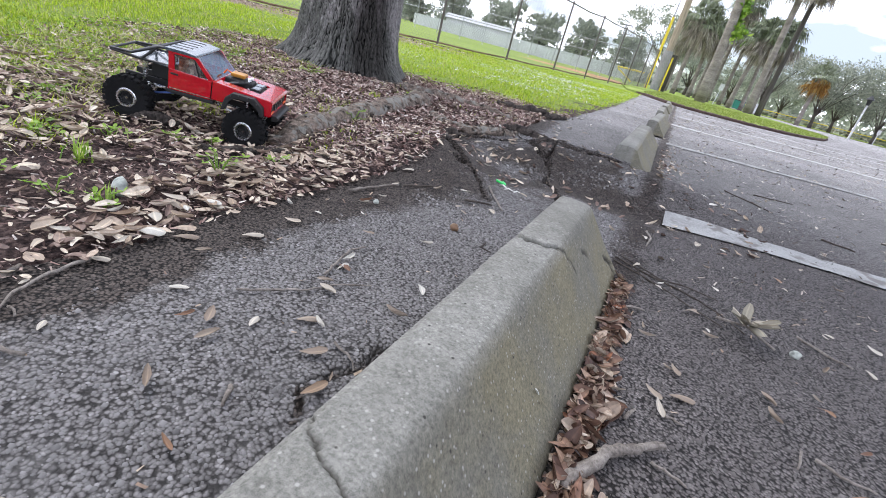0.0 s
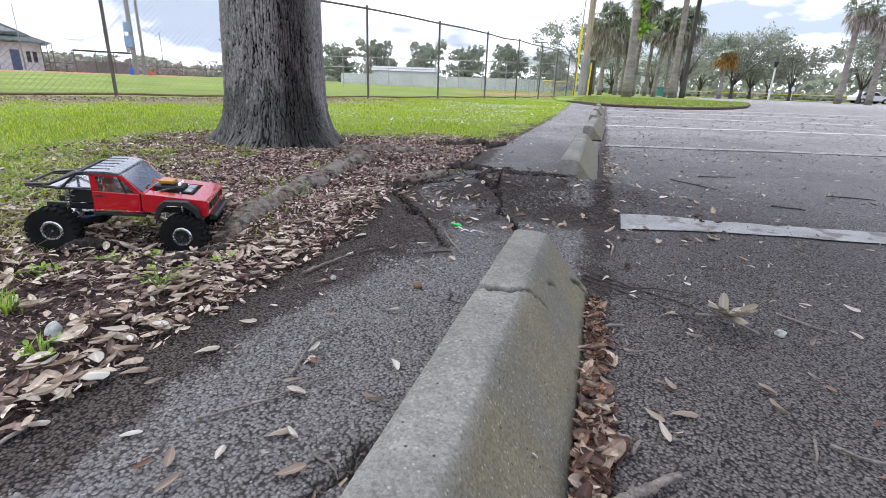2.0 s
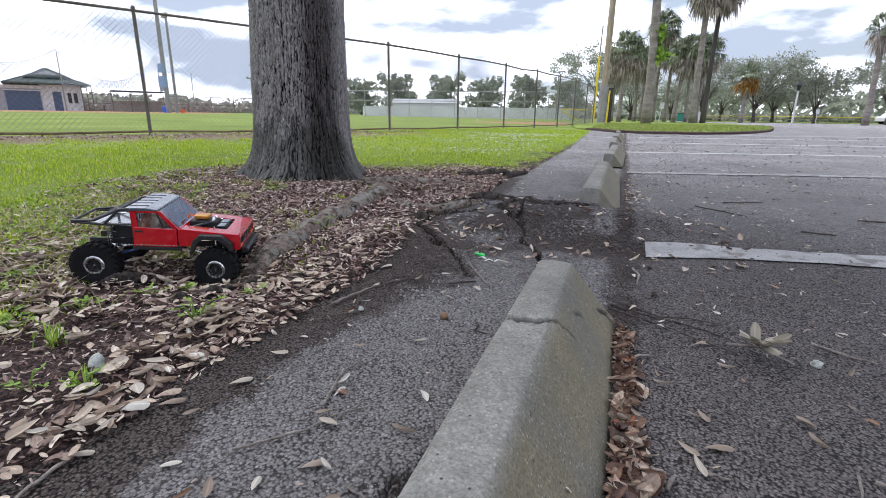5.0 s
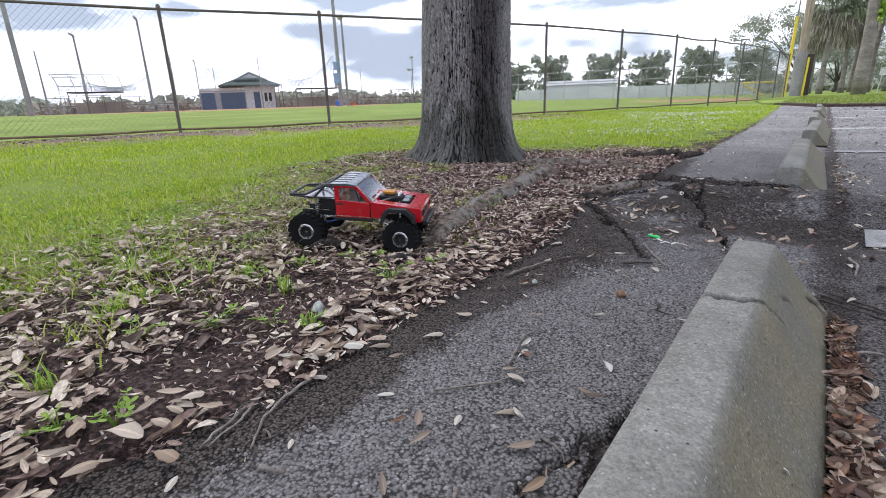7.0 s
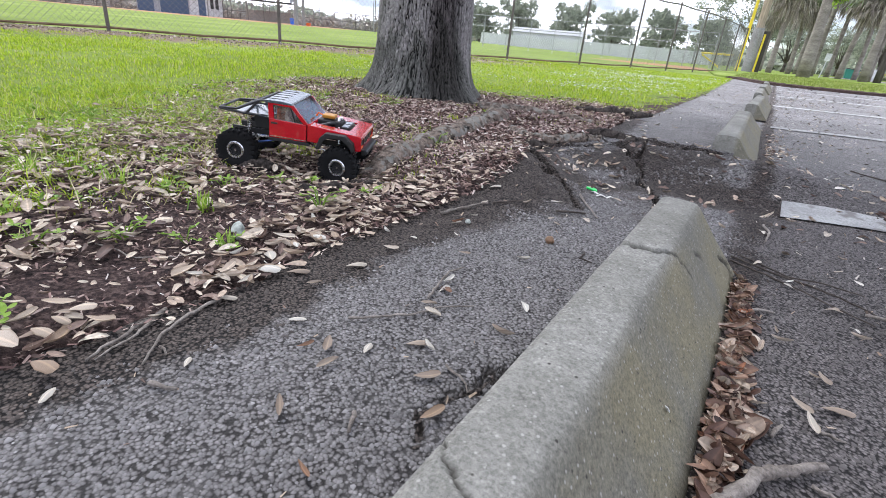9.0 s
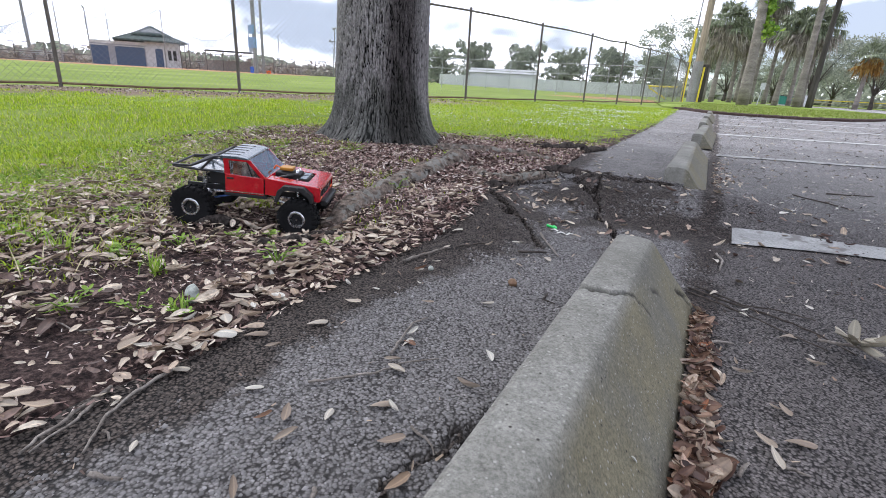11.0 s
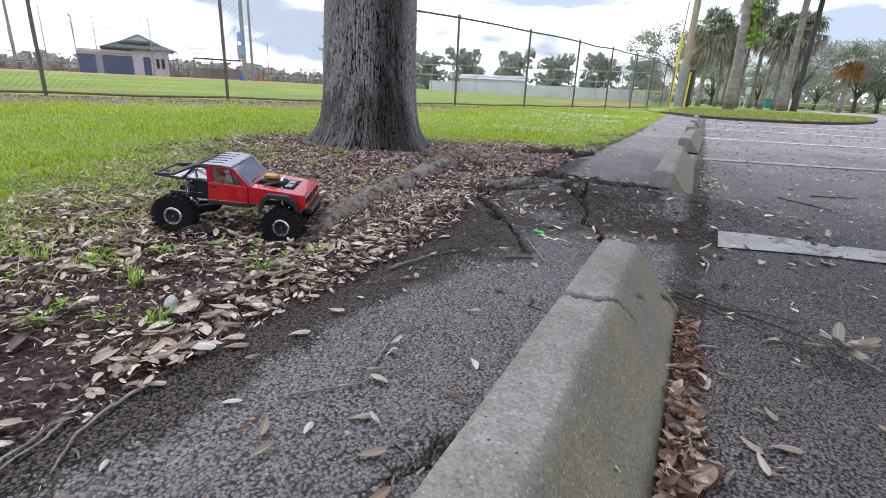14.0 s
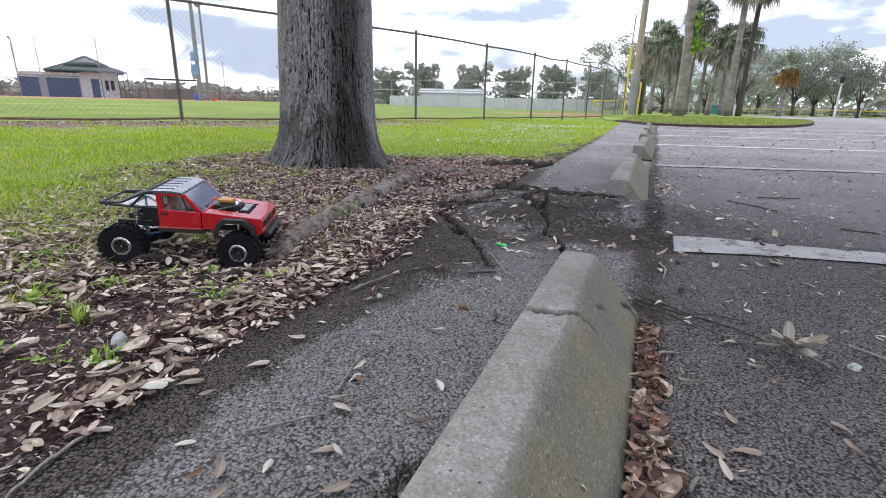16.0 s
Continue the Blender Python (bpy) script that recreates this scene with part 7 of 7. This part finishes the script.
PALE_A = [(-0.28, 0.92, 42), (-0.26, 0.92, -32), (-0.23, 0.87, 41), (-0.20, 1.02, -7), (-0.21, 1.12, -47), (-0.51, 1.05, 49), (-0.56, 0.96, 46), (-0.51, 0.95, 61), (-0.57, 1.21, -32), (-0.58, 1.63, -29), (-0.54, 1.65, 58), (-0.39, 1.23, 18), (-0.49, 1.36, 36), (-0.34, 1.08, 79), (-0.35, 1.11, 89), (-0.33, 1.02, 35), (-0.31, 1.00, -8), (-0.51, 1.15, 6), (-0.29, 1.29, 41), (-0.65, 1.45, -19), (-0.57, 0.83, 36), (-0.37, 0.84, -55), (-0.34, 0.81, 77)]
PALE_B = [(0.17, 1.12, -48), (0.21, 1.14, 14), (0.18, 1.09, -75), (0.20, 1.21, -75), (0.26, 1.39, -21), (0.15, 1.29, -1), (0.34, 1.25, -60), (0.34, 1.20, -60), (0.45, 1.63, -133), (0.46, 1.86, 3), (0.27, 1.81, -55), (0.11, 1.90, -68), (0.23, 1.48, 33), (0.46, 1.44, 60), (0.60, 1.65, -65), (0.63, 2.04, -38), (0.02, 1.85, -53)]
BROWNS = [(-0.39, 0.82, 64), (-0.34, 1.08, -3),  (0.46, 1.21, 39), (0.43, 1.29, -27), (0.43, 1.10, 5), (0.46, 1.93, -29), (-0.49, 1.37, 63), (-0.24, 0.68, -20)]
for x, y, a in PALE_A + PALE_B:
    one_leaf(x, y, a, rr.uniform(0.026, 0.040), LEAF_MESH, "pale dry curled oak leaf on the asphalt")
for x, y, a in BROWNS:
    one_leaf(x, y, a, rr.uniform(0.024, 0.034), BROWN_MESH, "brown dry oak leaf on the asphalt")
for k in range(70):
    x, y = rr.uniform(-0.6, 0.95), rr.uniform(0.55, 2.4)
    if x - edge_x(y) > 0.03 and not -0.14 < x < 0.13:
        one_leaf(x, y, rr.uniform(0, 360), rr.uniform(0.014, 0.028), LEAF_MESH, "small pale dry leaf on the asphalt")
one_leaf(-0.64, 0.58, 20, 0.074, TAN_MESH, "large tan dry leaf at the soil edge", 0.02, 1.3)
one_leaf(-0.185, 0.815, 70, 0.034, TAN_MESH, "curled leaf caught in a crack beside the wheel stop", 0.004, 1.3)
one_leaf(-0.32, 0.72, -40, 0.034, LEAF_MESH, "pale curled leaf on the asphalt", 0.004)
for x, y, a in ((-0.658, 0.519, 60), (-0.678, 0.621, 100), (-0.617, 0.682, 30), (-0.567, 0.600, 10), (-0.708, 0.550, 140), (-0.668, 0.682, 60), (-0.627, 0.529, 90)):
    one_leaf(x, y, a, rr.uniform(0.032, 0.046), TAN_MESH, "broad tan dry leaf at the soil edge", 0.012, 1.5)

for cx, cy, spread, count in ((-0.655, 0.65, 0.025, 6), (-0.635, 0.88, 0.032, 14), (-0.65, 1.0, 0.035, 10), (-0.68, 1.08, 0.04, 12), (-0.70, 1.25, 0.05, 12), (-0.74, 1.45, 0.05, 9)):
    for k in range(count):
        x, y = cx + rr.gauss(0, spread), cy + rr.gauss(0, spread * 1.3)
        one_leaf(x, y, rr.uniform(0, 360), rr.uniform(0.026, 0.046), (TAN_MESH, LEAF_MESH)[k % 3 == 0], "curled tan oak leaf heaped at the soil edge", rr.uniform(0.006, 0.016), 1.25)


def twig(pts, r, label="thin dry grey twig on the asphalt", mat=None):
    line, rad = [], []
    for (x0, y0), (x1, y1) in zip(pts, pts[1:]):
        for k in range(5):
            t = k / 5
            x, y = x0 + (x1 - x0) * t + 0.004 * nz(x0 + t, y0, 31, 80), y0 + (y1 - y0) * t + 0.004 * nz(x0, y0 + t, 31, 81)
            line.append((x, y, ground_at(x, y) + r * 1.1 + 0.002 + 0.004 * abs(nz(x, y, 19, 82))))
    x, y = pts[-1]
    line.append((x, y, ground_at(x, y) + r + 0.002))
    rad = [r * (1.0 - 0.5 * k / len(line)) for k in range(len(line))]
    bm = tube(B(), line, rad, 7, 0.5)
    return tagged(new("twig", solid("twig", bm, mat or TWIG, True)), label, "twig", "twigs on the ground")


DARKTWIG = surface("damp_twig", (0.04, 0.032, 0.027), (0.1, 0.085, 0.075), 0.9, coarse=30, fine=240, bump=0.5)
twig([(-0.395, 0.906), (-0.360, 0.945), (-0.330, 0.978), (-0.309, 1.027), (-0.273, 1.065)], 0.002, "forked grey twig on the asphalt", TWIG)
twig([(-0.342, 1.035), (-0.356, 1.085), (-0.368, 1.141), (-0.358, 1.176)], 0.0024)
twig([(-0.224, 0.904), (-0.200, 0.896), (-0.177, 0.886)], 0.0022)
twig([(-0.551, 1.389), (-0.529, 1.463), (-0.500, 1.534)], 0.004)
twig([(-0.493, 1.546), (-0.459, 1.595), (-0.425, 1.627)], 0.003, "thin dark twig on the asphalt", DARKTWIG)
twig([(0.086, 0.865), (0.125, 0.944), (0.156, 0.980), (0.187, 1.008)], 0.0085, "pale broken branch across the leaf drift")
twig([(0.057, 1.639), (0.115, 1.600), (0.199, 1.575), (0.277, 1.53), (0.33, 1.47)], 0.0024, "bundled dark twig beside the wheel stop", DARKTWIG)
twig([(0.059, 1.609), (0.140, 1.562), (0.219, 1.503), (0.288, 1.46)], 0.0022, "bundled dark twig beside the wheel stop", DARKTWIG)
twig([(0.071, 1.658), (0.162, 1.597), (0.233, 1.606), (0.29, 1.60)], 0.002, "bundled dark twig beside the wheel stop", DARKTWIG)
for pts, r in (([(0.079, 1.363), (0.140, 1.391)], 0.003), ([(0.439, 1.559), (0.492, 1.521), (0.526, 1.512)], 0.003), ([(0.382, 1.138), (0.408, 1.124), (0.449, 1.127)], 0.0026), ([(0.368, 1.143), (0.354, 1.101)], 0.002), ([(0.113, 1.958), (0.127, 1.892), (0.119, 1.811)], 0.0035), ([(0.120, 1.066), (0.138, 1.062)], 0.003), ([(0.138, 1.034), (0.150, 1.064)], 0.003), ([(0.187, 1.082), (0.214, 1.082)], 0.002), ([(-0.343, 1.801), (-0.250, 1.660)], 0.0032), ([(0.173, 0.976), (0.215, 0.964)], 0.0025)):
    twig(pts, r)
for pts, r in (([(-0.344, 1.619), (-0.283, 1.667)], 0.0032), ([(0.410, 3.125), (0.606, 2.977)], 0.0032), ([(0.569, 3.354), (0.776, 3.470)], 0.0032), ([(0.743, 2.727), (0.850, 2.697)], 0.004), ([(1.056, 3.085), (1.242, 3.089)], 0.0035), ([(-0.459, 1.765), (-0.424, 1.667)], 0.003), ([(-0.201, 1.408), (-0.203, 1.376), (-0.176, 1.374)], 0.002)):
    twig(pts, r, "dark dry twig on the asphalt", DARKTWIG)
for pts, r in (([(-0.574, 0.824), (-0.567, 0.767), (-0.543, 0.714), (-0.506, 0.673)], 0.0027), ([(-0.602, 0.756), (-0.580, 0.692), (-0.562, 0.638)], 0.003), ([(-0.590, 0.733), (-0.570, 0.700), (-0.555, 0.644)], 0.0024), ([(-0.467, 0.660), (-0.435, 0.673)], 0.003), ([(-0.524, 0.706), (-0.502, 0.699)], 0.002), ([(-0.255, 0.768), (-0.241, 0.742)], 0.003)):
    twig(pts, r, "grey dry stick at the soil edge")
for k in range(26):
    x, y, a, q = rr.uniform(-1.7, -0.68), rr.uniform(0.6, 3.0), rr.uniform(0, 6.28), rr.uniform(0.04, 0.12)
    twig([(x, y), (x + q * math.cos(a), y + q * math.sin(a)), (x + 2 * q * math.cos(a + 0.3), y + 2 * q * math.sin(a + 0.3))], rr.uniform(0.0015, 0.003), "thin dry stick among the litter", DARKTWIG if k % 2 else TWIG)

# fallen sprig of leaves
OLIVE = by_random("olive_grey_leaf", [(0.0, (0.22, 0.2, 0.155)), (1.0, (0.4, 0.37, 0.3))], 0.7, False, 160, 0.1, rib=True)
OLIVE_MESH = [ribbed(cloud("leaf", v, f, OLIVE, True), 1) for v, f in LEAF_KINDS]
sprig = holder("leaf_sprig", "fallen sprig with a rosette of pale dry leaves", "sprig", at=pose(0.325, 1.465, 0.012))
part("stem", tube(B(), [(-0.05, 0.02, 0.0), (0, 0, 0.012), (0.05, -0.03, 0.0)], [0.003, 0.0025, 0.002], 6), TWIG, sprig)
for k, (a, up, q) in enumerate(((100, 62, 1.0), (150, 35, 0.8), (200, 18, 0.9), (240, 12, 1.05), (265, 22, 1.0), (290, 10, 1.1), (315, 30, 0.95), (340, 15, 1.0), (10, 28, 1.1), (35, 12, 0.9), (225, 45, 0.8))):
    part("leaf", OLIVE_MESH[(0, 2, 5, 1)[k % 4]], OLIVE, sprig, at=pose(0, 0, 0.014, 0, 0, a) @ pose(0.026 * q, 0, 0.012, 0, -up, 0) @ Matrix.Diagonal((0.046 * q, 0.05 * q, 0.046 * q, 1)))


def pebble(name, x, y, s, mat, label, category, z=0.0):
    bm = B()
    bmesh.ops.create_icosphere(bm, subdivisions=3, radius=1.0)
    for v in bm.verts:
        v.co *= 1 + 0.35 * noise.noise(v.co * 1.3 + Vector((x, y, 0)) * 9)
        v.co = Vector((v.co.x * s[0], v.co.y * s[1], v.co.z * s[2]))
    return thing(name, bm, mat, label, category, smooth=True, at=pose(x, y, ground_at(x, y) + s[2] * 0.7 + z, 0, 0, 40 * x))


pebble("stone", -0.761, 0.990, (0.017, 0.012, 0.018), STONE, "pale greenish stone standing in the soil", "stone")
pebble("acorn", -0.283, 1.417, (0.010, 0.008, 0.010), BROWN, "brown acorn on the asphalt", "acorn")
pebble("acorn", 0.418, 1.467, (0.010, 0.008, 0.008), STONE, "pale acorn on the asphalt", "acorn")
pebble("acorn", -0.476, 1.394, (0.007, 0.006, 0.006), STONE, "pale acorn on the asphalt", "acorn")
for k in range(5):
    pebble("stone", rr.uniform(-1.5, -0.75), rr.uniform(0.9, 2.4), (0.008, 0.006, 0.004), STONE, "small pale pebble in the litter", "stone")
bm = B()
box(bm, (0, 0, 0.004), (0.034, 0.014, 0.006), pose(0, 0, 0, 0, 6, 0), 0.002)
box(bm, (0.012, 0.004, 0.008), (0.014, 0.012, 0.005), pose(0, 0, 0, 10, 20, 25), 0.002)
thing("green_wrapper", bm, GREENPLASTIC, "crumpled bright green plastic wrapper on the asphalt", "litter", at=pose(-0.355, 1.955, lot_z(-0.355, 1.955), 0, 8, 20))
for x, y, a in ((-0.31, 1.90, 20), (-0.285, 1.915, 40), (-0.335, 1.915, -10)):
    bm = B()
    prism(bm, [(-0.012, 0), (0.0, 0.004), (0.014, 0.001), (0.0, 0.006)], 0.009)
    thing("paper_scrap", bm, PALEPAPER, "pale scrap of paper beside the green wrapper", "litter", at=pose(x, y, lot_z(x, y) + 0.002, 0, 0, a))
bm = box(B(), (0, 0, 0), (0.010, 0.004, 0.0012), None, 0.0003)
thing("paint_fleck", bm, PALEPAPER, "small pale fleck stuck on the concrete", "litter", at=pose(0.03, 0.93, 0.0575, 0, 53.5, 60))


# stones and bark along the foot of the fence
p = []
for (x0, y0), (x1, y1) in zip(FENCE[1:8], FENCE[2:9]):
    for k in range(700):
        t, d = rng.uniform(0, 1), abs(rng.normal()) * 0.9
        x, y = x0 + (x1 - x0) * t + d * 0.9, y0 + (y1 - y0) * t - d * 0.4
        p.append((x, y, soil_z(x, y) + 0.012))
p = np.array(p)
chips("fence_gravel", p, rng.uniform(0.015, 0.055, len(p)), CRUMB, "pale and dark bark and gravel strewn along the fence", 1.5)


# ---- grass and weeds ----
def blades(roots, height, width, lean):
    """Three triangles a blade."""
    n = len(roots)
    a = rng.uniform(0, 2 * np.pi, n)
    d = np.stack([np.cos(a), np.sin(a), np.zeros(n)], 1)
    s = np.stack([-np.sin(a), np.cos(a), np.zeros(n)], 1) * width[:, None] / 2
    up = np.zeros((n, 3))
    up[:, 2] = height
    l = (lean * height)[:, None] * d
    v = np.stack([roots - s, roots + s, roots + 0.55 * up + 0.3 * l + s * 0.8, roots + 0.55 * up + 0.3 * l - s * 0.8, roots + up * 0.92 + l], 1).reshape(-1, 3)
    i = np.arange(n)[:, None] * 5
    return v, np.concatenate([i + [0, 1, 2], i + [0, 2, 3], i + [3, 2, 4]], 0)


def grass_chance(x, y):
    if x > edge_x(y) - 0.03 or not off_trunk(x, y):
        return 0.0
    d, side = fence_gap(x, y)
    if side > 0:
        return 0.0
    g = 1.0 - bare(x, y)
    patch = nz(x, y, 2.6, 90) + 0.5 * nz(x, y, 7, 91)
    c = g * 1.2 + 1.0 * patch - 0.1 - 1.9 * math.exp(-(d / 2.6) ** 2) * step(13, 8, y) * (0.75 + 0.5 * nz(x, y, 1.5, 94))
    return max(0.0, min(1.0, c))


n = 260000
rad, ang = rng.uniform(1.1, 17.0, n), rng.uniform(radians(88), radians(186), n)
keep = rng.uniform(0, 1, n)
rts, far = [], []
for r_, a_, c_ in zip(rad, ang, keep):
    x, y = r_ * math.cos(a_), 0.45 + r_ * math.sin(a_)
    if c_ < grass_chance(x, y):
        rts.append((x, y, soil_z(x, y) - 0.003))
        far.append(r_)
rts, far = np.array(rts), np.array(far)
tall = rng.uniform(0.018, 0.048, len(rts)) * np.clip(far / 4.5, 0.5, 1.0) * (0.8 + 0.35 * np.sin(rts[:, 0] * 3.1) * np.cos(rts[:, 1] * 2.3))
ob = new("grass", cloud("grass", *blades(rts, tall, 0.0028 + 0.0008 * far, rng.uniform(0.2, 1.0, len(rts))), BLADE))
tagged(ob, "lush green lawn grass between the oak and the fence", "grass", kind="stuff")
def in_island(x, y):
    inside = False
    for (x0, y0), (x1, y1) in zip(ISLAND, ISLAND[1:] + ISLAND[:1]):
        if (y0 > y) != (y1 > y) and x < x0 + (y - y0) / (y1 - y0) * (x1 - x0):
            inside = not inside
    return inside


p = np.array([(x, y, 0.085) for x, y in zip(rng.uniform(-1.0, 7.0, 26000), 14.5 + 16 * rng.uniform(0, 1, 26000) ** 1.6) if in_island(x, y)])
ob = new("grass", cloud("grass", *blades(p, rng.uniform(0.03, 0.08, len(p)), np.full(len(p), 0.014), rng.uniform(0.2, 1.0, len(p))), MOWNBLADE))
tagged(ob, "mown olive-green grass on the raised island", "grass", kind="stuff")
p = wanted(5000, -2.4, -0.75, 0.2, 2.6, lambda x, y: max(0.0, min(0.8, 0.95 - abs(bare(x, y) - 0.45) * 1.6 + 0.6 * nz(x, y, 3, 92))) * (x < edge_x(y) - 0.25), 0.0)
ob = new("dry_grass", cloud("dry_grass", *blades(p, rng.uniform(0.02, 0.06, len(p)), np.full(len(p), 0.0028), rng.uniform(0.7, 2.2, len(p))), STRAW))
tagged(ob, "thin straw-coloured dry grass over the litter", "grass", kind="stuff")
p = wanted(22000, -6.0, -0.75, 3.2, 15.0, lambda x, y: max(0.0, 1.0 - bare(x, y) * 1.4) * math.exp(-((edge_x(y) - x - 1.2) / 1.6) ** 2) * (0.1 + nz(x, y, 0.9, 93)), 0.05)
q = rng.uniform(0.008, 0.019, len(p)) * (1 + 0.11 * p[:, 1])
chips("fallen_petals", p, q, PETAL, "pale petals and leaf bits flecking the lawn")


# sparse green clumps among the litter
spots = []
for k in range(620):
    cx, cy = rng.uniform(-2.8, -0.85), rng.uniform(0.4, 3.0)
    if rng.uniform(0, 1) < 1.12 - bare(cx, cy) and edge_x(cy) - cx > 0.38 and off_trunk(cx, cy):
        for j in range(rng.integers(15, 60)):
            x, y = cx + rng.normal() * 0.035, cy + rng.normal() * 0.035
            spots.append((x, y, ground_at(x, y)))
spots = np.array(spots)
ob = new("grass", cloud("grass", *blades(spots, rng.uniform(0.012, 0.038, len(spots)), np.full(len(spots), 0.0034), rng.uniform(0.3, 1.6, len(spots))), BLADE))
tagged(ob, "sparse clumps of short green grass in the litter", "grass", kind="stuff")


# low broad-leaved clumps
cl = []
for k in range(2400):
    cx, cy = rng.uniform(-2.9, -0.9), rng.uniform(0.35, 3.3)
    if len(cl) < 5600 and rng.uniform(0, 1) < 1.0 - abs(bare(cx, cy) - 0.3) * 1.7 + 0.5 * nz(cx, cy, 3, 101) and edge_x(cy) - cx > 0.34 and off_trunk(cx, cy):
        for j in range(12):
            x, y = cx + rng.normal() * 0.026, cy + rng.normal() * 0.026
            cl.append((x, y, ground_at(x, y) + 0.004 + 0.022 * rng.uniform(0, 1) * math.exp(-((x - cx) ** 2 + (y - cy) ** 2) / 0.002)))
cl = np.array(cl)
scatter("clover", cl, rng.uniform(0.01, 0.022, len(cl)), 0.45, WEEDLEAF, "low broad-leaved green weeds among the litter", "weeds", kinds=SMALL_KINDS)


def weed(x, y, size, n, label="small bright green weed in the litter"):
    h = holder("weed", label, "weed", "weeds in the litter", at=pose(x, y, ground_at(x, y), 0, 0, rr.uniform(0, 360)))
    for k in range(n):
        a, q = 2.4 * k + rr.uniform(-0.4, 0.4), size * rr.uniform(0.25, 1.0)
        z = size * rr.uniform(0.25, 0.75)
        part("stem", tube(B(), [(0, 0, 0), (0.5 * q * math.cos(a), 0.5 * q * math.sin(a), z), (q * math.cos(a), q * math.sin(a), z)], [0.0012] * 3, 4), WEEDLEAF, h)
        s = rr.uniform(0.008, 0.014)
        part("leaf", WEED_MESH[k % 2], WEEDLEAF, h, at=pose(q * math.cos(a), q * math.sin(a), z, rr.uniform(-25, 25), rr.uniform(-25, 10), math.degrees(a)) @ Matrix.Diagonal((s, s * 1.2, s, 1)))
    return h


def many(n):
    """A leaflet mesh of a few leaves in a bunch."""
    vs, fs = [], []
    for k in range(n):
        v, f = leaf_grid(1, 0.6, 0.4, 0.15, rows=6, across=1)
        m = np.array(Matrix.Rotation(2.1 * k, 3, "Z") @ Matrix.Rotation(-0.3, 3, "Y"))
        vs.append((v + [0.5, 0, 0]) @ m.T * (1.0 - 0.1 * k))
        fs.append(f + len(v) * k)
    return cloud("leaf", np.concatenate(vs), np.concatenate(fs), WEEDLEAF, True)


WEED_MESH = [many(3), many(2)]
for x, y, s, k in ((-0.698, 0.590, 0.045, 8), (-0.74, 0.54, 0.04, 6), (-0.982, 1.272, 0.04, 6), (-0.749, 1.190, 0.06, 9), (-0.72, 0.936, 0.04, 6), (-0.941, 1.343, 0.035, 5), (-0.749, 1.363, 0.03, 5), (-0.982, 2.014, 0.06, 8), (-0.992, 1.831, 0.05, 7), (-1.467, 1.780, 0.06, 8), (-2.328, 2.207, 0.07, 8), (-1.670, 2.614, 0.08, 9), (-1.923, 2.288, 0.07, 8), (-1.052, 1.160, 0.04, 6), (-1.073, 1.038, 0.04, 6), (-0.891, 0.844, 0.05, 8), (-0.799, 0.905, 0.04, 6), (-0.961, 0.733, 0.05, 8), (-1.265, 1.495, 0.05, 7), (-1.366, 1.241, 0.05, 7)):
    weed(x, y, s, k)
for k in range(24):
    x, y = rr.uniform(-2.3, -1.1), rr.uniform(0.6, 2.6)
    if 0.05 < bare(x, y) < 0.9:
        weed(x, y, rr.uniform(0.03, 0.06), 6)


def tuft(x, y, size, n, label="upright tuft of bright green grass"):
    p = np.array([(x + rr.gauss(0, 0.012), y + rr.gauss(0, 0.012), ground_at(x, y)) for k in range(n)])
    v, f = blades(p, rng.uniform(0.5, 1.0, n) * size, np.full(n, 0.0034), rng.uniform(0.2, 1.1, n))
    return tagged(new("grass_tuft", cloud("grass_tuft", v, f, WEEDLEAF)), label, "grass tuft", "grass tufts")


for x, y, s, n in ((-0.941, 1.033, 0.06, 30), (-0.891, 0.560, 0.06, 20), (-0.739, 0.946, 0.045, 9), (-1.316, 1.617, 0.07, 18), (-1.518, 1.495, 0.07, 18), (-1.214, 0.987, 0.08, 18), (-1.417, 0.885, 0.08, 20), (-1.113, 0.733, 0.08, 16)):
    tuft(x, y, s, n)
